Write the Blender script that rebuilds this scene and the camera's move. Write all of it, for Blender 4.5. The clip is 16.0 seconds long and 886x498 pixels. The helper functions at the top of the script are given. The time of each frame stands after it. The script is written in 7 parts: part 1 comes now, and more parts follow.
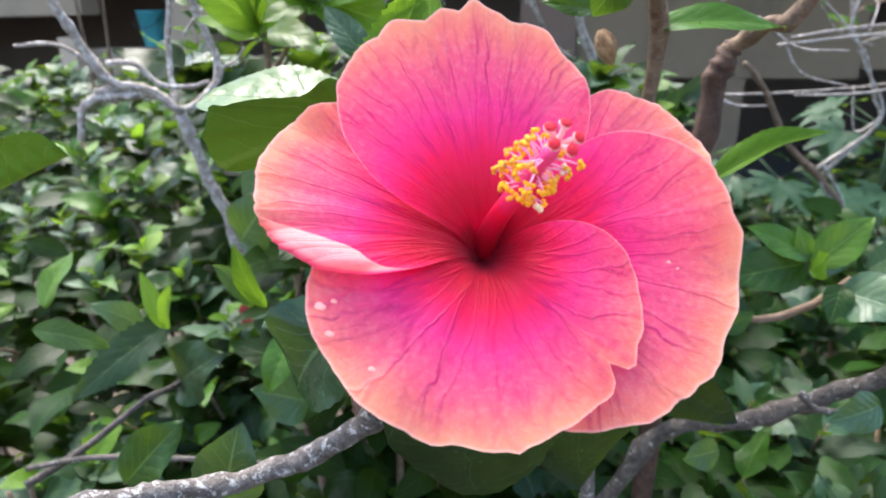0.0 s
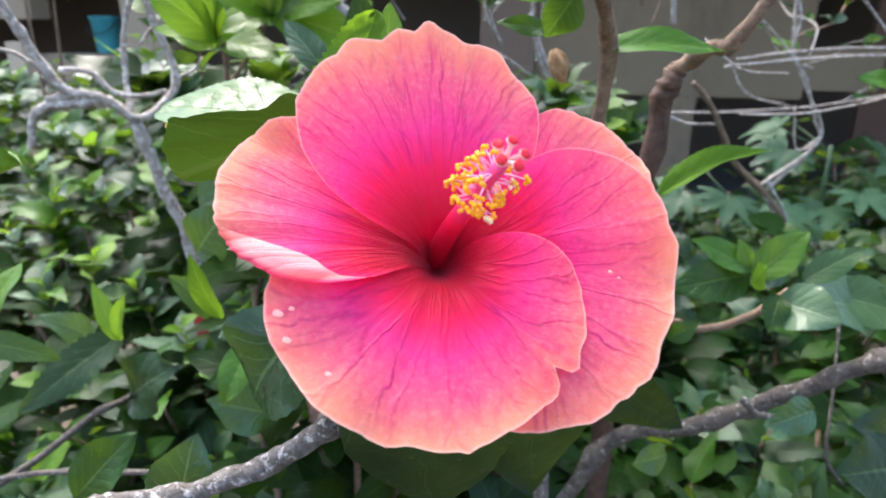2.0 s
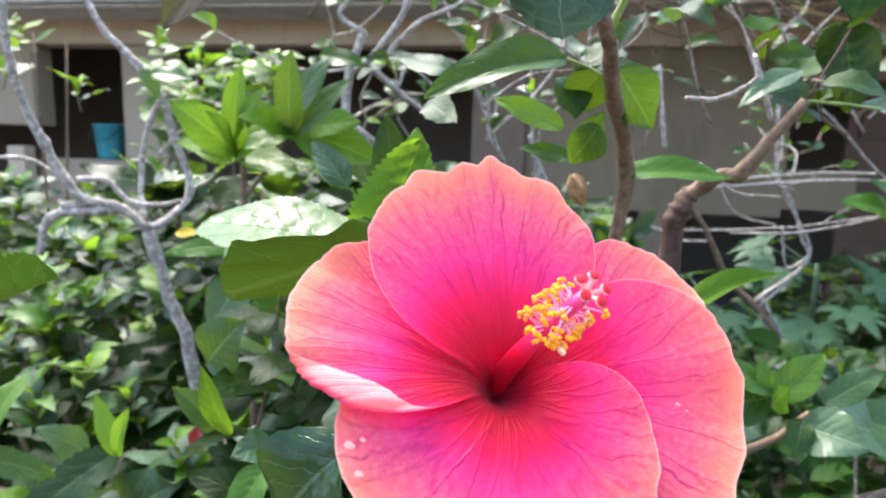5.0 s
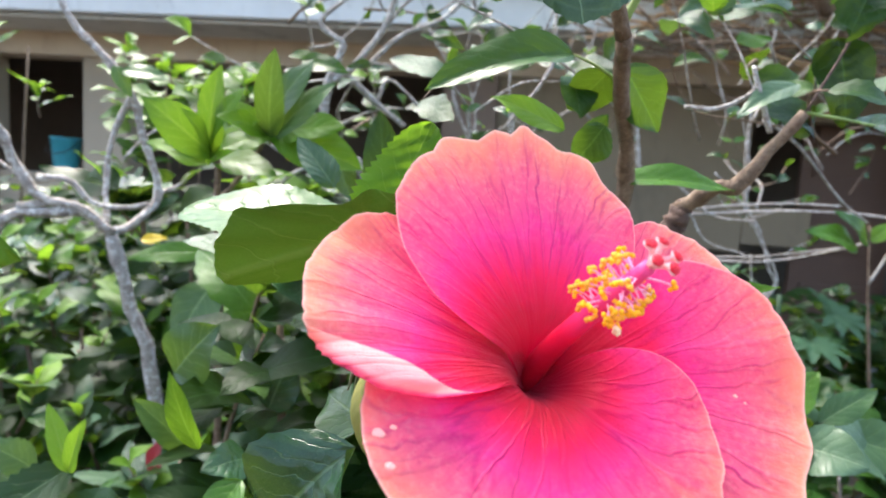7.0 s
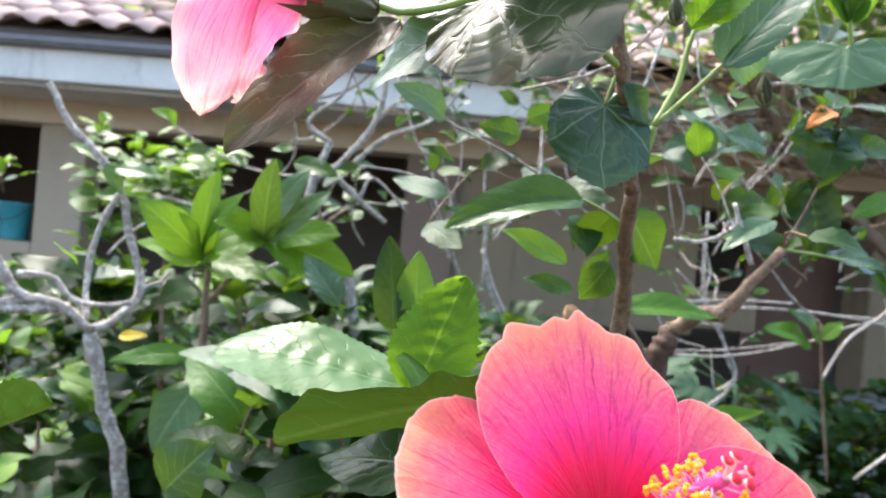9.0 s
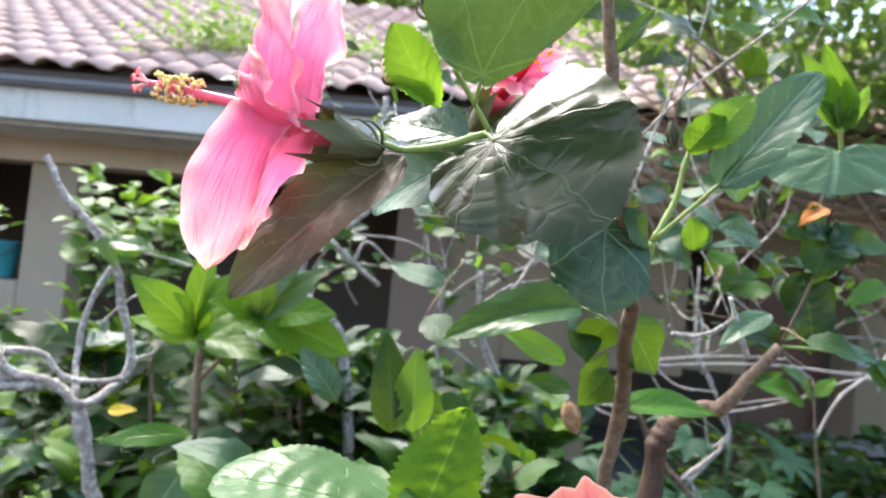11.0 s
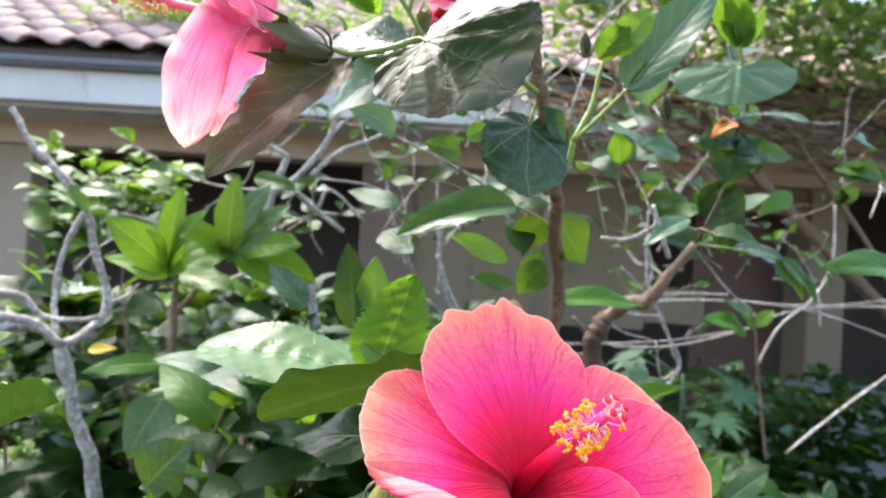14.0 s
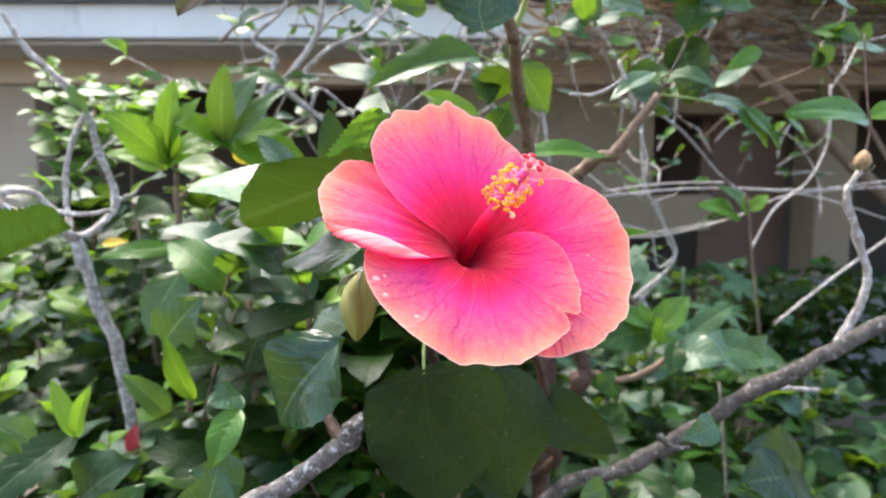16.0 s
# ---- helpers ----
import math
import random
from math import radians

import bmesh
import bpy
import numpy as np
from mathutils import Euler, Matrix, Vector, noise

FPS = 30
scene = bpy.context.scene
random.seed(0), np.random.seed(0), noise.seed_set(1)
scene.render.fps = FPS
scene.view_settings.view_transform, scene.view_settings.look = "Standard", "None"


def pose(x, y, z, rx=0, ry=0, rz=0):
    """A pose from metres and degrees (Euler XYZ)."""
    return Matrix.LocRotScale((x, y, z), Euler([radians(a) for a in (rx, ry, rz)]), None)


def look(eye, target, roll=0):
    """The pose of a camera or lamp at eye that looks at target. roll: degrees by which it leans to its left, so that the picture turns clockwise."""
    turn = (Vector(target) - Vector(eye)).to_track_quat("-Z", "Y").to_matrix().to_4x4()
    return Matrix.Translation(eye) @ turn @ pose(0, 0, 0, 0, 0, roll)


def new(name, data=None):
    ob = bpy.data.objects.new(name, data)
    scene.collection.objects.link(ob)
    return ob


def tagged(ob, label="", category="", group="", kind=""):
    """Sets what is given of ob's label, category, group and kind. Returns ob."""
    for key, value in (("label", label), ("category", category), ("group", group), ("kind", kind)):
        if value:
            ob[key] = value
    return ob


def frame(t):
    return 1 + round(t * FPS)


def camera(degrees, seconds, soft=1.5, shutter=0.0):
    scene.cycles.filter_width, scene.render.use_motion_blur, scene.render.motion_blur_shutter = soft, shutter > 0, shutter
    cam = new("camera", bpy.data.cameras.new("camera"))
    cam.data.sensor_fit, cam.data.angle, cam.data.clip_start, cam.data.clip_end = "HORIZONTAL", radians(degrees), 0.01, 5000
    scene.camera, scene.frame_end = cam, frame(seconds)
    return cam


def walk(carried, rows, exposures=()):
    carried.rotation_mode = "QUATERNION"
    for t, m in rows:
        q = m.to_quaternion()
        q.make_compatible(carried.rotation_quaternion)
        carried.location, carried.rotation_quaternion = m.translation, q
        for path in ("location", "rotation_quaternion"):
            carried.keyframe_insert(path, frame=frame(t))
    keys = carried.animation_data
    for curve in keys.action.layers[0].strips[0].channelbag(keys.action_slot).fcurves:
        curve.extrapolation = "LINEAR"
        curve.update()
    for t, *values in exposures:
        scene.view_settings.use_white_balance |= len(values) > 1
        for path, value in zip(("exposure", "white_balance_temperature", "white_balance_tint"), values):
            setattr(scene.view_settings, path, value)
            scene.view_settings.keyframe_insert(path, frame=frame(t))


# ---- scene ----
cam = camera(68.9, 16.0, soft=1.8)
cam.data.dof.use_dof, cam.data.dof.focus_distance, cam.data.dof.aperture_fstop = True, 0.275, 13.0
PATH = [
    (0, (0.0121, 0.0121, 1.1932), (-0.0332, 1.8887, 0.5032), -1.1),
    (0.5, (0.0131, 0.0134, 1.1951), (0.0036, 1.8949, 0.5171), -0.63),
    (1, (0.014, 0.0155, 1.1958), (0.0665, 1.8978, 0.5218), 0.27),
    (1.5, (0.0111, 0.0122, 1.1942), (0.0776, 1.8942, 0.5206), 0.24),
    (2, (0.0141, 0.0024, 1.1958), (0.0932, 1.8904, 0.5407), 0.4),
    (2.5, (0.0091, -0.0111, 1.1938), (0.077, 1.8819, 0.5519), 0.04),
    (3, (0.0012, -0.0243, 1.1937), (0.0808, 1.8741, 0.5693), 0.09),
    (3.5, (-0.0089, -0.0308, 1.1976), (0.0636, 1.8865, 0.633), 0.05),
    (4, (-0.016, -0.0267, 1.2039), (0.0534, 1.9074, 0.6994), 0.23),
    (4.5, (-0.016, -0.0149, 1.2021), (0.0664, 1.9326, 0.7543), 0.48),
    (5, (-0.0161, 0.0035, 1.2032), (0.1063, 1.9717, 0.8693), 1.75),
    (5.2, (-0.015, 0.0092, 1.2003), (0.1321, 1.9785, 0.8839), 2.37),
    (7.5, (-0.0527, 0.0278, 1.1774), (0.2424, 1.9958, 0.9773), 4.22),
    (8, (-0.068, 0.0204, 1.1946), (0.3102, 1.9795, 1.0571), 4.99),
    (8.5, (-0.0772, 0.0214, 1.2074), (0.3127, 1.9818, 1.1387), 5.35),
    (9, (-0.0864, 0.0202, 1.2186), (0.2755, 1.9871, 1.2091), 5.33),
    (9.5, (-0.0877, 0.0259, 1.2359), (0.2747, 1.9927, 1.2559), 4.04),
    (10, (-0.0929, 0.0289, 1.2485), (0.2799, 1.9933, 1.2953), 4.7),
    (12.3, (-0.0996, 0.009, 1.289), (0.3008, 1.9644, 1.4165), 6.24),
    (12.5, (-0.0995, 0.0095, 1.2858), (0.3242, 1.9603, 1.4088), 5.95),
    (13, (-0.0972, 0.0044, 1.2664), (0.3365, 1.9559, 1.3275), 5.27),
    (13.5, (-0.0978, -0.0151, 1.2452), (0.343, 1.9348, 1.3058), 4),
    (14, (-0.0932, -0.0428, 1.2173), (0.3923, 1.8973, 1.2366), 3.29),
    (14.5, (-0.0887, -0.0625, 1.1891), (0.3762, 1.8818, 1.1273), 1.78),
    (15, (-0.0873, -0.0776, 1.1702), (0.3468, 1.8698, 1.0325), 1.24),
    (15.5, (-0.076, -0.0909, 1.1564), (0.3675, 1.8521, 0.9891), 0.48),
    (16, (-0.0699, -0.0981, 1.1495), (0.3835, 1.8393, 0.9469), 0.22),
]
walk(cam, [(t, look(eye, aim, roll)) for t, eye, aim, roll in PATH], ((0, 2.53, 6280, 11), (2.5, 2.59, 6280, 11), (5, 2.68, 6320, 10), (8.5, 2.66, 6400, 8), (13, 2.56, 6280, 9), (14.5, 2.66, 6450, 9), (16, 2.74, 6480, 10)))

# ---- world, sun ----
world = bpy.data.worlds.new("sky")
scene.world = world
world.use_nodes = True
wn = world.node_tree.nodes
sky = wn.new("ShaderNodeTexSky")
sky.sky_type = "NISHITA"
sky.sun_disc = False
sky.sun_elevation, sky.sun_rotation = radians(61), radians(-28)
sky.air_density, sky.dust_density, sky.ozone_density = 1.0, 4.0, 1.0
wn["Background"].inputs["Strength"].default_value = 0.14
world.node_tree.links.new(sky.outputs[0], wn["Background"].inputs["Color"])
sun = new("sun", bpy.data.lights.new("sun", "SUN"))
sun.data.energy, sun.data.angle, sun.data.color = 1.3, radians(16), (1.0, 0.95, 0.87)
sun.matrix_world = look((-2.2, 4.4, 9.4), (0, 0.3, 1.0))

GROUND = -0.2


# ---- materials ----
class Net:
    """A small builder for node materials."""

    def __init__(self, name):
        self.mat = bpy.data.materials.new(name)
        self.mat.use_nodes = True
        self.tree = self.mat.node_tree
        self.bsdf = self.tree.nodes["Principled BSDF"]
        self.out = self.tree.nodes["Material Output"]

    def node(self, kind, **values):
        n = self.tree.nodes.new("ShaderNode" + kind)
        for k, v in values.items():
            if k in ("operation", "data_type", "blend_type", "feature", "wave_type", "noise_dimensions", "voronoi_dimensions", "clamp"):
                if k == "operation":
                    n.operation = v
                elif k == "data_type":
                    n.data_type = v
                elif k == "blend_type":
                    n.blend_type = v
                elif k == "feature":
                    n.feature = v
                elif k == "wave_type":
                    n.wave_type = v
                elif k == "clamp":
                    n.use_clamp = v
        return n

    def link(self, a, b):
        self.tree.links.new(a, b)

    def put(self, socket, value):
        if isinstance(value, (int, float, tuple)):
            socket.default_value = value
        else:
            self.link(value, socket)

    def math(self, op, a, b=0.0, clamp=False):
        n = self.node("Math", operation=op, clamp=clamp)
        self.put(n.inputs[0], a)
        self.put(n.inputs[1], b)
        return n.outputs[0]

    def smooth(self, value, lo, hi):
        n = self.node("MapRange")
        n.interpolation_type = "SMOOTHSTEP"
        self.put(n.inputs["Value"], value)
        n.inputs["From Min"].default_value, n.inputs["From Max"].default_value = lo, hi
        return n.outputs["Result"]

    def noise(self, vec, scale, detail=3.0, rough=0.55):
        n = self.node("TexNoise")
        if vec is not None:
            self.link(vec, n.inputs["Vector"])
        n.inputs["Scale"].default_value, n.inputs["Detail"].default_value, n.inputs["Roughness"].default_value = scale, detail, rough
        return n.outputs["Fac"]

    def mix(self, fac, a, b, blend="MIX"):
        n = self.node("MixRGB", blend_type=blend)
        self.put(n.inputs[0], fac)
        self.put(n.inputs[1], a if not isinstance(a, tuple) else (*a, 1.0)[:4])
        self.put(n.inputs[2], b if not isinstance(b, tuple) else (*b, 1.0)[:4])
        return n.outputs[0]

    def ramp(self, fac, stops):
        n = self.node("ValToRGB")
        self.link(fac, n.inputs[0])
        el = n.color_ramp.elements
        el[0].position, el[0].color = stops[0][0], (*stops[0][1], 1)
        el[1].position, el[1].color = stops[-1][0], (*stops[-1][1], 1)
        for p, c in stops[1:-1]:
            e = el.new(p)
            e.color = (*c, 1)
        return n.outputs[0]

    def coords(self, kind="Object"):
        return self.node("TexCoord").outputs[kind]

    def scaled(self, vec, sx, sy, sz=1.0):
        n = self.node("Mapping")
        self.link(vec, n.inputs["Vector"])
        n.inputs["Scale"].default_value = (sx, sy, sz)
        return n.outputs[0]

    def bump(self, height, strength, distance=0.001):
        n = self.node("Bump")
        n.inputs["Strength"].default_value, n.inputs["Distance"].default_value = strength, distance
        self.link(height, n.inputs["Height"])
        self.link(n.outputs[0], self.bsdf.inputs["Normal"])
        return n.outputs[0]

    def set(self, color=None, rough=0.5, metal=0.0, spec=0.5):
        if color is not None:
            self.put(self.bsdf.inputs["Base Color"], color if not isinstance(color, tuple) else (*color, 1.0)[:4])
        self.put(self.bsdf.inputs["Roughness"], rough)
        self.bsdf.inputs["Metallic"].default_value = metal
        self.bsdf.inputs["Specular IOR Level"].default_value = spec

    def thin(self, color, amount, normal=None):
        """Lets light through a thin sheet."""
        t = self.node("BsdfTranslucent")
        self.put(t.inputs["Color"], color)
        if normal is not None:
            self.link(normal, t.inputs["Normal"])
        m = self.node("MixShader")
        self.put(m.inputs[0], amount)
        self.link(self.bsdf.outputs[0], m.inputs[1])
        self.link(t.outputs[0], m.inputs[2])
        self.link(m.outputs[0], self.out.inputs["Surface"])


def petal_material(name, coral, rose, throat, veins=0.5, clear=0.36, deep=(0.5, 0.0, 0.12), margin=0.02):
    n = Net(name)
    sep = n.node("SeparateXYZ")
    uv = n.coords("UV")
    n.link(uv, sep.inputs[0])
    u, v = sep.outputs[0], sep.outputs[1]
    obj = n.coords("Object")
    cloud = n.noise(obj, 38, 3)
    wob = n.math("MULTIPLY", n.math("SUBTRACT", cloud, 0.5), 0.2)
    r = n.math("ADD", v, wob)
    color = n.ramp(r, [(0.0, throat[0]), (0.25, throat[1]), (0.4, rose[0]), (0.56, rose[1]), (0.78, coral[0]), (0.9, coral[1]), (1.0, coral[2])])
    # fans of veins that run out from the throat and fork
    comb = n.node("CombineXYZ")
    n.link(n.math("MULTIPLY", u, n.math("SUBTRACT", 1.5, n.math("MULTIPLY", v, 0.55))), comb.inputs[0])
    n.link(n.math("ADD", v, n.math("MULTIPLY", n.math("ABSOLUTE", u), 0.25)), comb.inputs[1])
    warp = n.node("VectorMath")
    warp.operation = "ADD"
    nz = n.node("TexNoise")
    nz.inputs["Scale"].default_value = 6.0
    n.link(comb.outputs[0], nz.inputs["Vector"])
    sc = n.node("VectorMath")
    sc.operation = "SCALE"
    sc.inputs["Scale"].default_value = 0.09
    n.link(nz.outputs["Color"], sc.inputs[0])
    n.link(comb.outputs[0], warp.inputs[0])
    n.link(sc.outputs[0], warp.inputs[1])
    masks = []
    for sx, sy, wid in ((8.5, 1.5, 0.036), (18, 3.6, 0.05), (42, 11, 0.12)):
        vo = n.node("TexVoronoi", feature="DISTANCE_TO_EDGE")
        n.link(n.scaled(warp.outputs[0], sx, sy), vo.inputs["Vector"])
        vo.inputs["Scale"].default_value = 1.0
        masks.append(n.math("SUBTRACT", 1.0, n.smooth(vo.outputs["Distance"], 0.0, wid * 2.4)))
    broken = n.smooth(n.noise(n.scaled(comb.outputs[0], 9, 3), 1.0, 3), 0.3, 0.62)
    fade = n.math("MULTIPLY", n.smooth(v, 0.26, 0.5), n.math("SUBTRACT", 1.0, n.math("MULTIPLY", n.smooth(v, 0.78, 1.0), 0.8)))
    vein = n.math("ADD", n.math("MULTIPLY", masks[0], 0.85), n.math("ADD", n.math("MULTIPLY", masks[1], 0.5), n.math("MULTIPLY", masks[2], 0.1)), True)
    flank = n.math("SUBTRACT", 1.0, n.math("MULTIPLY", n.smooth(n.math("ABSOLUTE", u), 0.6, 0.92), 0.85))
    vein = n.math("MULTIPLY", n.math("MULTIPLY", vein, n.math("MULTIPLY", broken, flank)), n.math("MULTIPLY", fade, veins))
    color = n.mix(vein, color, n.mix(0.72, color, deep))
    blot = n.smooth(n.noise(n.scaled(obj, 1, 1, 1), 70, 5, 0.75), 0.56, 0.78)
    color = n.mix(n.math("MULTIPLY", blot, n.math("MULTIPLY", n.smooth(v, 0.45, 0.75), 0.24)), color, (0.75, 0.13, 0.08))
    fleck = n.noise(obj, 420, 2, 0.6)
    color = n.mix(n.math("MULTIPLY", n.smooth(fleck, 0.42, 0.75), n.math("MULTIPLY", n.smooth(v, 0.4, 0.85), 0.3)), color, n.mix(0.5, color, (1.0, 0.52, 0.45)))
    rim = n.node("UVMap")
    rim.uv_map = "Rim"
    rs = n.node("SeparateXYZ")
    n.link(rim.outputs[0], rs.inputs[0])
    color = n.mix(n.math("MULTIPLY", n.smooth(rs.outputs[0], 1.0 - margin, 1.0), 0.5), color, (1.0, 0.6, 0.5))
    # the underside of a rolled rim is paler
    color = n.mix(n.math("MULTIPLY", n.smooth(rs.outputs[1], 0.05, 0.3), 0.75), color, (0.95, 0.45, 0.4))
    n.set(color, 0.5, spec=0.25)
    n.bsdf.inputs["Sheen Weight"].default_value = 0.08
    ridge = n.math("SUBTRACT", n.math("MULTIPLY", n.noise(n.scaled(comb.outputs[0], 24, 2.5), 1.0, 3), 0.6), n.math("MULTIPLY", masks[0], 0.3))
    ridge = n.math("ADD", ridge, n.math("MULTIPLY", n.noise(obj, 260, 4, 0.65), 0.7))
    nor = n.bump(ridge, 0.6, 0.0014)
    n.thin(color, clear, nor)
    return n.mat


def leaf_material(name, dark, light, vein=(0.35, 0.45, 0.15), rough=0.38, thin=0.3, quilt=0.5, spread=0.35, spec=0.5, tint=(0.25, 0.42, 0.02)):
    n = Net(name)
    sep = n.node("SeparateXYZ")
    n.link(n.coords("UV"), sep.inputs[0])
    u, v = sep.outputs[0], sep.outputs[1]
    av = n.math("ABSOLUTE", v)
    obj = n.coords("Object")
    rnd = n.node("ObjectInfo").outputs["Random"]
    tone = n.math("ADD", n.math("MULTIPLY", n.noise(obj, 30, 3), 0.7), n.math("MULTIPLY", n.math("SUBTRACT", rnd, 0.5), spread * 2))
    color = n.mix(n.smooth(tone, 0.05, 0.75), dark, light)
    bent = n.math("MULTIPLY", n.math("SUBTRACT", n.noise(n.scaled(n.coords("UV"), 1, 1), 3.0, 2), 0.5), 0.16)
    side = n.math("FRACT", n.math("MULTIPLY", n.math("ADD", bent, n.math("SUBTRACT", u, n.math("MULTIPLY", av, 0.3))), 6.3))
    tri = n.math("ABSOLUTE", n.math("SUBTRACT", side, 0.5))
    rib = n.math("SUBTRACT", 1.0, n.smooth(av, 0.012, 0.06))
    lateral = n.math("MULTIPLY", n.smooth(tri, 0.455, 0.5), n.math("SUBTRACT", 1.0, n.smooth(av, 0.7, 0.95)))
    vo = n.node("TexVoronoi", feature="DISTANCE_TO_EDGE")
    n.link(n.scaled(n.coords("UV"), 14, 7), vo.inputs["Vector"])
    net = n.math("SUBTRACT", 1.0, n.smooth(vo.outputs["Distance"], 0.0, 0.12))
    lines = n.math("ADD", n.math("MULTIPLY", rib, 0.8), n.math("ADD", n.math("MULTIPLY", lateral, 0.6), n.math("MULTIPLY", net, 0.2)), True)
    color = n.mix(n.math("MULTIPLY", lines, 0.75), color, vein)
    spots = n.smooth(n.noise(obj, 210, 2, 0.7), 0.68, 0.76)
    color = n.mix(n.math("MULTIPLY", spots, 0.12), color, (0.28, 0.24, 0.1))
    n.set(color, n.math("ADD", rough, n.math("MULTIPLY", n.noise(obj, 60, 3), 0.14)), spec=spec)
    hgt = n.math("ADD", n.math("MULTIPLY", n.math("ADD", n.math("MULTIPLY", rib, 0.8), n.math("MULTIPLY", lateral, 0.45)), -0.4), n.math("ADD", n.math("MULTIPLY", tri, -0.5 * quilt), n.math("MULTIPLY", n.noise(obj, 75, 3), 0.9 * quilt)))
    nor = n.bump(hgt, 0.42, 0.003)
    n.thin(n.mix(0.55, color, tint), thin, nor)
    return n.mat


def palmate_material(name, dark, light, vein, rough=0.24, thin=0.15, spec=0.8, step=0.68, relief=0.6):
    """A broad blade whose veins fan out from the stalk and net between."""
    n = Net(name)
    obj = n.coords("Object")
    sep = n.node("SeparateXYZ")
    n.link(obj, sep.inputs[0])
    x, y = sep.outputs[0], sep.outputs[1]
    r = n.math("POWER", n.math("ADD", n.math("MULTIPLY", x, x), n.math("MULTIPLY", y, y)), 0.5)
    bend = n.math("MULTIPLY", n.math("SUBTRACT", n.noise(obj, 34, 2), 0.5), 0.5)
    ang = n.math("ADD", n.math("ARCTAN2", x, y), bend)
    tri = n.math("ABSOLUTE", n.math("SUBTRACT", n.math("FRACT", n.math("ADD", n.math("DIVIDE", ang, step), 0.5)), 0.5))
    far = n.math("MULTIPLY", n.math("MULTIPLY", tri, step), r)
    main = n.math("SUBTRACT", 1.0, n.smooth(far, 0.0002, 0.0009))
    comb = n.node("CombineXYZ")
    n.link(n.math("MULTIPLY", r, 70), comb.inputs[0])
    n.link(n.math("ADD", n.math("MULTIPLY", ang, 2.2), n.math("MULTIPLY", tri, 2.5)), comb.inputs[1])
    vo = n.node("TexVoronoi", feature="DISTANCE_TO_EDGE")
    n.link(comb.outputs[0], vo.inputs["Vector"])
    vo.inputs["Scale"].default_value = 1.0
    net = n.math("SUBTRACT", 1.0, n.smooth(vo.outputs["Distance"], 0.0, 0.1))
    fine = n.node("TexVoronoi", feature="DISTANCE_TO_EDGE")
    n.link(obj, fine.inputs["Vector"])
    fine.inputs["Scale"].default_value = 260
    small = n.math("SUBTRACT", 1.0, n.smooth(fine.outputs["Distance"], 0.0, 0.1))
    lines = n.math("ADD", n.math("MULTIPLY", main, 0.85), n.math("ADD", n.math("MULTIPLY", net, 0.22), n.math("MULTIPLY", small, 0.1)), True)
    color = n.mix(n.smooth(n.noise(obj, 28, 4), 0.3, 0.7), dark, light)
    color = n.mix(n.math("MULTIPLY", lines, 0.75), color, vein)
    color = n.mix(n.math("MULTIPLY", n.smooth(n.noise(obj, 190, 3, 0.7), 0.62, 0.75), 0.2), color, (0.2, 0.18, 0.1))
    n.set(color, n.math("ADD", rough, n.math("MULTIPLY", n.noise(obj, 90, 3), 0.16)), spec=spec)
    hgt = n.math("ADD", n.math("MULTIPLY", n.math("ADD", main, n.math("MULTIPLY", net, 0.3)), -0.5), n.math("ADD", n.math("MULTIPLY", n.noise(obj, 40, 2), 0.9), n.math("MULTIPLY", n.smooth(vo.outputs["Distance"], 0.0, 0.35), 0.25)))
    nor = n.bump(hgt, relief, 0.003)
    n.thin(n.mix(0.5, color, (0.25, 0.42, 0.02)), thin, nor)
    return n.mat


def bark_material(name, low, high, scale=60.0, lichen=None, amount=0.0, rough=0.8, relief=0.8):
    n = Net(name)
    obj = n.coords("Object")
    a, b = n.noise(obj, scale, 4, 0.65), n.noise(obj, scale * 4.5, 3, 0.6)
    color = n.mix(n.smooth(n.math("ADD", n.math("MULTIPLY", a, 0.7), n.math("MULTIPLY", b, 0.3)), 0.32, 0.68), low, high)
    if lichen:
        patch = n.smooth(n.noise(obj, scale * 1.4, 5, 0.75), 0.62 - amount * 0.3, 0.7 - amount * 0.3)
        color = n.mix(n.math("MULTIPLY", patch, 0.85), color, lichen)
    vo = n.node("TexVoronoi", feature="DISTANCE_TO_EDGE")
    n.link(obj, vo.inputs["Vector"])
    vo.inputs["Scale"].default_value = scale * 3.2
    crack = n.smooth(vo.outputs["Distance"], 0.0, 0.12)
    color = n.mix(n.math("MULTIPLY", n.math("SUBTRACT", 1.0, crack), 0.12), color, (0.04, 0.035, 0.03))
    n.set(color, rough, spec=0.25)
    n.bump(n.math("ADD", n.math("MULTIPLY", crack, 0.12), n.math("ADD", a, n.math("MULTIPLY", b, 0.5))), relief, 0.003)
    return n.mat


def plain_material(name, low, high, scale=8.0, rough=0.7, relief=0.3, dirt=None, spec=0.4, metal=0.0):
    n = Net(name)
    obj = n.coords("Object")
    a, b = n.noise(obj, scale, 5, 0.6), n.noise(obj, scale * 9, 3, 0.6)
    color = n.mix(n.math("ADD", n.math("MULTIPLY", a, 0.75), n.math("MULTIPLY", b, 0.25)), low, high)
    if dirt:
        color = n.mix(n.math("MULTIPLY", n.smooth(n.noise(n.scaled(obj, 1, 1, 0.35), scale * 1.7, 5, 0.7), 0.5, 0.72), 0.7), color, dirt)
    n.set(color, rough, metal, spec)
    n.bump(n.math("ADD", a, n.math("MULTIPLY", b, 0.4)), relief, 0.004)
    return n.mat


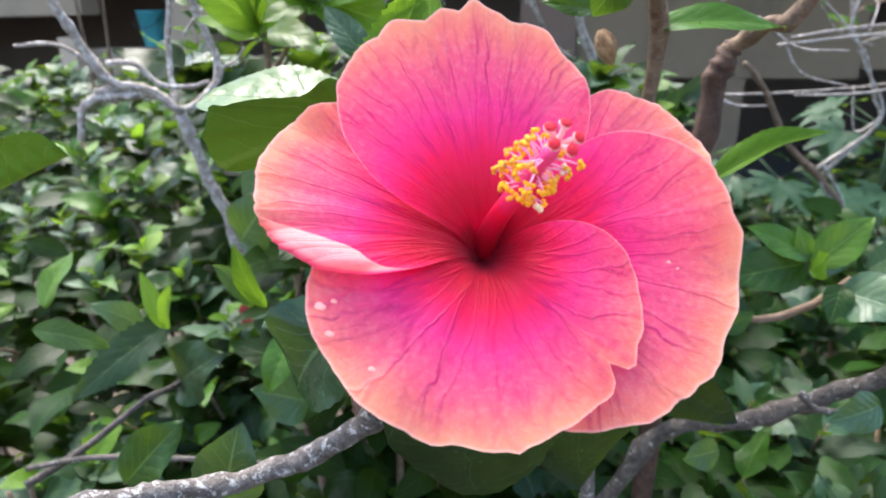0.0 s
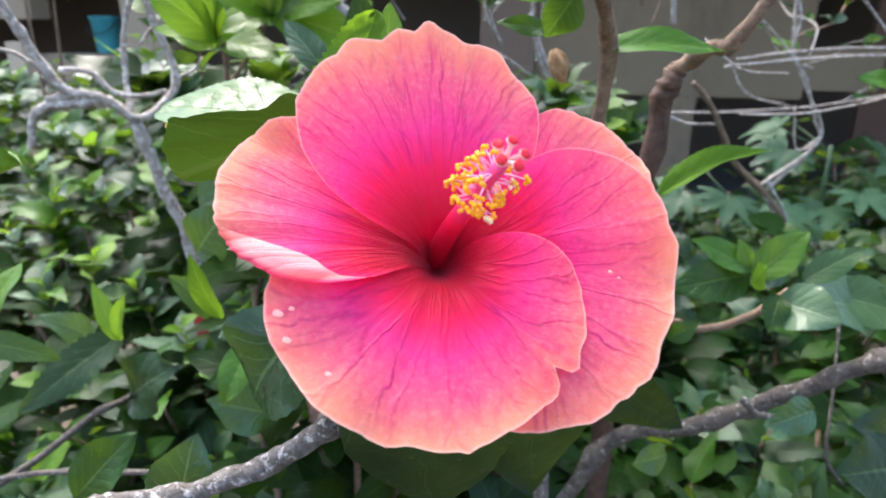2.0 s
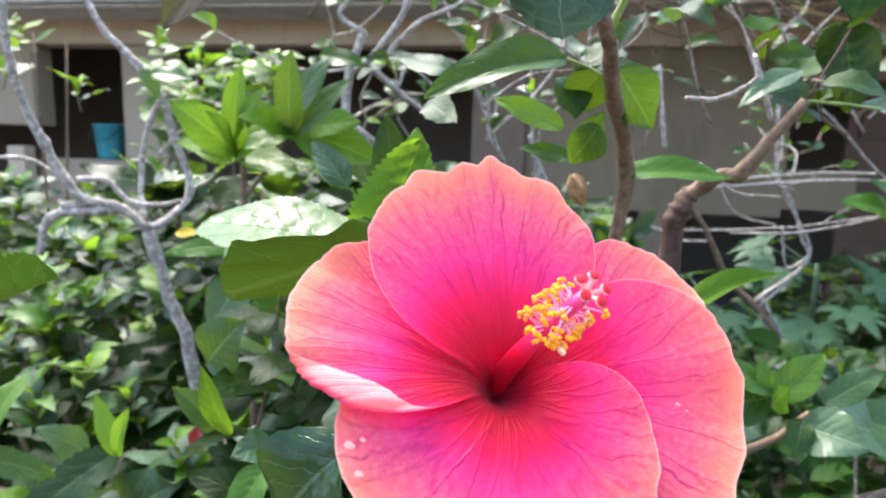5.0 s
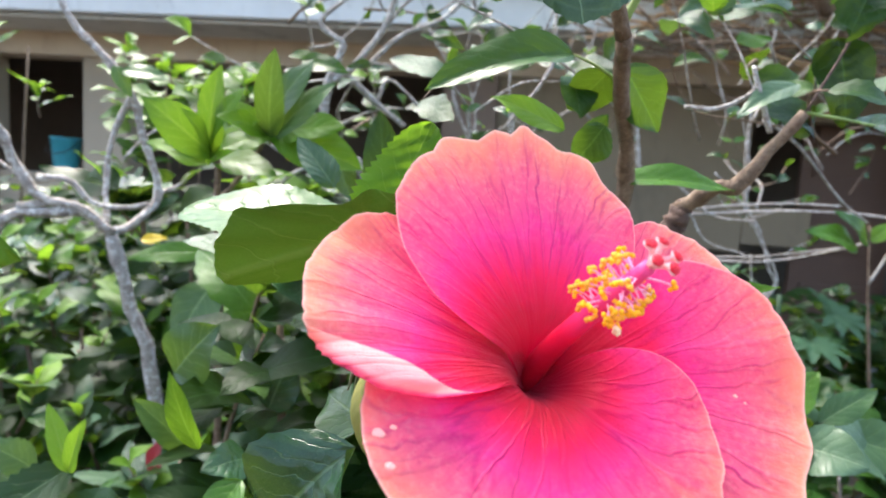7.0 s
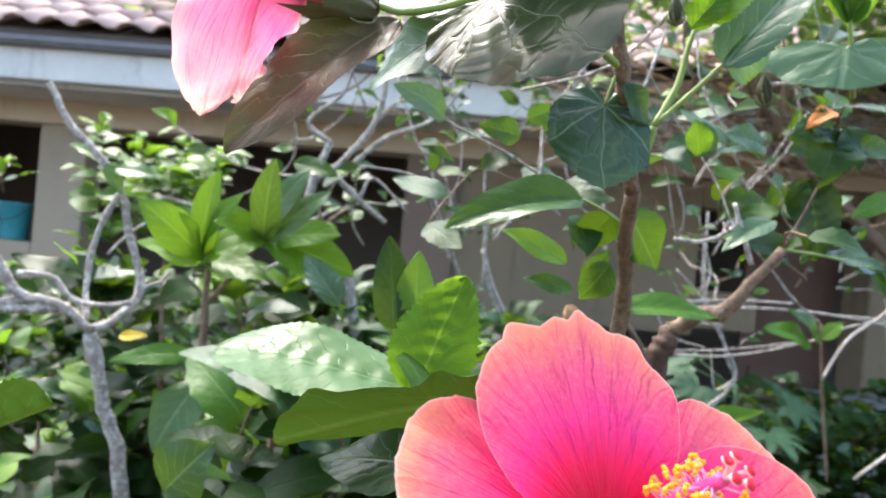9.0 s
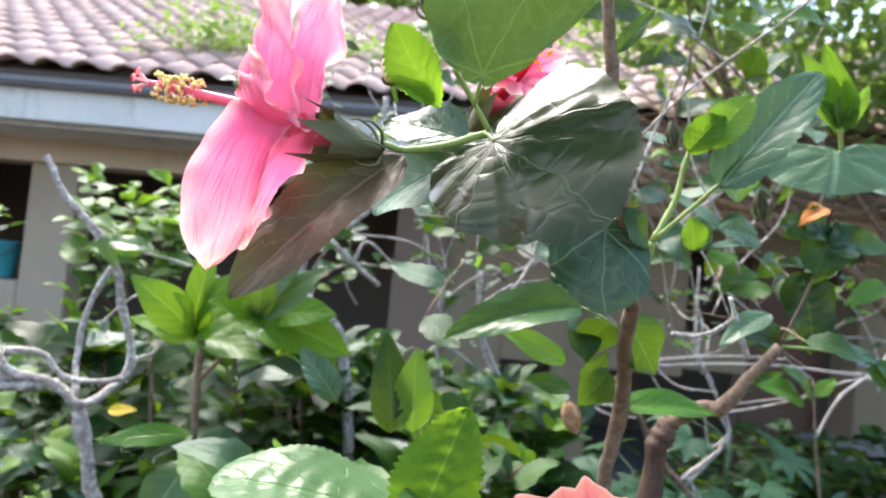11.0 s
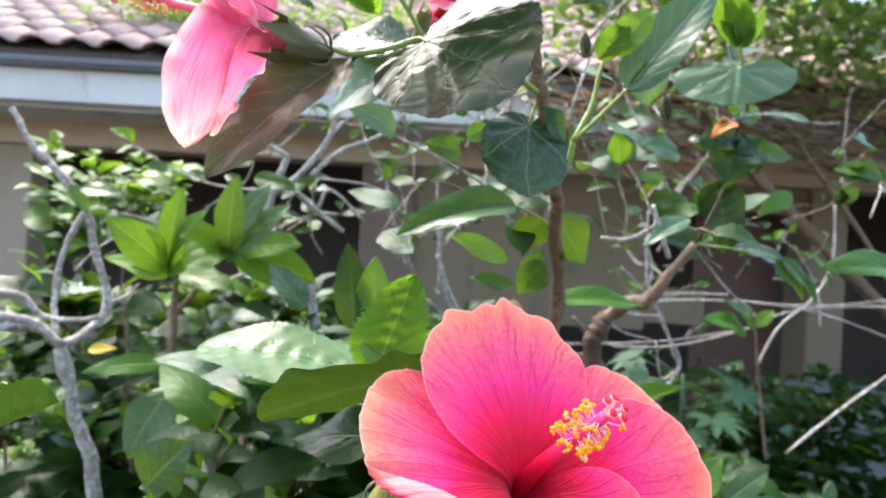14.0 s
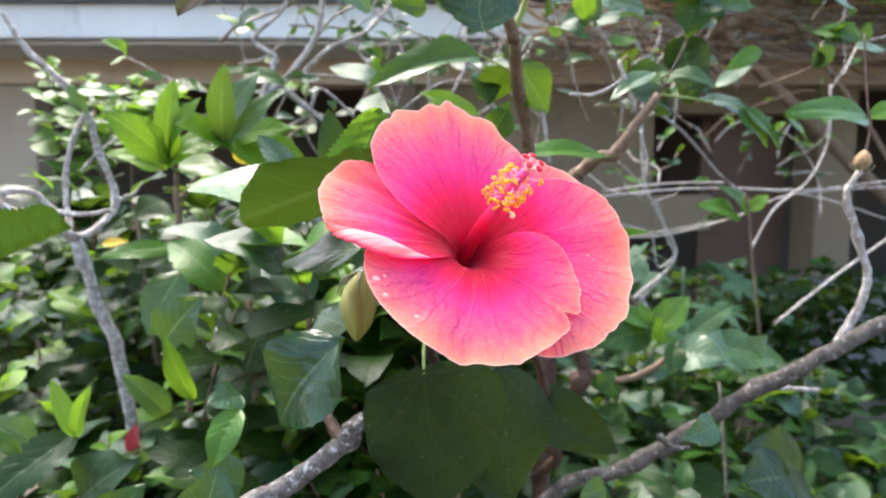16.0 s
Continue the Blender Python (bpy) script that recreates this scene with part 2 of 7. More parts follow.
PETAL = petal_material("petal_pink_coral", ((0.95, 0.12, 0.2), (0.96, 0.21, 0.165), (0.97, 0.34, 0.19)), ((0.88, 0.004, 0.08), (0.93, 0.033, 0.225)), ((0.45, 0.0, 0.02), (0.6, 0.0, 0.03)), 1.0, 0.42, (0.62, 0.0, 0.13))
# Petal pinks washed out in colour to imitate glare from behind.
PETAL_GLARE = petal_material("petal_glare_pink", ((0.87, 0.34, 0.37), (0.91, 0.46, 0.43), (0.95, 0.62, 0.55)), ((0.78, 0.12, 0.26), (0.85, 0.22, 0.35)), ((0.76, 0.18, 0.27), (0.78, 0.13, 0.25)), 0.9, 0.46, (0.68, 0.05, 0.22), 0.16)
COLUMN_N = Net("staminal_column")
low = COLUMN_N.node("SeparateXYZ")
COLUMN_N.link(COLUMN_N.coords("Object"), low.inputs[0])
foot = COLUMN_N.math("ADD", low.outputs[2], COLUMN_N.math("MULTIPLY", COLUMN_N.noise(COLUMN_N.coords("Object"), 150, 3), 0.006))
COLUMN_N.set(COLUMN_N.ramp(COLUMN_N.smooth(foot, 0.0, 0.052), [(0.0, (0.36, 0.0, 0.012)), (0.45, (0.72, 0.002, 0.04)), (1.0, (0.85, 0.05, 0.22))]), 0.45)
COLUMN_N.bump(COLUMN_N.noise(COLUMN_N.coords("Object"), 400, 3), 0.25, 0.001)
COLUMN = COLUMN_N.mat
FILAMENT = plain_material("filament_pink", (0.85, 0.2, 0.38), (0.92, 0.5, 0.62), 200, 0.5, 0.1)
POLLEN_ORANGE = plain_material("anther_orange", (0.95, 0.36, 0.02), (1.0, 0.5, 0.04), 500, 0.6, 0.5)
POLLEN = petal_material("anther_yellow", ((1.0, 0.72, 0.06),) * 3, ((1.0, 0.64, 0.03),) * 2, ((1.0, 0.58, 0.02),) * 2, 0.0, 0.4)
STIGMA = plain_material("stigma_red", (0.62, 0.0, 0.015), (0.78, 0.006, 0.03), 500, 0.6, 0.5)
STYLE = plain_material("style_pale_pink", (0.88, 0.3, 0.3), (0.93, 0.5, 0.46), 200, 0.5, 0.1)
CREAM = plain_material("anther_cream_white", (0.93, 0.68, 0.34), (0.96, 0.82, 0.56), 300, 0.5, 0.1)
BLEMISH = plain_material("petal_dry_spot", (0.93, 0.3, 0.25), (0.95, 0.42, 0.34), 500, 0.6, 0.3)
CALYX = leaf_material("calyx_green", (0.024, 0.028, 0.012), (0.058, 0.06, 0.028), (0.15, 0.15, 0.08), 0.45, 0.05, 0.8, spec=0.1)
BUD_OLIVE = leaf_material("bud_olive", (0.13, 0.13, 0.02), (0.26, 0.235, 0.045), (0.08, 0.08, 0.015), 0.5, 0.15, 0.3, 0.1)

LEAF_MID = leaf_material("leaf_mid_green", (0.01, 0.039, 0.005), (0.042, 0.115, 0.01), (0.1, 0.18, 0.035), 0.22, 0.28, 0.6, spec=0.2, tint=(0.2, 0.34, 0.02))
LEAF_DARK = leaf_material("leaf_dark_green", (0.004, 0.016, 0.003), (0.013, 0.042, 0.007), (0.045, 0.085, 0.022), 0.22, 0.15, 0.5, spec=0.14)
LEAF_BLUE = leaf_material("leaf_blue_green", (0.008, 0.034, 0.012), (0.024, 0.066, 0.024), (0.1, 0.17, 0.075), 0.18, 0.12, 0.9, spec=0.36)
LEAF_YOUNG = leaf_material("leaf_young_green", (0.045, 0.12, 0.007), (0.115, 0.23, 0.016), (0.22, 0.31, 0.07), 0.34, 0.4, 0.6, spec=0.22)
# A green leaf coloured brown-purple to stand for the shade on it.
LEAF_SHADE = leaf_material("leaf_painted_shade", (0.04, 0.026, 0.014), (0.075, 0.048, 0.026), (0.2, 0.14, 0.09), 0.42, 0.1, 0.8, spec=0.2)
LEAF_PALE = leaf_material("leaf_pale_green", (0.022, 0.058, 0.016), (0.05, 0.102, 0.033), (0.14, 0.21, 0.085), 0.25, 0.22, 0.5, spec=0.26)
LEAF_GREAT = palmate_material("leaf_broad_glossy", (0.008, 0.016, 0.006), (0.019, 0.03, 0.011), (0.05, 0.07, 0.03), 0.13, 0.08, spec=0.13, step=0.95, relief=0.2)
LEAF_HEART = palmate_material("leaf_heart_green", (0.006, 0.026, 0.014), (0.015, 0.045, 0.024), (0.12, 0.175, 0.11), 0.26, 0.1, spec=0.3, step=0.85, relief=0.3)
LEAF_BELOW = palmate_material("leaf_underside_pale", (0.04, 0.085, 0.025), (0.07, 0.13, 0.042), (0.13, 0.2, 0.075), 0.5, 0.1, 0.3, step=0.8, relief=0.4)
# Near-black copy of the broad leaf: the bloom's shadow is in the colour.
LEAF_SHADOW = palmate_material("leaf_broad_shadowed", (0.004, 0.011, 0.004), (0.009, 0.02, 0.008), (0.02, 0.034, 0.016), 0.5, 0.05, 0.14, relief=0.3)
LEAF_GLOSS = leaf_material("leaf_glossy_green", (0.028, 0.072, 0.022), (0.052, 0.112, 0.036), (0.09, 0.16, 0.06), 0.24, 0.22, 0.6, spec=0.13)
LEAF_UNDER = leaf_material("leaf_underside_green", (0.045, 0.115, 0.012), (0.065, 0.15, 0.018), (0.12, 0.2, 0.05), 0.5, 0.05, 0.4, 0.1, spec=0.15)
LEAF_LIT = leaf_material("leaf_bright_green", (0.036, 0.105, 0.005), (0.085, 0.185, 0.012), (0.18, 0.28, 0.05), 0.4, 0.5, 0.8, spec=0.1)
LEAF_SILVER = leaf_material("leaf_silvery_green", (0.035, 0.078, 0.04), (0.07, 0.125, 0.065), (0.18, 0.26, 0.145), 0.26, 0.18, 0.7, spec=0.26)
LEAF_HEDGE = leaf_material("leaf_grey_green", (0.007, 0.023, 0.008), (0.022, 0.053, 0.019), (0.07, 0.115, 0.048), 0.26, 0.16, 0.7, spec=0.18)
LEAF_PAPAYA = leaf_material("leaf_papaya_green", (0.012, 0.038, 0.02), (0.025, 0.063, 0.032), (0.06, 0.1, 0.055), 0.4, 0.18, 0.4, spec=0.15)
LEAF_RED = leaf_material("leaf_dying_red", (0.22, 0.01, 0.02), (0.36, 0.02, 0.03), (0.2, 0.04, 0.02), 0.5, 0.2, 0.3, tint=(0.4, 0.03, 0.04))
LEAF_RUST = leaf_material("leaf_dying_orange", (0.5, 0.12, 0.02), (0.65, 0.22, 0.03), (0.3, 0.1, 0.02), 0.5, 0.3, 0.3, tint=(0.7, 0.25, 0.02))
LEAF_YELLOW = leaf_material("leaf_yellow", (0.62, 0.42, 0.02), (0.75, 0.55, 0.05), (0.5, 0.35, 0.05), 0.5, 0.35, 0.3, tint=(0.8, 0.6, 0.03))
DRY = bark_material("dry_husk", (0.2, 0.11, 0.05), (0.42, 0.27, 0.14), 120, rough=0.75)
STEM_BROWN = bark_material("stem_brown", (0.1, 0.063, 0.04), (0.24, 0.165, 0.11), 90, (0.32, 0.25, 0.19), 0.0, 0.75, 0.8)
STEM_RED = bark_material("stem_red_brown", (0.04, 0.021, 0.015), (0.105, 0.06, 0.042), 90, None, 0.0, 0.65, 0.6)
STEM_GREEN = plain_material("shoot_green", (0.12, 0.18, 0.03), (0.25, 0.33, 0.08), 70, 0.5, 0.2)
BARK_LICHEN = bark_material("bark_lichen", (0.042, 0.036, 0.03), (0.13, 0.112, 0.096), 110, (0.36, 0.34, 0.31), 0.16, 0.9, 1.0)
BARK_WHITE = bark_material("bark_white_lichen", (0.07, 0.06, 0.052), (0.19, 0.172, 0.155), 110, (0.5, 0.49, 0.46), 0.28, 0.9, 1.0)
TWIG_GREY = bark_material("twig_grey", (0.18, 0.145, 0.12), (0.42, 0.375, 0.33), 80, (0.58, 0.55, 0.5), 0.38, 0.9, 1.0)


# ---- building blocks ----
def thing(name, at, label, category, group="", kind=""):
    """An empty at the base of a thing, which parents its parts."""
    ob = new(name)
    ob.empty_display_size = 0.02
    ob.location = at
    return tagged(ob, label, category, group, kind)


def stand(ob):
    """The world pose of a thing or a part."""
    m = ob.matrix_basis.copy()
    while ob.parent is not None:
        ob = ob.parent
        m = ob.matrix_basis @ m
    return m


def link_mesh(name, mesh, parent, m=None, label=""):
    """A mesh as an object under its thing, at the world pose m."""
    ob = new(name, mesh)
    m = m or Matrix.Identity(4)
    if parent is not None:
        ob.parent = parent
        m = stand(parent).inverted() @ m
    ob.matrix_basis = m
    return tagged(ob, label)


def mesh_of(name, bm, material, smooth=True):
    me = bpy.data.meshes.new(name)
    bm.normal_update()
    bm.to_mesh(me)
    bm.free()
    for m in material if isinstance(material, (list, tuple)) else [material]:
        me.materials.append(m)
    if smooth:
        me.polygons.foreach_set("use_smooth", [True] * len(me.polygons))
    return me


def part(name, bm, material, parent, label="", m=None, smooth=True):
    return link_mesh(name, mesh_of(name, bm, material, smooth), parent, m, label)


def frame_of(y_axis, z_hint):
    """A turn whose y axis runs along y_axis and whose z axis is near z_hint."""
    y = Vector(y_axis).normalized()
    x = y.cross(Vector(z_hint))
    if x.length < 1e-4:
        x = y.cross(Vector((0.3, 0.9, 0.2)))
    x.normalize()
    z = x.cross(y)
    return Matrix((x, y, z)).transposed()


def glide(points, steps):
    """Points along a smooth line through the given ones."""
    p = [Vector(q) for q in points]
    if len(p) < 3:
        return [p[0].lerp(p[-1], i / steps) for i in range(steps + 1)]
    out = []
    ext = [p[0] * 2 - p[1], *p, p[-1] * 2 - p[-2]]
    for i in range(1, len(ext) - 2):
        a, b, c, d = ext[i - 1:i + 3]
        for k in range(steps):
            t = k / steps
            out.append(0.5 * (2 * b + (c - a) * t + (2 * a - 5 * b + 4 * c - d) * t * t + (3 * b - a - 3 * c + d) * t ** 3))
    out.append(p[-1])
    return out


def tube_bm(points, r0, r1, sides=8, steps=5, rough=0.12, knots=0.0, bm=None):
    """A tapering rod with an uneven girth along a smooth line."""
    bm = bm or bmesh.new()
    line = glide(points, steps)
    side = None
    rings = []
    for i, p in enumerate(line):
        d = (line[min(i + 1, len(line) - 1)] - line[max(i - 1, 0)]).normalized()
        if side is None:
            side = d.orthogonal().normalized()
        side = (side - d * side.dot(d)).normalized()
        up = d.cross(side)
        t = i / (len(line) - 1)
        r = r0 + (r1 - r0) * t
        if knots:
            p = p + noise.noise_vector(p * (0.2 / r)) * r * min(0.45, 0.8 * knots) * (1 if 0 < i < len(line) - 1 else 0)
        r *= 1 + knots * max(0.0, noise.noise(p * 45.0)) * 1.5
        ring = []
        for k in range(sides):
            a = 2 * math.pi * k / sides
            v = side * math.cos(a) + up * math.sin(a)
            ring.append(bm.verts.new(p + v * r * (1 + rough * noise.noise((p + v * r) * (0.6 / r)))))
        rings.append(ring)
    for a, b in zip(rings, rings[1:]):
        for k in range(sides):
            bm.faces.new((a[k], a[(k + 1) % sides], b[(k + 1) % sides], b[k]))
    for ring, turn in ((rings[0], -1), (rings[-1], 1)):
        bm.faces.new(ring[::turn])
    return bm


def branch(parent, points, r0, r1, material, name="branch", label="", sides=8, steps=6, rough=0.26, knots=0.4):
    return part(name, tube_bm(points, r0, r1, sides, steps, rough, knots), material, parent, label)


def leaf_bm(length, width, ovate=0.72, teeth=0.0, fold=0.25, curl=0.6, ripple=0.08, twist=0.0, nu=16, nv=4, seed=0, cordate=0.0, quilt=0.02, lop=0.0, blunt=0.82, skew=0.0):
    """A leaf blade from its stalk at the origin along y, its upper face to z. width: the whole width."""
    bm = bmesh.new()
    uv = bm.loops.layers.uv.new("UVMap")
    rng = random.Random(seed)
    ph = rng.uniform(0, 6)
    grid, marks = [], []
    ys, zs, ang = 0.0, 0.0, -curl * 0.35
    for i in range(nu + 1):
        u = i / nu
        half = 0.5 * width * max(0.0, math.sin(math.pi * u ** ovate)) ** blunt
        if i == 0:
            half = 0.004 * width
        if i == nu:
            half = 0.006 * width
        row, mark = [], []
        for j in range(-nv, nv + 1):
            v = j / nv
            w = half * (1 - skew if j < 0 else 1)
            if abs(j) == nv and 0 < i < nu and teeth:
                w *= 1 + (teeth if i % 2 else -teeth * 0.4)
            x = v * w
            lift = fold * abs(x) * (1 - 0.35 * abs(v)) + ripple * width * v * v * math.sin(9 * u + ph + (1.7 if v > 0 else 0))
            lift += quilt * width * math.sin(7 * 2 * math.pi * (u - 0.3 * abs(v))) * (1 - abs(v)) * min(1, abs(v) * 3)
            back = cordate * length * abs(v) ** 1.5 * max(0.0, 1 - u * 3.2) * (1 - lop if v < 0 else 1)
            tw = twist * u
            xx, zz = x * math.cos(tw) - lift * math.sin(tw), x * math.sin(tw) + lift * math.cos(tw)
            cy, sy = math.cos(ang), math.sin(ang)
            row.append(bm.verts.new((xx, ys - sy * zz - back, zs + cy * zz)))
            mark.append((u, v))
        grid.append(row)
        marks.append(mark)
        step = length / nu
        ys += step * math.cos(ang)
        zs -= step * math.sin(ang)
        ang += curl / nu
    for i in range(nu):
        for j in range(2 * nv):
            f = bm.faces.new((grid[i][j], grid[i][j + 1], grid[i + 1][j + 1], grid[i + 1][j]))
            for loop, (a, b) in zip(f.loops, ((i, j), (i, j + 1), (i + 1, j + 1), (i + 1, j))):
                loop[uv].uv = marks[a][b]
    return bm


def round_r(knots, a):
    """The reach of a blade at the angle a (degrees), between the given knots, all the way round."""
    k = sorted(knots)
    k = [(k[-1][0] - 360, k[-1][1]), *k, (k[0][0] + 360, k[0][1])]
    for (a0, r0), (a1, r1) in zip(k, k[1:]):
        if a0 <= a <= a1:
            t = (a - a0) / max(a1 - a0, 1e-6)
            return r0 + (r1 - r0) * (0.45 * t + 0.55 * t * t * (3 - 2 * t))
    return k[0][1]


def round_bm(knots, fold=0.0, cup=0.0, droop=0.0, ripple=0.0, teeth=0.0, count=64, quilt=0.0, step=0.7, nr=16, na=192, seed=0):
    """A broad blade round its stalk at the origin, its tip to y and its upper face to z. knots: its reach by angle."""
    bm = bmesh.new()
    uv = bm.loops.layers.uv.new("UVMap")
    big = max(r for _, r in knots)
    hub = bm.verts.new((0, 0, 0))
    rings = []
    for i in range(1, nr + 1):
        s = (i / nr) ** 0.85
        ring = []
        for j in range(na):
            deg = 360 * j / na - 180
            a = radians(deg)
            reach = round_r(knots, deg)
            tooth = (j * count / na) % 1.0
            r = reach * s * (1 + (teeth * (tooth - 0.4) if i == nr else 0.0))
            x, y = r * math.sin(a), r * math.cos(a)
            q = r / big
            near = abs(((a / step + 0.5) % 1.0) - 0.5) * 2
            z = fold * abs(x) - cup * q * q * big - droop * q ** 2.2 * big * max(0.0, math.cos(a))
            z += quilt * big * q * (1 - 0.5 * s) * (math.sin(near * math.pi * 0.5) ** 1.5 - 0.5)
            z += 0.25 * quilt * big * math.sin(14 * q + 4 * near) * near * min(1.0, 3 * (1 - s) + 0.3) * q
            z += ripple * big * s ** 3 * (math.sin(5 * a + seed) + 0.6 * math.sin(11 * a + 2 * seed))
            z += 0.02 * big * noise.noise(Vector((x, y, seed * 0.1)) * (3.2 / big)) * s
            ring.append((bm.verts.new((x, y, z)), (0.5 + 0.5 * y / big, x / big)))
        rings.append(ring)
    for j in range(na):
        k = (j + 1) % na
        f = bm.faces.new((hub, rings[0][k][0], rings[0][j][0]))
        for loop, m in zip(f.loops, ((0.5, 0), rings[0][k][1], rings[0][j][1])):
            loop[uv].uv = m
        for a, b in zip(rings, rings[1:]):
            f = bm.faces.new((a[j][0], a[k][0], b[k][0], b[j][0]))
            for loop, m in zip(f.loops, (a[j][1], a[k][1], b[k][1], b[j][1])):
                loop[uv].uv = m
    return bm


LEAF_COUNT = [0]


def leaf(parent, base, tip, face, wide, material, curl=0.6, fold=0.25, teeth=0.03, ovate=0.72, ripple=0.06, twist=0.0, cordate=0.0, stalk=None, name="leaf", label="", fine=20, quilt=0.02, lop=0.0, blunt=0.82, skew=0.0):
    """One leaf from base to tip, its upper face to the way of face; wide: its width over its length."""
    LEAF_COUNT[0] += 1
    base, tip = Vector(base), Vector(tip)
    span = (tip - base).length
    arc = span * (1 + curl * curl / 24)
    bm = leaf_bm(arc, arc * wide, ovate, teeth, fold, curl, ripple, twist, fine, 4, LEAF_COUNT[0], cordate, quilt, lop, blunt, skew)
    turn = frame_of(tip - base, face)
    # lean the blade so that its tip falls on the given point
    lean = Matrix.Rotation(curl * 0.15, 3, "X")
    m = Matrix.Translation(base) @ (turn @ lean).to_4x4()
    ob = part(name, bm, material, parent, label, m)
    if stalk is not None:
        st = Vector(stalk)
        mid = st.lerp(base, 0.5) + Vector((0, 0, 0.04 * (base - st).length))
        part("leaf_stalk", tube_bm([st, mid, base], 0.0012, 0.0009, 6, 3, 0.05), STEM_GREEN, parent)
    return ob


def round_leaf(parent, base, tip, face, knots, material, label="", stalk=None, **shape):
    """A broad leaf on its stalk at base, its tip towards the way of tip."""
    base, tip = Vector(base), Vector(tip)
    m = Matrix.Translation(base) @ frame_of(tip - base, face).to_4x4()
    ob = part("leaf", round_bm(knots, **shape), material, parent, label, m)
    if stalk is not None:
        st = Vector(stalk)
        mid = st.lerp(base, 0.5) + Vector((0, 0, 0.04 * (base - st).length))
        part("leaf_stalk", tube_bm([st, mid, base], 0.0013, 0.001, 6, 3, 0.05), STEM_GREEN, parent)
    return ob


def flower_frame(axis, up):
    n = Vector(axis).normalized()
    e2 = (Vector(up) - n * Vector(up).dot(n)).normalized()
    e1 = e2.cross(n)
    return Matrix((e1, e2, n)).transposed()


def petal_bm(p, seed, nr=26, na=120):
    """A petal as a fan from the throat. p: its middle and half widths (degrees), reach, lean, rise, tilt, notches, roll."""
    bm = bmesh.new()
    uv = bm.loops.layers.uv.new("UVMap")
    rim = bm.loops.layers.uv.new("Rim")
    mid, half = radians(p["mid"]), radians(p["half"])
    half2 = radians(p.get("half2", p["half"]))
    ph = seed * 1.7
    rows = []
    for i in range(nr + 1):
        s = (i / nr) ** 0.9
        row = []
        for j in range(na + 1):
            a = math.sin((2 * j / na - 1) * math.pi / 2)
            a = 0.35 * (2 * j / na - 1) + 0.65 * a
            edge = max(0.0, 1 - abs(a) ** 2.5) ** 0.5
            reach = p["reach"] * (1 + p.get("lean", 0.0) * a) * (0.06 + 0.94 * edge)
            for at, wid, deep in p.get("notches", ()):
                reach *= 1 - deep * math.exp(-((a - at) / wid) ** 2)
            reach *= 1 + 0.005 * math.sin(19 * a + ph) + 0.012 * noise.noise(Vector((a * 9, ph, 0))) + 0.009 * noise.noise(Vector((a * 26, ph, 3))) + 0.004 * noise.noise(Vector((a * 70, ph, 6)))
            # a stretch of the rim may be rolled over on itself
            fold = 0.0
            if p.get("roll"):
                a0, a1, deep = p["roll"]
                win = math.sin(math.pi * (a - a0) / (a1 - a0)) ** 0.8 if a0 < a < a1 else 0.0
                w = deep * win
                reach *= 1 / (1 - w)
                if s > 1 - w:
                    fold = (s - 1 + w) / max(w, 1e-6) * win
            r = (s if fold == 0 else 2 * (1 - w) - s) * reach
            phi = mid + a * (half2 if a > 0 else half)
            rr = r / p["reach"]
            h = p.get("rise", 0.022) * (1 - math.exp(-3.2 * rr)) - p.get("back", 0.0) * rr * rr
            h += p.get("tilt", 0.012) * a * min(1.0, rr * 1.2)
            h -= p.get("sink", 0.0) * max(0.0, -a - 0.5) * min(1.0, rr * 3)
            h -= p.get("pit", 0.0) * math.exp(-(r / 0.0088) ** 2)
            h += 0.0045 * math.sin(min(1.0, fold) * math.pi * 0.75) + 0.0012 * fold
            edgewave = rr ** 3 * p.get("wave", 0.0022)
            h += edgewave * (math.sin(9 * a + ph) + 0.6 * math.sin(17 * a + 2.3 * ph))
            h += 0.0005 * rr * math.sin(26 * a + 1.3 * math.sin(3 * rr + ph)) + 0.0009 * rr * noise.noise(Vector((a * 5, rr * 4, ph))) + 0.0005 * rr * noise.noise(Vector((a * 16, rr * 7, ph)))
            x, y = r * math.cos(phi), r * math.sin(phi)
            row.append((bm.verts.new((x, y, h)), (a, s * (0.25 + 0.75 * edge) if edge < 1 else s), (s, fold)))
        rows.append(row)
    for i in range(nr):
        for j in range(na):
            q = (rows[i][j], rows[i][j + 1], rows[i + 1][j + 1], rows[i + 1][j])
            f = bm.faces.new([v for v, _, _ in q])
            for loop, (_, m, d) in zip(f.loops, q):
                loop[uv].uv = m
                loop[rim].uv = d
    bmesh.ops.remove_doubles(bm, verts=bm.verts, dist=0.00005)
    return bm


def even(points, count):
    """Points at even steps along a smooth line through the given ones."""
    line = glide(points, 8)
    far = [0.0]
    for a, b in zip(line, line[1:]):
        far.append(far[-1] + (b - a).length)
    out, k = [], 0
    for i in range(count + 1):
        d = far[-1] * i / count
        while k < len(far) - 2 and far[k + 1] < d:
            k += 1
        out.append(line[k].lerp(line[k + 1], (d - far[k]) / max(far[k + 1] - far[k], 1e-9)))
    return out


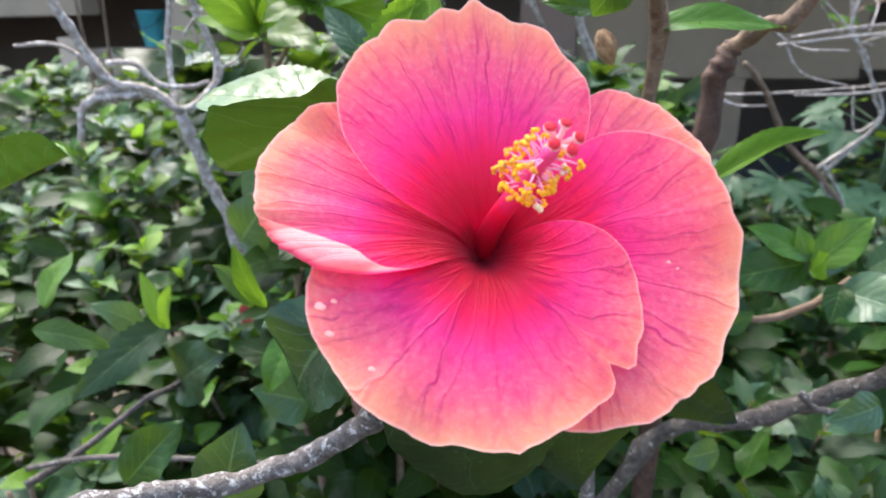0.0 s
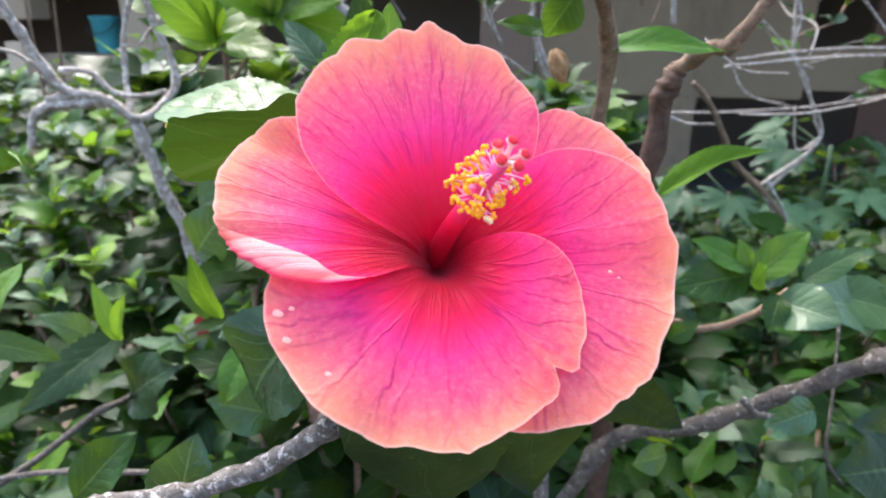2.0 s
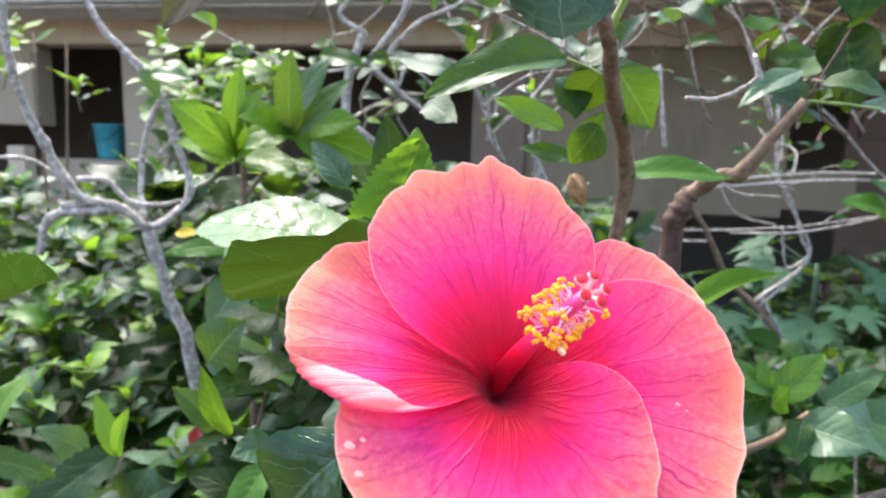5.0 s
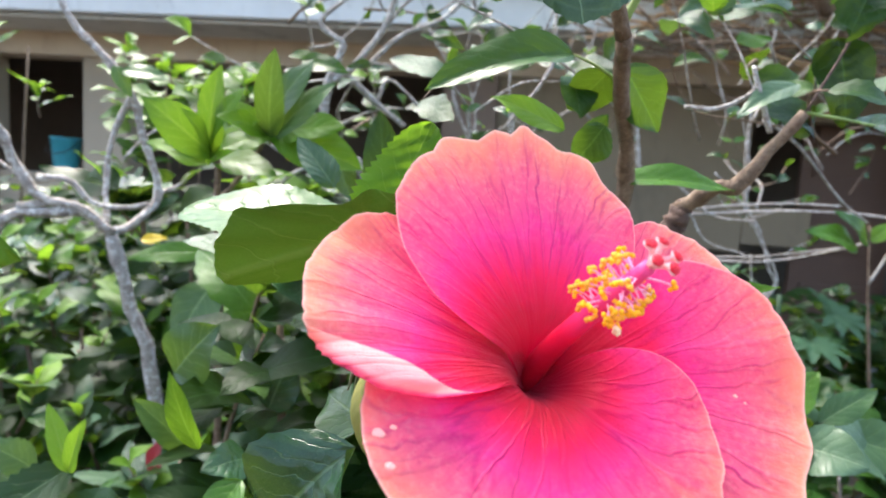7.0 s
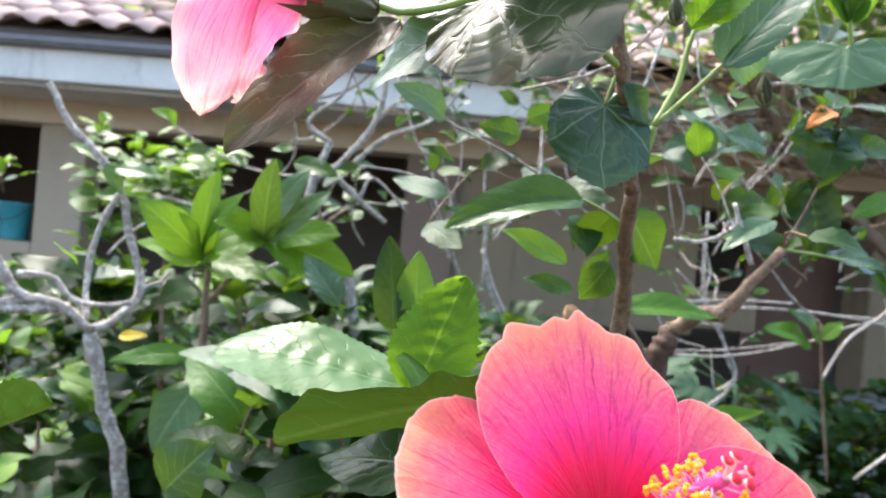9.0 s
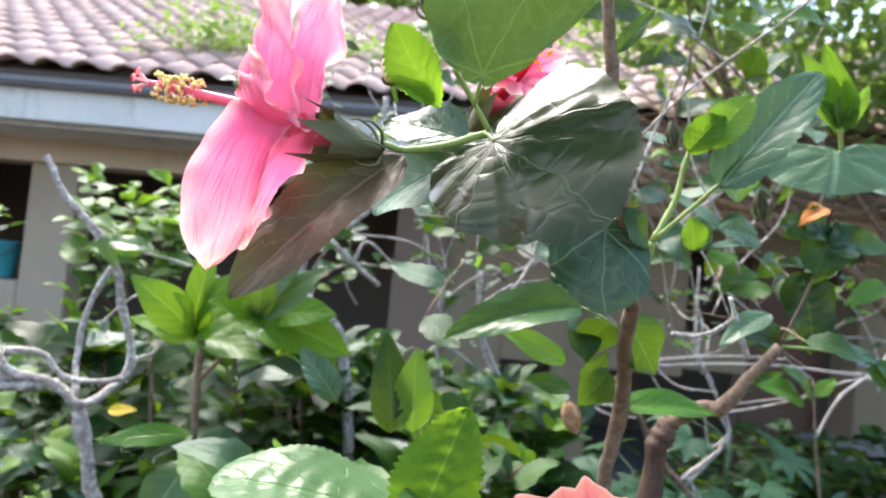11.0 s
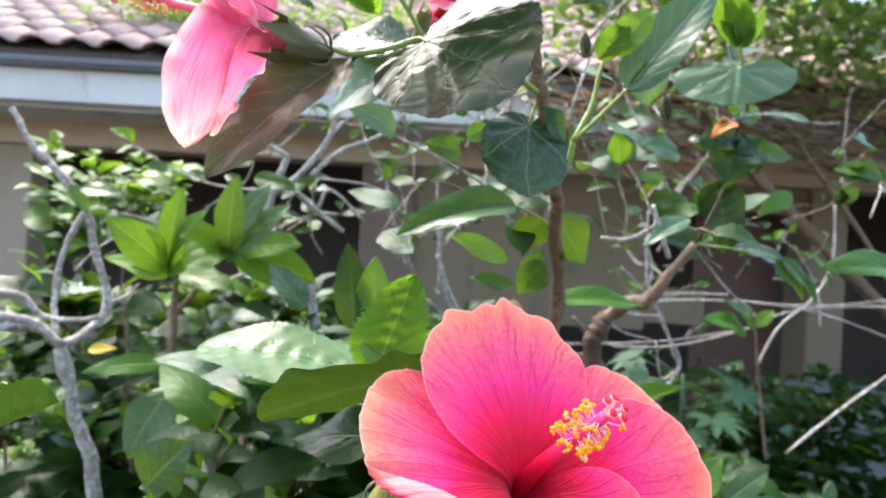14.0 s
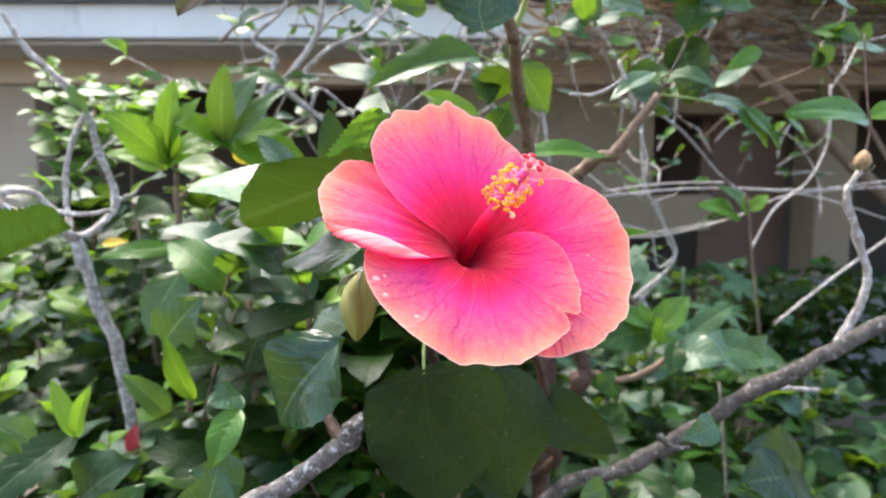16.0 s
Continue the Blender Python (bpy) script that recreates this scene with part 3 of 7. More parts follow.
def sheet_bm(p, seed, nu=44, nv=28):
    """A petal stretched between its two edges. p: left and right edges, the way and depth of its bulge, its ruffle."""
    bm = bmesh.new()
    uv = bm.loops.layers.uv.new("UVMap")
    rim = bm.loops.layers.uv.new("Rim")
    left, right = even(p["left"], nu), even(p["right"], nu)
    bulge = Vector(p.get("bulge", (0, -1, 0)))
    ruffle = p.get("ruffle", 0.002)
    rows = []
    for i in range(nu + 1):
        s = i / nu
        span = (right[i] - left[i])
        along = (left[min(i + 1, nu)] + right[min(i + 1, nu)] - left[max(i - 1, 0)] - right[max(i - 1, 0)])
        side = span.cross(along)
        side = side.normalized() if side.length > 1e-12 else Vector((0, -1, 0))
        row = []
        for j in range(nv + 1):
            t = j / nv
            w = 2 * t - 1
            q = left[i].lerp(right[i], t) + bulge * (1 - w * w) * math.sin(math.pi * min(1.0, 0.12 + 0.8 * s))
            edge = max(abs(w) ** 3, s ** 4)
            q += side * ruffle * edge * (math.sin(15 * s + 2.1 * seed + 2 * w) + 0.6 * math.sin(31 * s + seed + 5 * w))
            q += side * 0.0007 * math.sin(20 * w + 1.5 * math.sin(4 * s + seed)) * s
            q += side * 0.0012 * noise.noise(q * 110)
            q += along.normalized() * 0.0012 * edge * noise.noise(q * 260) if along.length > 1e-9 else Vector()
            row.append((bm.verts.new(q), (w, 0.08 + 0.9 * s), (1 - min(1 - s, 0.5 * (1 - abs(w))), 0.0)))
        rows.append(row)
    for a, b in zip(rows, rows[1:]):
        for j in range(nv):
            quad = (a[j], a[j + 1], b[j + 1], b[j])
            f = bm.faces.new([v for v, _, _ in quad])
            for loop, (_, m, d) in zip(f.loops, quad):
                loop[uv].uv = m
                loop[rim].uv = d
    return bm


def ball_bm(radius, sub=2, rough=0.0, scale=(1, 1, 1), at=(0, 0, 0), bm=None):
    tmp = bmesh.new()
    bmesh.ops.create_icosphere(tmp, subdivisions=sub, radius=radius)
    for v in tmp.verts:
        v.co = Vector([c * s for c, s in zip(v.co * (1 + rough * noise.noise(v.co * (1.5 / radius) + Vector(at) * 700)), scale)]) + Vector(at)
    if bm is None:
        return tmp
    base = [bm.verts.new(v.co) for v in tmp.verts]
    for f in tmp.faces:
        bm.faces.new([base[v.index] for v in f.verts])
    tmp.free()
    return bm


def flower(at, axis, up, petals, column, label, petal_mat=PETAL, calyx=True, name="hibiscus_flower", group="hibiscus flowers"):
    """A hibiscus flower with its throat at `at`. column: the tip of the style in the flower's own axes, and the anthers' spread."""
    fl = thing(name, at, label, "flower", group)
    turn = Matrix.Translation(at) @ flower_frame(axis, up).to_4x4()
    for i, p in enumerate(petals):
        if "left" in p:
            part("petal", sheet_bm(p, i + 1), p.get("mat", petal_mat), fl, p.get("label", ""))
            continue
        pt = part("petal", petal_bm(p, i + 1), p.get("mat", petal_mat), fl, p.get("label", ""), turn)
        for x, y, size in p.get("spots", ()):
            near = min(pt.data.vertices, key=lambda q: (q.co.x - x) ** 2 + (q.co.y - y) ** 2)
            lay = Matrix.Translation(near.co + near.normal * 0.00015 * (1 if near.normal.z > 0 else -1)) @ frame_of((0.4, 1, 0), near.normal).to_4x4()
            part("blemish", ball_bm(size, 2, 0.3, (1.3, 0.8, 0.14)), BLEMISH, pt, "pale dry spot on the petal", turn @ lay)
    # the tube of the throat
    bm = bmesh.new()
    bm.loops.layers.uv.new("UVMap")
    rings = []
    for k in range(9):
        t = k / 8
        rad, z = 0.0028 + 0.0057 * t ** 1.6, -0.04 + 0.034 * t
        rings.append([bm.verts.new((rad * math.cos(a), rad * math.sin(a), z)) for a in [2 * math.pi * q / 20 for q in range(20)]])
    for a, b in zip(rings, rings[1:]):
        for q in range(20):
            bm.faces.new((a[q], a[(q + 1) % 20], b[(q + 1) % 20], b[q]))
    bm.faces.new(rings[0])
    part("throat", bm, THROAT if petal_mat is PETAL else petal_mat, fl, "dark crimson throat of the flower", turn)
    tip = Vector(column["tip"])
    root = Vector(column.get("root", (0, 0, -0.02)))
    bend = Vector(column.get("bend", (0, 0, 0)))
    line = [root, root.lerp(tip, 0.4) + bend, root.lerp(tip, 0.75) + bend * 0.6, tip]
    ways = glide(line, 8)
    col = part("stamen_column", tube_bm(line, column.get("thick", 0.0046), column.get("thin", 0.0016), 14, 8, 0.03), column.get("mat", COLUMN), fl, "slender column that carries the stamens", turn)
    rng = random.Random(column.get("seed", 3))
    d = (ways[-1] - ways[-6]).normalized()
    e = d.orthogonal().normalized()
    g = d.cross(e)
    grain = column.get("grain", 0.0011)
    pollens = column.get("pollen", (POLLEN, POLLEN, POLLEN_ORANGE))
    total = column.get("anthers", 58)
    for k in range(total):
        t = column.get("from", 0.62) + (0.95 - column.get("from", 0.62)) * (k + rng.random()) / total
        p = ways[min(len(ways) - 1, int(t * (len(ways) - 1)))]
        a = 2.39996 * k + rng.uniform(-0.35, 0.35)
        out = (e * math.cos(a) + g * math.sin(a)) * rng.uniform(0.85, 1.15) + d * rng.uniform(-0.25, 0.5)
        end = p + out.normalized() * rng.uniform(0.0062, 0.0095) * column.get("spread", 1.0)
        part("filament", tube_bm([p, p.lerp(end, 0.6) + d * 0.0008, end], 0.00036, 0.00024, 5, 2, 0.0), FILAMENT, col, "", turn)
        # a kidney-shaped anther: a bent row of grains across the end of its thread
        across = out.cross(Vector((rng.uniform(-1, 1), rng.uniform(-1, 1), rng.uniform(-1, 1)))).normalized()
        bm = ball_bm(grain, 1, 0.4, (1, 1, 1), end)
        for q in (-1, 1):
            ball_bm(grain * rng.uniform(0.75, 0.95), 1, 0.45, (1, 1, 1), end + across * grain * 1.25 * q - out.normalized() * grain * 0.7, bm)
        part("anther", bm, rng.choice(pollens) if rng.random() > 0.07 else CREAM, col, "", turn)
    for k in range(5):
        a = 2 * math.pi * k / 5 + column.get("turn", 0.5)
        out = (e * math.cos(a) + g * math.sin(a)) * 0.0046 + d * 0.0058
        end = tip + out
        part("style", tube_bm([tip, tip + out * 0.5 + d * 0.001, end], 0.0009, 0.0008, 8, 3, 0.0), STYLE, col, "", turn)
        face = (d + (e * math.cos(a) + g * math.sin(a)) * 0.25).normalized()
        disc = Matrix.Translation(end) @ frame_of(face.orthogonal(), face).to_4x4()
        part("stigma_rim", ball_bm(0.00205, 2, 0.15, (1, 1, 0.4)), STYLE, col, "pale downy rim of the stigma", turn @ disc)
        part("stigma", ball_bm(0.0019, 2, 0.12, (1, 1, 0.42), (0, 0, 0.0007)), STIGMA, col, "round red stigma pad", turn @ disc)
    if calyx:
        bm = bmesh.new()
        rings = []
        for k in range(12):
            t = k / 11
            rad = 0.0036 + 0.0062 * math.sin(min(1, t * 1.1) * math.pi / 2) ** 1.1 + 0.014 * max(0.0, t - 0.55) ** 1.4
            z = -0.052 + 0.034 * t
            ring = []
            for q in range(30):
                a = 2 * math.pi * q / 30
                point = max(0.0, math.cos(5 * a)) ** 1.3 * 0.021 * max(0, t - 0.45) / 0.55
                rib = rad * (1 + 0.07 * math.cos(5 * a) + 0.035 * math.cos(15 * a) + 0.06 * noise.noise(Vector((math.cos(a) * 2, math.sin(a) * 2, 5 * t))))
                ring.append(bm.verts.new((rib * math.cos(a), rib * math.sin(a), z + point)))
            rings.append(ring)
        for a, b in zip(rings, rings[1:]):
            for q in range(30):
                bm.faces.new((a[q], a[(q + 1) % 30], b[(q + 1) % 30], b[q]))
        bm.faces.new(rings[0][::-1])
        cal = part("calyx", bm, CALYX, fl, "green pointed calyx cup", turn)
        for k in range(7):
            a = 2 * math.pi * k / 7
            c, s = math.cos(a), math.sin(a)
            part("bract", tube_bm([(0.004 * c, 0.004 * s, -0.051), (0.011 * c, 0.011 * s, -0.047), (0.0145 * c, 0.0145 * s, -0.039), (0.013 * c, 0.013 * s, -0.034)], 0.0011, 0.0003, 6, 4), CALYX, cal, "", turn)
    return fl


def bud(at, axis, length, girth, material, label, name="flower_bud", husk=True):
    """A closed bud with twisted ribs, its stalk end at `at`."""
    b = thing(name, at, label, "flower bud", "flower buds")
    turn = Matrix.Translation(at) @ flower_frame(axis, (0.1, 0.3, 1)).to_4x4()
    bm = bmesh.new()
    uv = bm.loops.layers.uv.new("UVMap")
    rings = []
    for k in range(17):
        t = k / 16
        rad = girth * (math.sin(math.pi * min(1, t * 0.94 + 0.05)) ** 0.75) * (1 - 0.15 * t)
        ring = []
        for q in range(30):
            a = 2 * math.pi * q / 30
            rr = rad * (1 + 0.16 * math.cos(5 * (a + 0.9 * t)) + 0.03 * math.cos(10 * a + 3 * t))
            ring.append(bm.verts.new((rr * math.cos(a), rr * math.sin(a), t * length)))
        rings.append(ring)
    for k, (a, c) in enumerate(zip(rings, rings[1:])):
        for q in range(30):
            f = bm.faces.new((a[q], a[(q + 1) % 30], c[(q + 1) % 30], c[q]))
            for loop, (i, j) in zip(f.loops, ((k, q), (k, q + 1), (k + 1, q + 1), (k + 1, q))):
                loop[uv].uv = (i / 16, math.sin(5 * math.pi * j / 30))
    part("bud_body", bm, material, b, "", turn)
    if husk:
        for k in range(6):
            a = 2 * math.pi * k / 6 + 0.3
            c, s = math.cos(a), math.sin(a)
            part("bract", tube_bm([(0.3 * girth * c, 0.3 * girth * s, 0), (girth * 1.15 * c, girth * 1.15 * s, length * 0.14), (girth * 1.3 * c, girth * 1.3 * s, length * 0.36)], 0.0012, 0.0004, 6, 4), CALYX, b, "", turn)
    return b


# ---- the hibiscus bush with the flowers ----
bush = thing("hibiscus_bush", (0.2, 0.58, GROUND), "tall hibiscus bush with brown stems and glossy toothed green leaves", "bush")
branch(bush, [(0.200, 0.600, -0.220), (0.210, 0.600, 0.400), (0.215, 0.590, 0.900), (0.232, 0.583, 1.110), (0.238, 0.580, 1.150), (0.243, 0.577, 1.164)], 0.013, 0.008, STEM_RED, name="trunk", knots=0.5, rough=0.35)
branch(bush, [(0.237, 0.581, 1.156), (0.262, 0.560, 1.180), (0.271, 0.545, 1.183), (0.306, 0.520, 1.243)], 0.0068, 0.0045, STEM_BROWN, name="branch")
branch(bush, [(0.222, 0.588, 1.000), (0.175, 0.565, 1.090), (0.166, 0.530, 1.180), (0.129, 0.460, 1.238), (0.111, 0.420, 1.266)], 0.0066, 0.0055, STEM_BROWN, name="main_stem", knots=0.35)
branch(bush, [(0.111, 0.420, 1.266), (0.092, 0.400, 1.301), (0.079, 0.385, 1.335), (0.062, 0.370, 1.388), (0.049, 0.360, 1.442), (0.044, 0.355, 1.483)], 0.0052, 0.0032, STEM_BROWN, name="main_stem", knots=0.35)
branch(bush, [(0.079, 0.385, 1.335), (0.054, 0.370, 1.341), (0.010, 0.360, 1.358), (-0.017, 0.356, 1.352), (-0.036, 0.357, 1.344), (-0.057, 0.36, 1.339), (-0.072, 0.362, 1.341)], 0.0024, 0.0019, STEM_GREEN, name="shoot", knots=0)
branch(bush, [(-0.014, 0.356, 1.354), (-0.027, 0.352, 1.370), (-0.038, 0.350, 1.383)], 0.0016, 0.0012, STEM_GREEN, name="shoot", knots=0)
branch(bush, [(0.122, 0.420, 1.311), (0.136, 0.420, 1.341), (0.141, 0.420, 1.366), (0.146, 0.420, 1.383)], 0.0026, 0.0016, STEM_GREEN, name="shoot", knots=0)
branch(bush, [(0.122, 0.420, 1.312), (0.142, 0.410, 1.335), (0.155, 0.400, 1.352)], 0.0018, 0.0013, STEM_GREEN, name="shoot", knots=0)
branch(bush, [(0.115, 0.430, 1.279), (0.121, 0.425, 1.296), (0.122, 0.420, 1.311)], 0.003, 0.0026, STEM_GREEN, name="shoot", knots=0)
branch(bush, [(0.200, 0.590, 0.850), (0.221, 0.520, 0.932), (0.222, 0.510, 0.965), (0.204, 0.500, 0.992)], 0.009, 0.006, STEM_RED, knots=0.5)
branch(bush, [(0.222, 0.510, 0.956), (0.264, 0.515, 0.941), (0.307, 0.520, 0.948), (0.347, 0.525, 0.973)], 0.0036, 0.003, STEM_BROWN)
branch(bush, [(0.144, 0.420, 0.964), (0.131, 0.400, 0.996), (0.102, 0.360, 1.031)], 0.004, 0.0035, STEM_RED, knots=0.3)
branch(bush, [(0.029, 0.330, 1.016), (0.018, 0.315, 1.039), (0.010, 0.300, 1.070), (0.012, 0.290, 1.080)], 0.003, 0.0025, STEM_RED, knots=0.3)
branch(bush, [(0.205, 0.595, 0.800), (0.178, 0.470, 0.888), (0.068, 0.380, 0.955), (0.029, 0.330, 1.016)], 0.006, 0.003, STEM_RED, knots=0.3)
leaf(bush, (-0.034, 0.386, 1.136), (-0.143, 0.4145, 1.147), (0.05, -0.4, 0.9), 0.58, LEAF_GLOSS, curl=0.25, fold=0.16, teeth=0.035, ripple=0.04, quilt=0.035, blunt=0.38, ovate=1.0, fine=44, label='broad glossy leaf with a toothed edge')
round_leaf(bush, (-0.0352, 0.29, 1.1512), (-0.0991, 0.3107, 1.1286), (-0.116, 0.547, 0.829), [(-137, 0.034), (-108, 0.028), (-80, 0.033), (-61, 0.05), (-39, 0.056), (-18, 0.064), (0, 0.072), (12, 0.075), (23, 0.069), (35, 0.052), (50, 0.037), (94, 0.03), (136, 0.026)], LEAF_UNDER, "broad oval leaf that shows its smooth green underside", (-0.03, 0.335, 1.14), ripple=0.03, teeth=0.012, count=60, quilt=0.02, step=0.55, seed=5)
leaf(bush, (-0.032, 0.364, 1.137), (-0.0065, 0.373, 1.203), (-0.55, -1, -0.1), 0.66, LEAF_LIT, curl=0.15, fold=0.15, teeth=0.09, blunt=0.62, quilt=0.06, fine=34, label='upright young leaf lit from behind')
leaf(bush, (-0.037, 0.330, 1.144), (-0.004, 0.400, 1.143), (0.3, -0.6, 1), 0.6, LEAF_PALE, curl=0.3)
leaf(bush, (-0.007, 0.550, 1.145), (-0.007, 0.560, 1.213), (-0.3, -1, 0.2), 0.5, LEAF_YOUNG, curl=0.3)
leaf(bush, (-0.024, 0.550, 1.144), (-0.033, 0.570, 1.223), (0.2, -1, 0.4), 0.45, LEAF_DARK, curl=0.3)
leaf(bush, (-0.068, 0.600, 1.157), (-0.104, 0.620, 1.199), (0.2, -1, 0.6), 0.5, LEAF_BLUE, curl=0.4)
leaf(bush, (-0.020, 0.345, 1.105), (-0.078, 0.400, 1.088), (0.1, -0.8, 0.9), 0.55, LEAF_DARK, curl=0.3, fold=0.1)
leaf(bush, (-0.038, 0.310, 1.051), (-0.079, 0.330, 0.990), (-0.35, -0.8, 0.75), 0.75, LEAF_BLUE, curl=0.9, fold=0.5, twist=0.5, ovate=0.85, ripple=0.1, quilt=0.05, label='glossy quilted leaf with deep veins')
leaf(bush, (-0.033, 0.330, 1.053), (-0.054, 0.370, 1.054), (0, -1, 0.5), 0.8, LEAF_PALE, curl=0.3)
# Leaves under the bloom wear the shadow-coloured blade.
round_leaf(bush, (0.0082, 0.287, 1.0312), (0.0216, 0.3049, 0.9365), (0.086, -0.981, -0.174), [(-125, 0.008), (-96, 0.016), (-90, 0.0263), (-82, 0.0417), (-68, 0.0581), (-53, 0.0715), (-36, 0.0835), (-19, 0.0944), (-6, 0.0988), (3, 0.0955), (20, 0.0795), (35, 0.0658), (55, 0.0494), (76, 0.0383), (89, 0.0254), (115, 0.01), (180, 0.003)], LEAF_SHADOW, "large leaf below the bloom, its shade painted into the dark colour", (0.013, 0.31, 1.048), fold=-0.12, ripple=0.012, teeth=0.02, count=60, quilt=0.03, step=0.5, seed=4)
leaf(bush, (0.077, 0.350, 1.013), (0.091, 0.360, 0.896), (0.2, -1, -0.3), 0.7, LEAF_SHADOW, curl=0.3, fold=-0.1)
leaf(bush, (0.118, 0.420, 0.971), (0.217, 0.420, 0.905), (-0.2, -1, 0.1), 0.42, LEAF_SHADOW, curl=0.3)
leaf(bush, (-0.272, 0.362, 1.090), (-0.214, 0.380, 1.118), (0.05, 0.3, 1), 0.6, LEAF_UNDER, curl=0.1, fold=1.9, quilt=0.12, teeth=0.06, ripple=0.1, blunt=0.32, ovate=1.15, fine=40, label='bright toothed leaf folded along its midrib')
leaf(bush, (-0.221, 0.375, 0.888), (-0.176, 0.380, 0.935), (-0.3, -1, 0.6), 0.62, LEAF_MID, curl=0.3)
leaf(bush, (-0.136, 0.335, 0.906), (-0.121, 0.340, 0.961), (0, -1, 0.35), 0.8, LEAF_BLUE, curl=0.4, fold=0.12, label='round leaf half in light')
leaf(bush, (0.301, 0.510, 0.999), (0.248, 0.520, 1.023), (0, -0.8, 1), 0.5, LEAF_MID, curl=0.3)
leaf(bush, (0.299, 0.510, 0.994), (0.227, 0.500, 0.985), (0, -0.9, 0.6), 0.55, LEAF_MID, curl=0.4)
leaf(bush, (0.302, 0.510, 0.991), (0.364, 0.540, 1.023), (-0.6, -1, 0.3), 0.42, LEAF_YOUNG, curl=0.3, fold=0.5)
leaf(bush, (0.298, 0.510, 0.999), (0.290, 0.520, 1.024), (0.2, -1, 0.2), 0.6, LEAF_YOUNG, curl=0.3)
leaf(bush, (0.302, 0.510, 0.988), (0.295, 0.480, 1.012), (0, -1, 0.8), 0.6, LEAF_YOUNG, curl=0.3)
leaf(bush, (0.348, 0.510, 0.988), (0.406, 0.520, 1.015), (-0.4, -1, 0.8), 0.38, LEAF_PALE, curl=0.3)
leaf(bush, (0.326, 0.500, 0.973), (0.355, 0.460, 0.972), (-0.2, -1, 0.7), 0.95, LEAF_SILVER, curl=0.3, cordate=0.05, label='rounded pale leaf')
leaf(bush, (0.380, 0.520, 0.972), (0.460, 0.500, 0.952), (0, -0.9, 0.8), 0.55, LEAF_PALE, curl=0.3)
leaf(bush, (0.324, 0.500, 0.979), (0.308, 0.480, 0.953), (-0.6, -1, 0.2), 0.6, LEAF_MID, curl=0.5)
leaf(bush, (0.231, 0.500, 0.939), (0.257, 0.500, 0.955), (0, -1, 0.5), 0.6, LEAF_MID)
leaf(bush, (0.208, 0.500, 1.067), (0.311, 0.530, 1.098), (-0.1, -0.3, 1), 0.24, LEAF_LIT, curl=0.5, fold=1.1, teeth=0.04, fine=30)
leaf(bush, (0.096, 0.468, 1.262), (-0.004, 0.472, 1.230), (-0.2, -0.75, 0.7), 0.36, LEAF_GLOSS, curl=0.6, fold=0.7, teeth=0.02, quilt=0.03, blunt=0.65, fine=36, label='folded leaf with a pale glossy tip', stalk=(0.127, 0.470, 1.249))
leaf(bush, (0.132, 0.470, 1.258), (0.166, 0.480, 1.215), (0.2, -1, -0.2), 0.7, LEAF_MID, curl=0.3)
leaf(bush, (0.123, 0.470, 1.254), (0.104, 0.500, 1.229), (0.2, -1, 0), 0.8, LEAF_DARK, curl=0.3)
leaf(bush, (0.123, 0.470, 1.217), (0.105, 0.480, 1.188), (0.2, -1, 0), 0.85, LEAF_MID, curl=0.3)
leaf(bush, (0.103, 0.490, 1.252), (0.104, 0.470, 1.220), (0.2, -1, 0), 0.8, LEAF_DARK, curl=0.3)
leaf(bush, (0.109, 0.520, 1.215), (0.050, 0.520, 1.236), (0.2, -1, 0.6), 0.4, LEAF_YOUNG, curl=0.3)
leaf(bush, (0.120, 0.530, 1.192), (0.076, 0.530, 1.198), (0.2, -1, 0.6), 0.4, LEAF_MID, curl=0.3)
leaf(bush, (0.116, 0.500, 1.200), (0.135, 0.500, 1.228), (0.2, -1, 0.2), 0.6, LEAF_MID, curl=0.3)
leaf(bush, (0.161, 0.530, 1.180), (0.265, 0.540, 1.176), (0.1, -0.7, 1), 0.3, LEAF_MID, curl=0.4, fold=0.4)
leaf(bush, (0.054, 0.500, 1.308), (0.021, 0.500, 1.313), (0.2, -1, 0.2), 0.7, LEAF_MID, curl=0.3)
leaf(bush, (0.058, 0.500, 1.322), (0.080, 0.500, 1.333), (0.2, -1, 0.2), 0.7, LEAF_MID, curl=0.3)
round_leaf(bush, (0.072, 0.388, 1.3124), (0.0669, 0.3645, 1.2612), (-0.079, -0.903, 0.423), [(-150, 0.011), (-120, 0.018), (-86, 0.026), (-60, 0.0335), (-40, 0.044), (-20, 0.048), (0, 0.053), (15, 0.05), (30, 0.046), (50, 0.042), (75, 0.034), (105, 0.025), (140, 0.014), (180, 0.004)], LEAF_HEART, "heart-shaped hanging leaf with pale veins", (0.079, 0.387, 1.337), cup=0.18, ripple=0.015, teeth=0.03, count=44, quilt=0.05, step=0.68, seed=1)
leaf(bush, (0.079, 0.380, 1.324), (0.100, 0.385, 1.302), (0.3, -1, 0.3), 0.7, LEAF_DARK, curl=0.3)
round_leaf(bush, (-0.0156, 0.338, 1.345), (0.0069, 0.2721, 1.3157), (-0.663, -0.481, 0.574), [(-150, 0.012), (-132, 0.0224), (-123, 0.0395), (-111, 0.074), (-95, 0.066), (-64, 0.0655), (-40, 0.0726), (-13, 0.0847), (0, 0.0916), (11, 0.0883), (24, 0.0778), (43, 0.0618), (75, 0.0467), (96, 0.0438), (121, 0.0375), (145, 0.018), (180, 0.006)], LEAF_GREAT, "great glossy leaf with light breaking on its quilted blade", (-0.017, 0.356, 1.353), cup=0.12, ripple=0.012, teeth=0.025, count=70, quilt=0.027, step=0.62, seed=2)
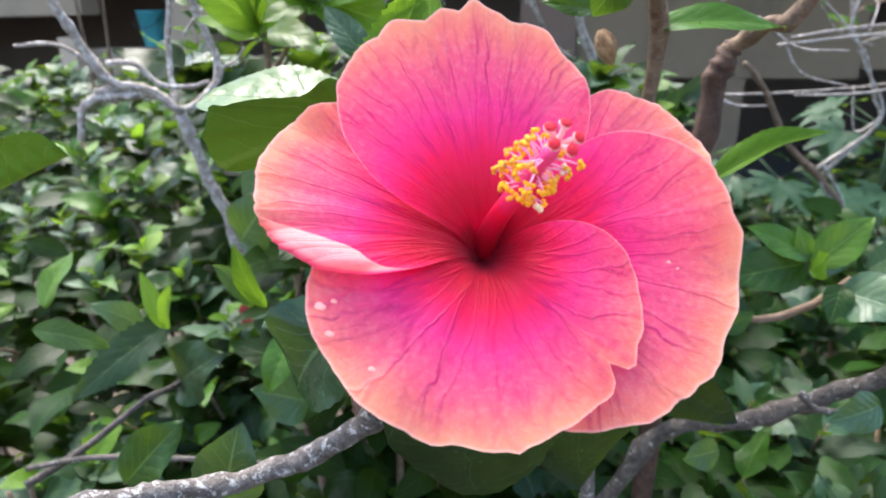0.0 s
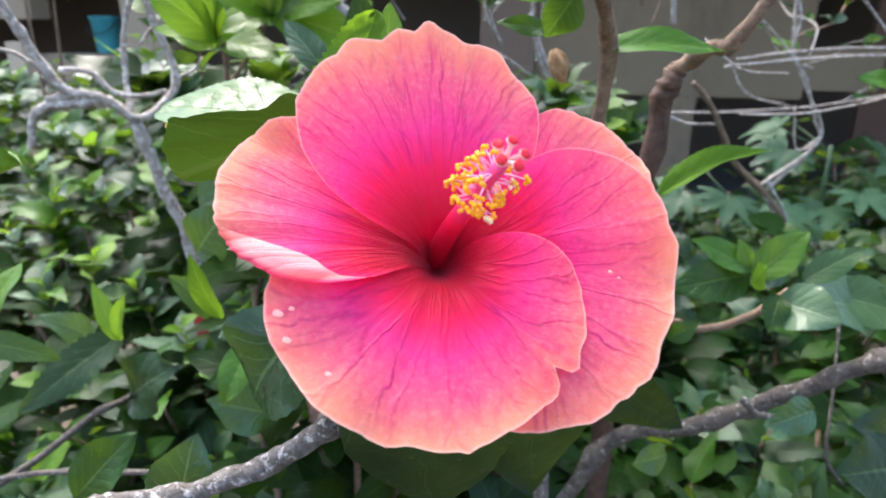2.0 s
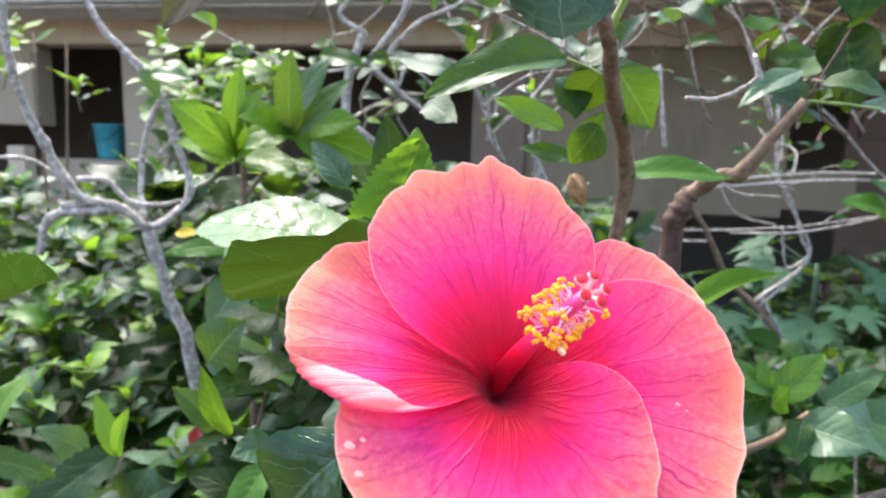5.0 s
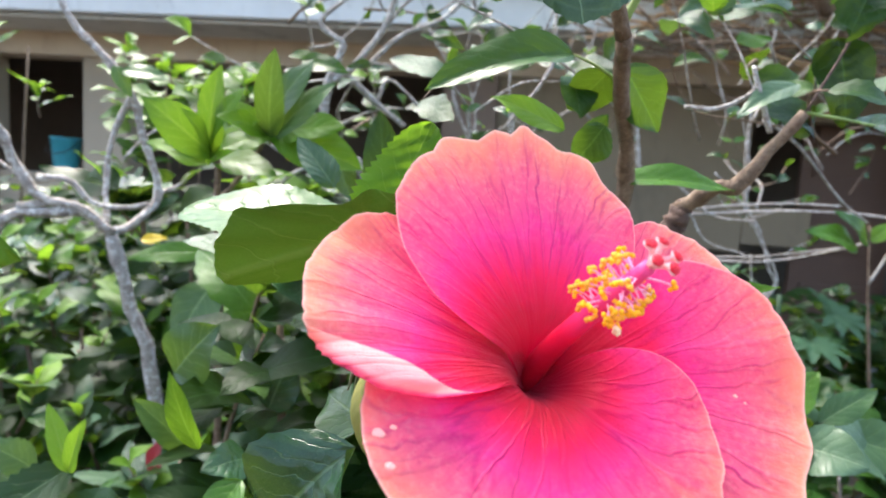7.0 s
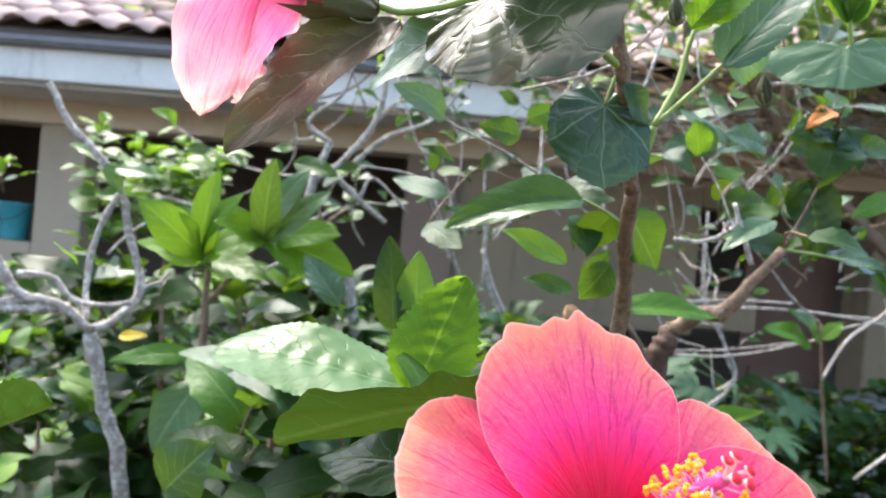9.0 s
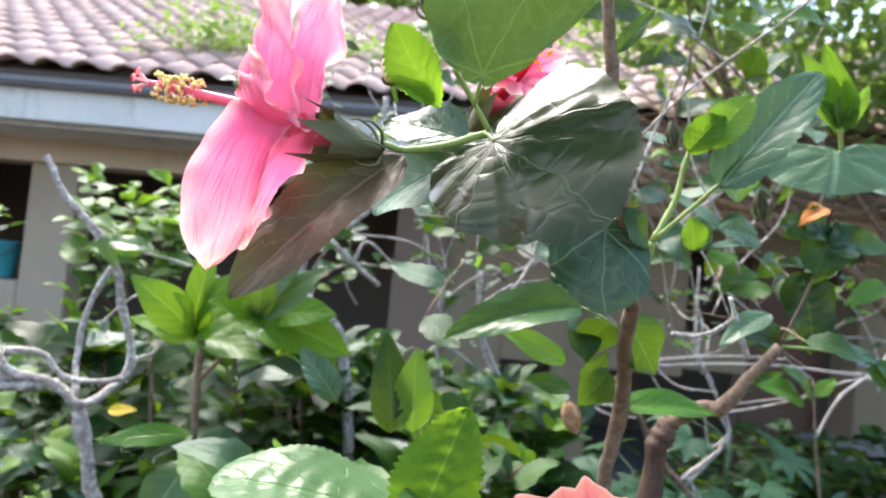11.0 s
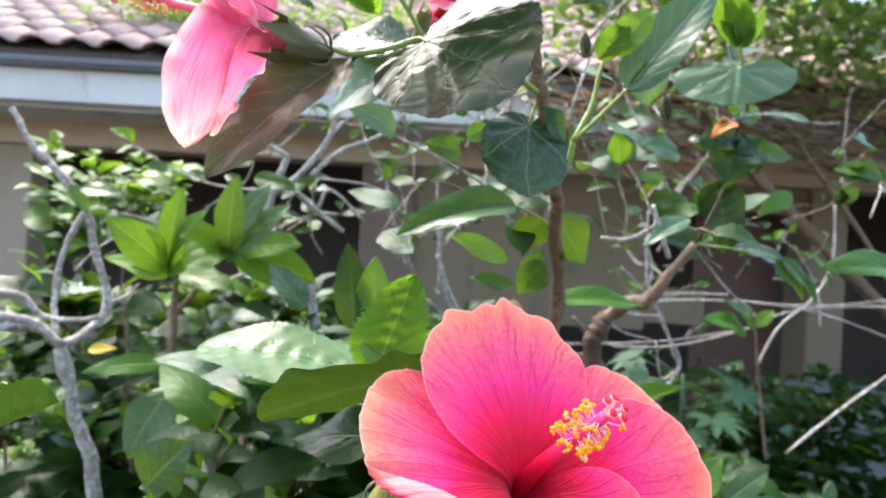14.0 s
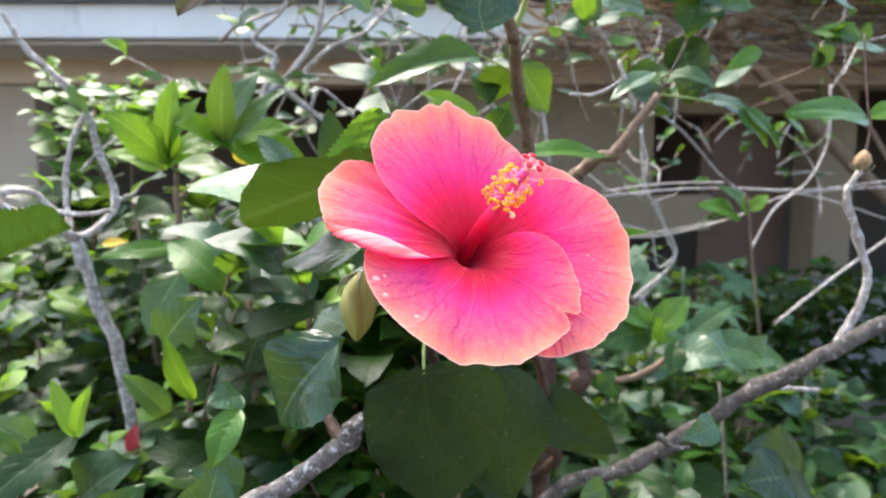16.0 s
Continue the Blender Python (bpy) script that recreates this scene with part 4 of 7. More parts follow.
round_leaf(bush, (-0.0231, 0.345, 1.3806), (0.006, 0.3015, 1.4636), (-0.15, 0.853, 0.5), [(-110, 0.008), (-75, 0.013), (-45, 0.03), (-28, 0.078), (-22, 0.098), (-10, 0.105), (0, 0.1), (14, 0.082), (27, 0.062), (43, 0.055), (57, 0.0525), (69, 0.048), (80, 0.035), (110, 0.012), (180, 0.004)], LEAF_BELOW, "pale leaf seen from below with netted veins", (-0.025, 0.352, 1.366), cup=0.06, ripple=0.01, teeth=0.03, count=90, quilt=0.03, step=0.8, seed=3)
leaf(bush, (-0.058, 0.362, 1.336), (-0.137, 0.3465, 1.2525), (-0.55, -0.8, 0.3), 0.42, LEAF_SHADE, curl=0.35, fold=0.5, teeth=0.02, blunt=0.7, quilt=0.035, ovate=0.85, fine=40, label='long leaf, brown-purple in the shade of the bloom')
leaf(bush, (-0.014, 0.36, 1.346), (-0.0683, 0.412, 1.309), (-0.1, -0.85, 0.6), 0.55, LEAF_SILVER, curl=0.3, blunt=0.6, teeth=0.03, quilt=0.03, fine=36)
leaf(bush, (-0.024, 0.370, 1.351), (-0.067, 0.410, 1.362), (0, -1, 0.45), 0.65, LEAF_BLUE, curl=0.4)
leaf(bush, (-0.043, 0.352, 1.362), (-0.073, 0.345, 1.400), (-0.75, -1, 0.1), 0.55, LEAF_LIT, curl=0.4, fold=0.55, teeth=0.1, quilt=0.05, ovate=1.15, blunt=0.7, fine=30, label='young yellow-green leaf with a coarsely toothed end beside the bud')
leaf(bush, (-0.047, 0.352, 1.364), (-0.075, 0.355, 1.385), (-0.3, -1, 0.3), 0.4, LEAF_YOUNG, curl=0.4)
leaf(bush, (0.059, 0.365, 1.412), (0.079, 0.360, 1.440), (-0.6, -1, 0.1), 0.32, LEAF_MID, curl=0.3, fold=0.4)
leaf(bush, (0.080, 0.385, 1.361), (0.092, 0.380, 1.356), (0, -1, 0.7), 0.7, LEAF_PALE, curl=0.3)
leaf(bush, (0.1546, 0.399, 1.3502), (0.220, 0.394, 1.436), (-0.55, -0.8, 0.25), 0.38, LEAF_SILVER, curl=0.2, fold=0.45, teeth=0.05, ripple=0.06, quilt=0.03, blunt=0.5, fine=44, label='pale leaf with a torn toothed end')
leaf(bush, (0.156, 0.400, 1.350), (0.208, 0.430, 1.384), (0.3, -1, -0.3), 0.5, LEAF_MID, curl=0.3)
leaf(bush, (0.1242, 0.39, 1.3677), (0.1451, 0.3852, 1.3945), (-0.5, -1, 0.1), 0.6, LEAF_LIT, curl=0.5, fold=0.45, teeth=0.1, quilt=0.06, ripple=0.08, blunt=0.65, fine=26)
leaf(bush, (0.1375, 0.39, 1.3735), (0.1625, 0.3819, 1.408), (-0.4, -1, 0.3), 0.55, LEAF_YOUNG, curl=0.6, fold=0.4, teeth=0.12, quilt=0.06, ripple=0.08, blunt=0.6, fine=26)
round_leaf(bush, (0.309, 0.475, 1.405), (0.297, 0.462, 1.366), (-0.55, -0.8, 0.28), [(-150, 0.008), (-125, 0.02), (-106, 0.042), (-96, 0.0505), (-80, 0.05), (-60, 0.045), (-30, 0.038), (0, 0.036), (30, 0.04), (60, 0.05), (78, 0.0565), (92, 0.054), (104, 0.035), (125, 0.016), (150, 0.008), (180, 0.003)], LEAF_SILVER, "pale oval leaf with a light midrib", (0.34, 0.49, 1.38), cup=0.12, ripple=0.02, teeth=0.025, count=56, quilt=0.03, step=0.6, seed=6)
leaf(bush, (0.306, 0.470, 1.425), (0.262, 0.465, 1.480), (-0.6, -1, 0.2), 0.34, LEAF_YOUNG, curl=0.3, fold=0.4, teeth=0.03)
leaf(bush, (0.306, 0.470, 1.425), (0.282, 0.465, 1.490), (-0.2, -1, 0.2), 0.4, LEAF_LIT, curl=0.3, fold=0.4, teeth=0.03)
leaf(bush, (0.306, 0.470, 1.425), (0.304, 0.465, 1.472), (0.1, -1, 0.2), 0.5, LEAF_YOUNG, curl=0.3, fold=0.4, teeth=0.03)
leaf(bush, (0.306, 0.470, 1.425), (0.327, 0.465, 1.466), (0.5, -1, 0.2), 0.4, LEAF_YOUNG, curl=0.3, fold=0.4, teeth=0.03)
leaf(bush, (0.306, 0.470, 1.425), (0.280, 0.465, 1.444), (-0.3, -1, 0.2), 0.5, LEAF_LIT, curl=0.3, fold=0.4, teeth=0.03)
leaf(bush, (0.306, 0.470, 1.425), (0.319, 0.465, 1.443), (0.3, -1, 0.2), 0.5, LEAF_LIT, curl=0.3, fold=0.4, teeth=0.03)
branch(bush, [(0.342, 0.500, 1.376), (0.320, 0.480, 1.401), (0.306, 0.470, 1.427)], 0.0022, 0.0016, STEM_GREEN)
leaf(bush, (0.232, 0.545, 1.320), (0.226, 0.545, 1.351), (0, -1, 0.2), 0.85, LEAF_LIT, curl=0.3, blunt=0.6, fine=24)
leaf(bush, (0.243, 0.560, 1.321), (0.243, 0.560, 1.354), (0, -1, 0.4), 0.9, LEAF_BLUE, curl=0.3, blunt=0.6, fine=24)
leaf(bush, (0.355, 0.560, 1.313), (0.361, 0.545, 1.238), (-0.2, -1, 0.1), 0.66, LEAF_DARK, curl=0.5, fold=0.2, ripple=0.08, quilt=0.05, blunt=0.6, fine=30, label='dark leaf with a wavy edge')
leaf(bush, (0.303, 0.550, 1.326), (0.250, 0.550, 1.325), (0.1, -0.4, 1), 0.45, LEAF_SILVER, curl=0.6, fold=0.3, teeth=0.05, fine=24)
leaf(bush, (0.308, 0.560, 1.338), (0.265, 0.560, 1.345), (-0.1, -0.9, 0.5), 0.75, LEAF_SILVER, curl=0.4, teeth=0.05, blunt=0.6, fine=24)
leaf(bush, (0.317, 0.550, 1.270), (0.260, 0.540, 1.236), (-0.3, -0.7, 0.8), 0.34, LEAF_SILVER, curl=0.6, fold=0.4, teeth=0.06, fine=24)
leaf(bush, (0.353, 0.530, 1.371), (0.319, 0.525, 1.350), (0.1, -0.7, 0.9), 0.42, LEAF_RUST, curl=0.9, fold=0.5, teeth=0.05, ripple=0.1, blunt=0.9, label='dying orange leaf')
leaf(bush, (0.361, 0.530, 1.360), (0.372, 0.520, 1.318), (0.2, -1, 0.3), 0.8, LEAF_DARK, curl=0.6, fold=0.3, teeth=0.1, ripple=0.14, quilt=0.05, fine=26)
leaf(bush, (0.360, 0.530, 1.358), (0.330, 0.515, 1.303), (-0.3, -1, 0.3), 0.75, LEAF_DARK, curl=0.5, fold=0.3, teeth=0.1, ripple=0.14, quilt=0.05, fine=26)
leaf(bush, (0.361, 0.530, 1.355), (0.304, 0.525, 1.343), (0.2, -1, 0.5), 0.6, LEAF_DARK, curl=0.5, teeth=0.1, ripple=0.14, quilt=0.05, fine=26)
leaf(bush, (0.364, 0.530, 1.341), (0.425, 0.530, 1.342), (0.2, -1, 0.5), 0.45, LEAF_MID, curl=0.3)
leaf(bush, (0.384, 0.550, 1.242), (0.420, 0.530, 1.234), (0, -0.8, 0.9), 0.6, LEAF_BLUE, curl=0.5, fold=0.3)
leaf(bush, (0.434, 0.550, 1.236), (0.465, 0.530, 1.188), (0.5, -1, 0), 0.4, LEAF_MID, curl=0.5)
leaf(bush, (0.490, 0.600, 1.314), (0.442, 0.600, 1.285), (0, -1, 0.6), 0.4, LEAF_MID, curl=0.3)
branch(bush, [(0.291, 0.540, 1.227), (0.276, 0.550, 1.279), (0.280, 0.550, 1.265), (0.267, 0.550, 1.253), (0.245, 0.550, 1.244), (0.219, 0.550, 1.244)], 0.0022, 0.0014, TWIG_GREY, knots=0.4)
branch(bush, [(0.306, 0.520, 1.243), (0.372, 0.540, 1.241), (0.434, 0.550, 1.233)], 0.0015, 0.001, STEM_GREEN)
branch(bush, [(0.306, 0.520, 1.243), (0.349, 0.535, 1.310), (0.353, 0.530, 1.353), (0.352, 0.520, 1.374)], 0.0012, 0.0008, STEM_RED)
leaf(bush, (0.550, 0.500, 1.226), (0.441, 0.500, 1.224), (0, -0.8, 0.8), 0.32, LEAF_MID, curl=0.5, fold=0.35, teeth=0.02, fine=24)
leaf(bush, (0.554, 0.500, 1.222), (0.614, 0.500, 1.243), (0, -0.8, 0.8), 0.4, LEAF_YOUNG, curl=0.3)
leaf(bush, (0.427, 0.550, 1.233), (0.372, 0.550, 1.244), (0, -0.8, 0.9), 0.5, LEAF_BLUE, curl=0.4)
leaf(bush, (0.420, 0.550, 1.236), (0.457, 0.540, 1.191), (0.4, -1, 0.1), 0.4, LEAF_MID, curl=0.5)
branch(bush, [(0.527, 0.480, 1.166), (0.545, 0.490, 1.209), (0.549, 0.500, 1.241), (0.559, 0.520, 1.318)], 0.0014, 0.001, STEM_RED)


# ---- old lichen-covered branches and bare twigs ----
old_shrub = thing("old_shrub", (0.15, 0.62, GROUND), "old shrub with thick grey lichen-covered branches", "shrub")
branch(old_shrub, [(0.150, 0.620, -0.220), (0.100, 0.580, 0.450), (0.190, 0.535, 0.790), (0.270, 0.510, 0.842), (0.326, 0.490, 0.882), (0.371, 0.455, 0.933), (0.412, 0.405, 0.984), (0.463, 0.380, 1.023), (0.512, 0.330, 1.067)], 0.0082, 0.0066, BARK_LICHEN, knots=0.45, sides=12, steps=9, rough=0.3, label="thick knotty branch with grey lichen")
branch(old_shrub, [(0.439, 0.410, 0.997), (0.457, 0.405, 1.032), (0.459, 0.400, 1.063), (0.443, 0.400, 1.106), (0.429, 0.400, 1.140), (0.444, 0.400, 1.164)], 0.0045, 0.0026, TWIG_GREY, knots=0.5)
branch(old_shrub, [(0.390, 0.455, 0.943), (0.436, 0.460, 0.937), (0.475, 0.465, 0.931)], 0.0026, 0.002, TWIG_GREY)
branch(old_shrub, [(0.294, 0.478, 0.892), (0.306, 0.470, 0.881), (0.325, 0.470, 0.879)], 0.003, 0.0022, BARK_LICHEN)
branch(old_shrub, [(0.140, 0.570, 0.400), (0.120, 0.470, 0.840), (0.050, 0.370, 0.975), (-0.024, 0.315, 0.993), (-0.040, 0.315, 0.978), (-0.075, 0.320, 0.954), (-0.110, 0.320, 0.940), (-0.141, 0.310, 0.939), (-0.175, 0.300, 0.939), (-0.219, 0.280, 0.944)], 0.0068, 0.0056, BARK_WHITE, knots=0.7, sides=12, steps=9, rough=0.3, label="thick knotty branch with white lichen")
branch(old_shrub, [(-0.040, 0.315, 0.980), (-0.046, 0.330, 0.986), (-0.051, 0.340, 0.992)], 0.005, 0.0035, STEM_RED)
branch(old_shrub, [(-0.397, 0.500, 0.781), (-0.352, 0.530, 0.801), (-0.312, 0.570, 0.825), (-0.296, 0.600, 0.823), (-0.286, 0.680, 0.800)], 0.004, 0.0028, BARK_LICHEN, knots=0.3)
branch(old_shrub, [(-0.392, 0.500, 0.800), (-0.329, 0.500, 0.812), (-0.242, 0.480, 0.827), (-0.151, 0.460, 0.837)], 0.0028, 0.0024, BARK_LICHEN, knots=0.3)
branch(old_shrub, [(0.504, 0.600, 0.696), (0.476, 0.600, 0.736), (0.483, 0.620, 0.797), (0.499, 0.660, 0.878)], 0.002, 0.0016, BARK_LICHEN)

grey_shrub = thing("grey_shrub", (-0.28, 1.0, GROUND), "leafless grey shrub with crooked lichen-spotted branches", "shrub")
branch(grey_shrub, [(-0.280, 1.000, -0.220), (-0.300, 0.970, 0.400), (-0.319, 0.930, 0.849), (-0.347, 0.920, 0.967), (-0.369, 0.910, 1.066)], 0.011, 0.0075, TWIG_GREY, knots=0.4, sides=10)
branch(grey_shrub, [(-0.369, 0.910, 1.066), (-0.396, 0.910, 1.093), (-0.447, 0.900, 1.110), (-0.474, 0.900, 1.141), (-0.495, 0.880, 1.207), (-0.506, 0.860, 1.275), (-0.499, 0.840, 1.339), (-0.498, 0.840, 1.390)], 0.007, 0.0045, TWIG_GREY, knots=0.5)
branch(grey_shrub, [(-0.369, 0.910, 1.070), (-0.350, 0.940, 1.082), (-0.329, 0.970, 1.121), (-0.348, 0.970, 1.190), (-0.362, 0.960, 1.252), (-0.395, 0.960, 1.297), (-0.431, 0.960, 1.334), (-0.462, 0.960, 1.385)], 0.006, 0.004, TWIG_GREY, knots=0.5)
branch(grey_shrub, [(-0.362, 0.960, 1.252), (-0.388, 0.960, 1.188), (-0.391, 0.950, 1.125), (-0.378, 0.920, 1.080)], 0.0042, 0.004, TWIG_GREY)
branch(grey_shrub, [(-0.396, 0.910, 1.096), (-0.440, 0.900, 1.093), (-0.493, 0.900, 1.084), (-0.511, 0.900, 1.033)], 0.007, 0.005, TWIG_GREY, knots=0.5)
branch(grey_shrub, [(-0.454, 0.900, 1.135), (-0.416, 0.900, 1.135), (-0.389, 0.900, 1.109), (-0.350, 0.900, 1.104), (-0.320, 0.900, 1.110)], 0.0042, 0.003, TWIG_GREY)
branch(grey_shrub, [(-0.477, 0.900, 1.098), (-0.427, 0.900, 1.106), (-0.395, 0.900, 1.097), (-0.368, 0.900, 1.072)], 0.006, 0.005, TWIG_GREY, knots=0.4)
branch(grey_shrub, [(-0.372, 0.960, 1.166), (-0.348, 0.980, 1.200), (-0.322, 1.000, 1.222)], 0.002, 0.0014, TWIG_GREY)
branch(grey_shrub, [(-0.447, 0.900, 1.112), (-0.509, 0.900, 1.159), (-0.574, 0.900, 1.161)], 0.0035, 0.002, TWIG_GREY)
branch(grey_shrub, [(-0.329, 0.970, 1.121), (-0.305, 0.980, 1.133), (-0.292, 0.980, 1.150)], 0.0025, 0.0015, TWIG_GREY)
leaf(grey_shrub, (-0.364, 0.930, 1.280), (-0.307, 0.930, 1.273), (0, -0.8, 0.9), 0.55, LEAF_PALE, curl=0.3, fine=12)
leaf(grey_shrub, (-0.374, 0.930, 1.286), (-0.352, 0.930, 1.245), (0, -0.8, 0.9), 0.45, LEAF_PALE, curl=0.3, fine=12)

twig_shrub = thing("twig_shrub", (0.0, 1.25, GROUND), "tangled bare grey twigs of a woody shrub", "shrub")
branch(twig_shrub, [(0.000, 1.250, -0.220), (0.000, 1.220, 0.800), (-0.033, 1.200, 1.119), (-0.079, 1.180, 1.197), (-0.119, 1.170, 1.232), (-0.115, 1.160, 1.309), (-0.091, 1.150, 1.377)], 0.012, 0.006, TWIG_GREY, knots=0.3)
branch(twig_shrub, [(-0.115, 1.160, 1.309), (-0.070, 1.150, 1.346), (-0.020, 1.130, 1.419), (-0.008, 1.120, 1.502), (-0.009, 1.120, 1.575)], 0.006, 0.0045, TWIG_GREY, knots=0.3)
branch(twig_shrub, [(-0.051, 1.150, 1.344), (0.002, 1.140, 1.396), (0.076, 1.140, 1.434), (0.130, 1.140, 1.498)], 0.0045, 0.003, TWIG_GREY, knots=0.3)
branch(twig_shrub, [(-0.091, 1.150, 1.377), (-0.131, 1.150, 1.409), (-0.079, 1.130, 1.458), (-0.064, 1.120, 1.512)], 0.004, 0.003, TWIG_GREY)
branch(twig_shrub, [(-0.088, 1.160, 1.331), (-0.037, 1.170, 1.289), (0.017, 1.180, 1.251)], 0.006, 0.004, TWIG_GREY, knots=0.3)
branch(twig_shrub, [(-0.032, 1.170, 1.290), (-0.010, 1.170, 1.326), (0.055, 1.180, 1.274)], 0.0035, 0.002, TWIG_GREY)
branch(twig_shrub, [(-0.119, 1.170, 1.232), (-0.131, 1.180, 1.183), (-0.182, 1.190, 1.148), (-0.209, 1.200, 1.116)], 0.004, 0.003, TWIG_GREY)
branch(twig_shrub, [(0.231, 1.300, 1.218), (0.261, 1.300, 1.140), (0.309, 1.300, 1.062)], 0.005, 0.004, TWIG_GREY, knots=0.3)
branch(twig_shrub, [(0.214, 1.300, 0.989), (0.155, 1.300, 1.144), (0.240, 1.300, 1.104)], 0.003, 0.002, TWIG_GREY)
branch(twig_shrub, [(0.236, 1.300, 1.299), (0.238, 1.300, 1.196), (0.263, 1.300, 1.117), (0.316, 1.300, 1.051)], 0.004, 0.003, TWIG_GREY)

right_twigs = thing("dry_shrub", (1.1, 1.55, GROUND), "thin crooked bare twigs of a dry shrub", "shrub")
branch(right_twigs, [(1.100, 1.550, -0.220), (1.316, 1.500, -0.132), (1.138, 1.500, 0.492), (0.912, 1.500, 0.743), (0.849, 1.500, 0.824)], 0.00675, 0.0045, TWIG_GREY, knots=0.3)
branch(right_twigs, [(0.920, 1.500, 0.743), (0.849, 1.500, 0.824), (0.765, 1.480, 0.892), (0.710, 1.460, 0.976), (0.664, 1.450, 1.042), (0.622, 1.440, 1.081)], 0.008, 0.005, STEM_BROWN, knots=0.4)
branch(right_twigs, [(0.857, 1.500, 0.817), (0.964, 1.500, 0.935), (0.946, 1.500, 0.996), (0.909, 1.500, 1.088), (0.866, 1.500, 1.139), (0.873, 1.500, 1.214), (0.856, 1.500, 1.274), (0.852, 1.500, 1.367)], 0.0036, 0.0027, TWIG_GREY, knots=0.4)
branch(right_twigs, [(0.964, 1.500, 0.935), (0.969, 1.500, 0.949), (0.918, 1.500, 0.922), (0.896, 1.500, 1.023)], 0.002625, 0.00225, TWIG_GREY)
branch(right_twigs, [(0.717, 1.450, 1.129), (0.823, 1.460, 1.143), (0.959, 1.470, 1.153), (1.098, 1.480, 1.155)], 0.002625, 0.00225, TWIG_GREY, knots=0.2)
branch(right_twigs, [(0.568, 1.500, 1.008), (0.704, 1.500, 1.008), (0.878, 1.520, 1.014), (0.967, 1.530, 1.020), (1.173, 1.550, 1.047)], 0.0027, 0.00225, TWIG_GREY, knots=0.3)
branch(right_twigs, [(0.730, 1.500, 1.114), (0.779, 1.500, 1.050), (0.891, 1.520, 1.021)], 0.00225, 0.001875, TWIG_GREY)
branch(right_twigs, [(0.567, 1.500, 1.018), (0.638, 1.500, 0.984), (0.710, 1.500, 0.981)], 0.003, 0.00225, TWIG_GREY)
branch(right_twigs, [(0.781, 1.500, 1.214), (0.826, 1.500, 1.177), (0.866, 1.500, 1.139)], 0.002625, 0.00225, TWIG_GREY)
branch(right_twigs, [(0.548, 1.400, 1.201), (0.538, 1.400, 1.268), (0.522, 1.400, 1.375)], 0.0045, 0.00375, TWIG_GREY, knots=0.3)
branch(right_twigs, [(0.698, 1.200, 1.317), (0.817, 1.250, 1.268), (0.956, 1.300, 1.172), (1.070, 1.350, 1.123)], 0.003, 0.00225, TWIG_GREY, knots=0.2)
branch(right_twigs, [(0.693, 1.450, 1.114), (0.938, 1.450, 1.136), (1.166, 1.450, 1.137), (1.389, 1.450, 1.113), (1.652, 1.450, 1.043)], 0.0027, 0.00225, TWIG_GREY, knots=0.3)
branch(right_twigs, [(1.148, 1.450, 1.137), (1.388, 1.450, 1.137), (1.641, 1.450, 1.165)], 0.00225, 0.00195, TWIG_GREY)
branch(right_twigs, [(0.744, 1.450, 1.010), (0.910, 1.450, 1.015), (1.116, 1.450, 1.059), (1.295, 1.450, 1.121), (1.642, 1.450, 1.146)], 0.0027, 0.00225, TWIG_GREY, knots=0.3)
branch(right_twigs, [(1.135, 1.400, 0.978), (1.200, 1.400, 1.084), (1.302, 1.400, 1.160), (1.358, 1.400, 1.268), (1.356, 1.400, 1.419)], 0.00345, 0.00255, TWIG_GREY, knots=0.4)
branch(right_twigs, [(1.177, 1.400, 0.727), (1.150, 1.400, 0.885), (1.135, 1.400, 0.978), (1.118, 1.400, 1.115)], 0.003, 0.0024, STEM_BROWN)
branch(right_twigs, [(0.962, 1.100, 0.842), (1.075, 1.100, 0.920), (1.265, 1.100, 1.037)], 0.00315, 0.002625, TWIG_GREY, knots=0.3)
branch(right_twigs, [(0.861, 1.500, 0.847), (0.917, 1.500, 0.765), (0.927, 1.500, 0.732)], 0.0045, 0.00375, TWIG_GREY)
branch(right_twigs, [(0.844, 1.500, 0.832), (0.971, 1.500, 0.947), (0.913, 1.500, 1.066), (0.866, 1.500, 1.159), (0.852, 1.500, 1.295)], 0.0036, 0.0027, TWIG_GREY)
branch(right_twigs, [(0.445, 1.000, 1.179), (0.506, 1.000, 1.136), (0.582, 1.000, 1.129)], 0.0021, 0.0015, TWIG_GREY)
leaf(right_twigs, (1.095, 1.400, 1.062), (0.958, 1.400, 1.093), (0, -0.8, 0.8), 0.5, LEAF_MID, fine=10)
leaf(right_twigs, (1.121, 1.400, 1.069), (1.022, 1.400, 1.144), (0, -0.8, 0.8), 0.5, LEAF_MID, fine=10)
leaf(right_twigs, (1.121, 1.400, 1.077), (1.179, 1.400, 1.122), (0, -0.8, 0.8), 0.5, LEAF_YOUNG, fine=10)

leafy_shrub = thing("leafy_shrub", (-0.22, 0.88, GROUND), "young shrub with whorls of long bright green leaves", "shrub")
branch(leafy_shrub, [(-0.220, 0.880, -0.220), (-0.220, 0.870, 0.600), (-0.220, 0.860, 0.985), (-0.223, 0.850, 1.121), (-0.221, 0.840, 1.177)], 0.006, 0.0032, STEM_BROWN)
leaf(leafy_shrub, (-0.159, 0.840, 1.207), (-0.205, 0.776, 1.183), (-0.10, -0.8, 0.6), 0.446873, LEAF_YOUNG, curl=0.41, fold=0.15, teeth=0, ovate=0.95, fine=12)
leaf(leafy_shrub, (-0.163, 0.840, 1.207), (-0.213, 0.788, 1.221), (0.43, -0.8, 0.6), 0.432627, LEAF_LIT, curl=0.70, fold=0.15, teeth=0, ovate=0.95, fine=12)
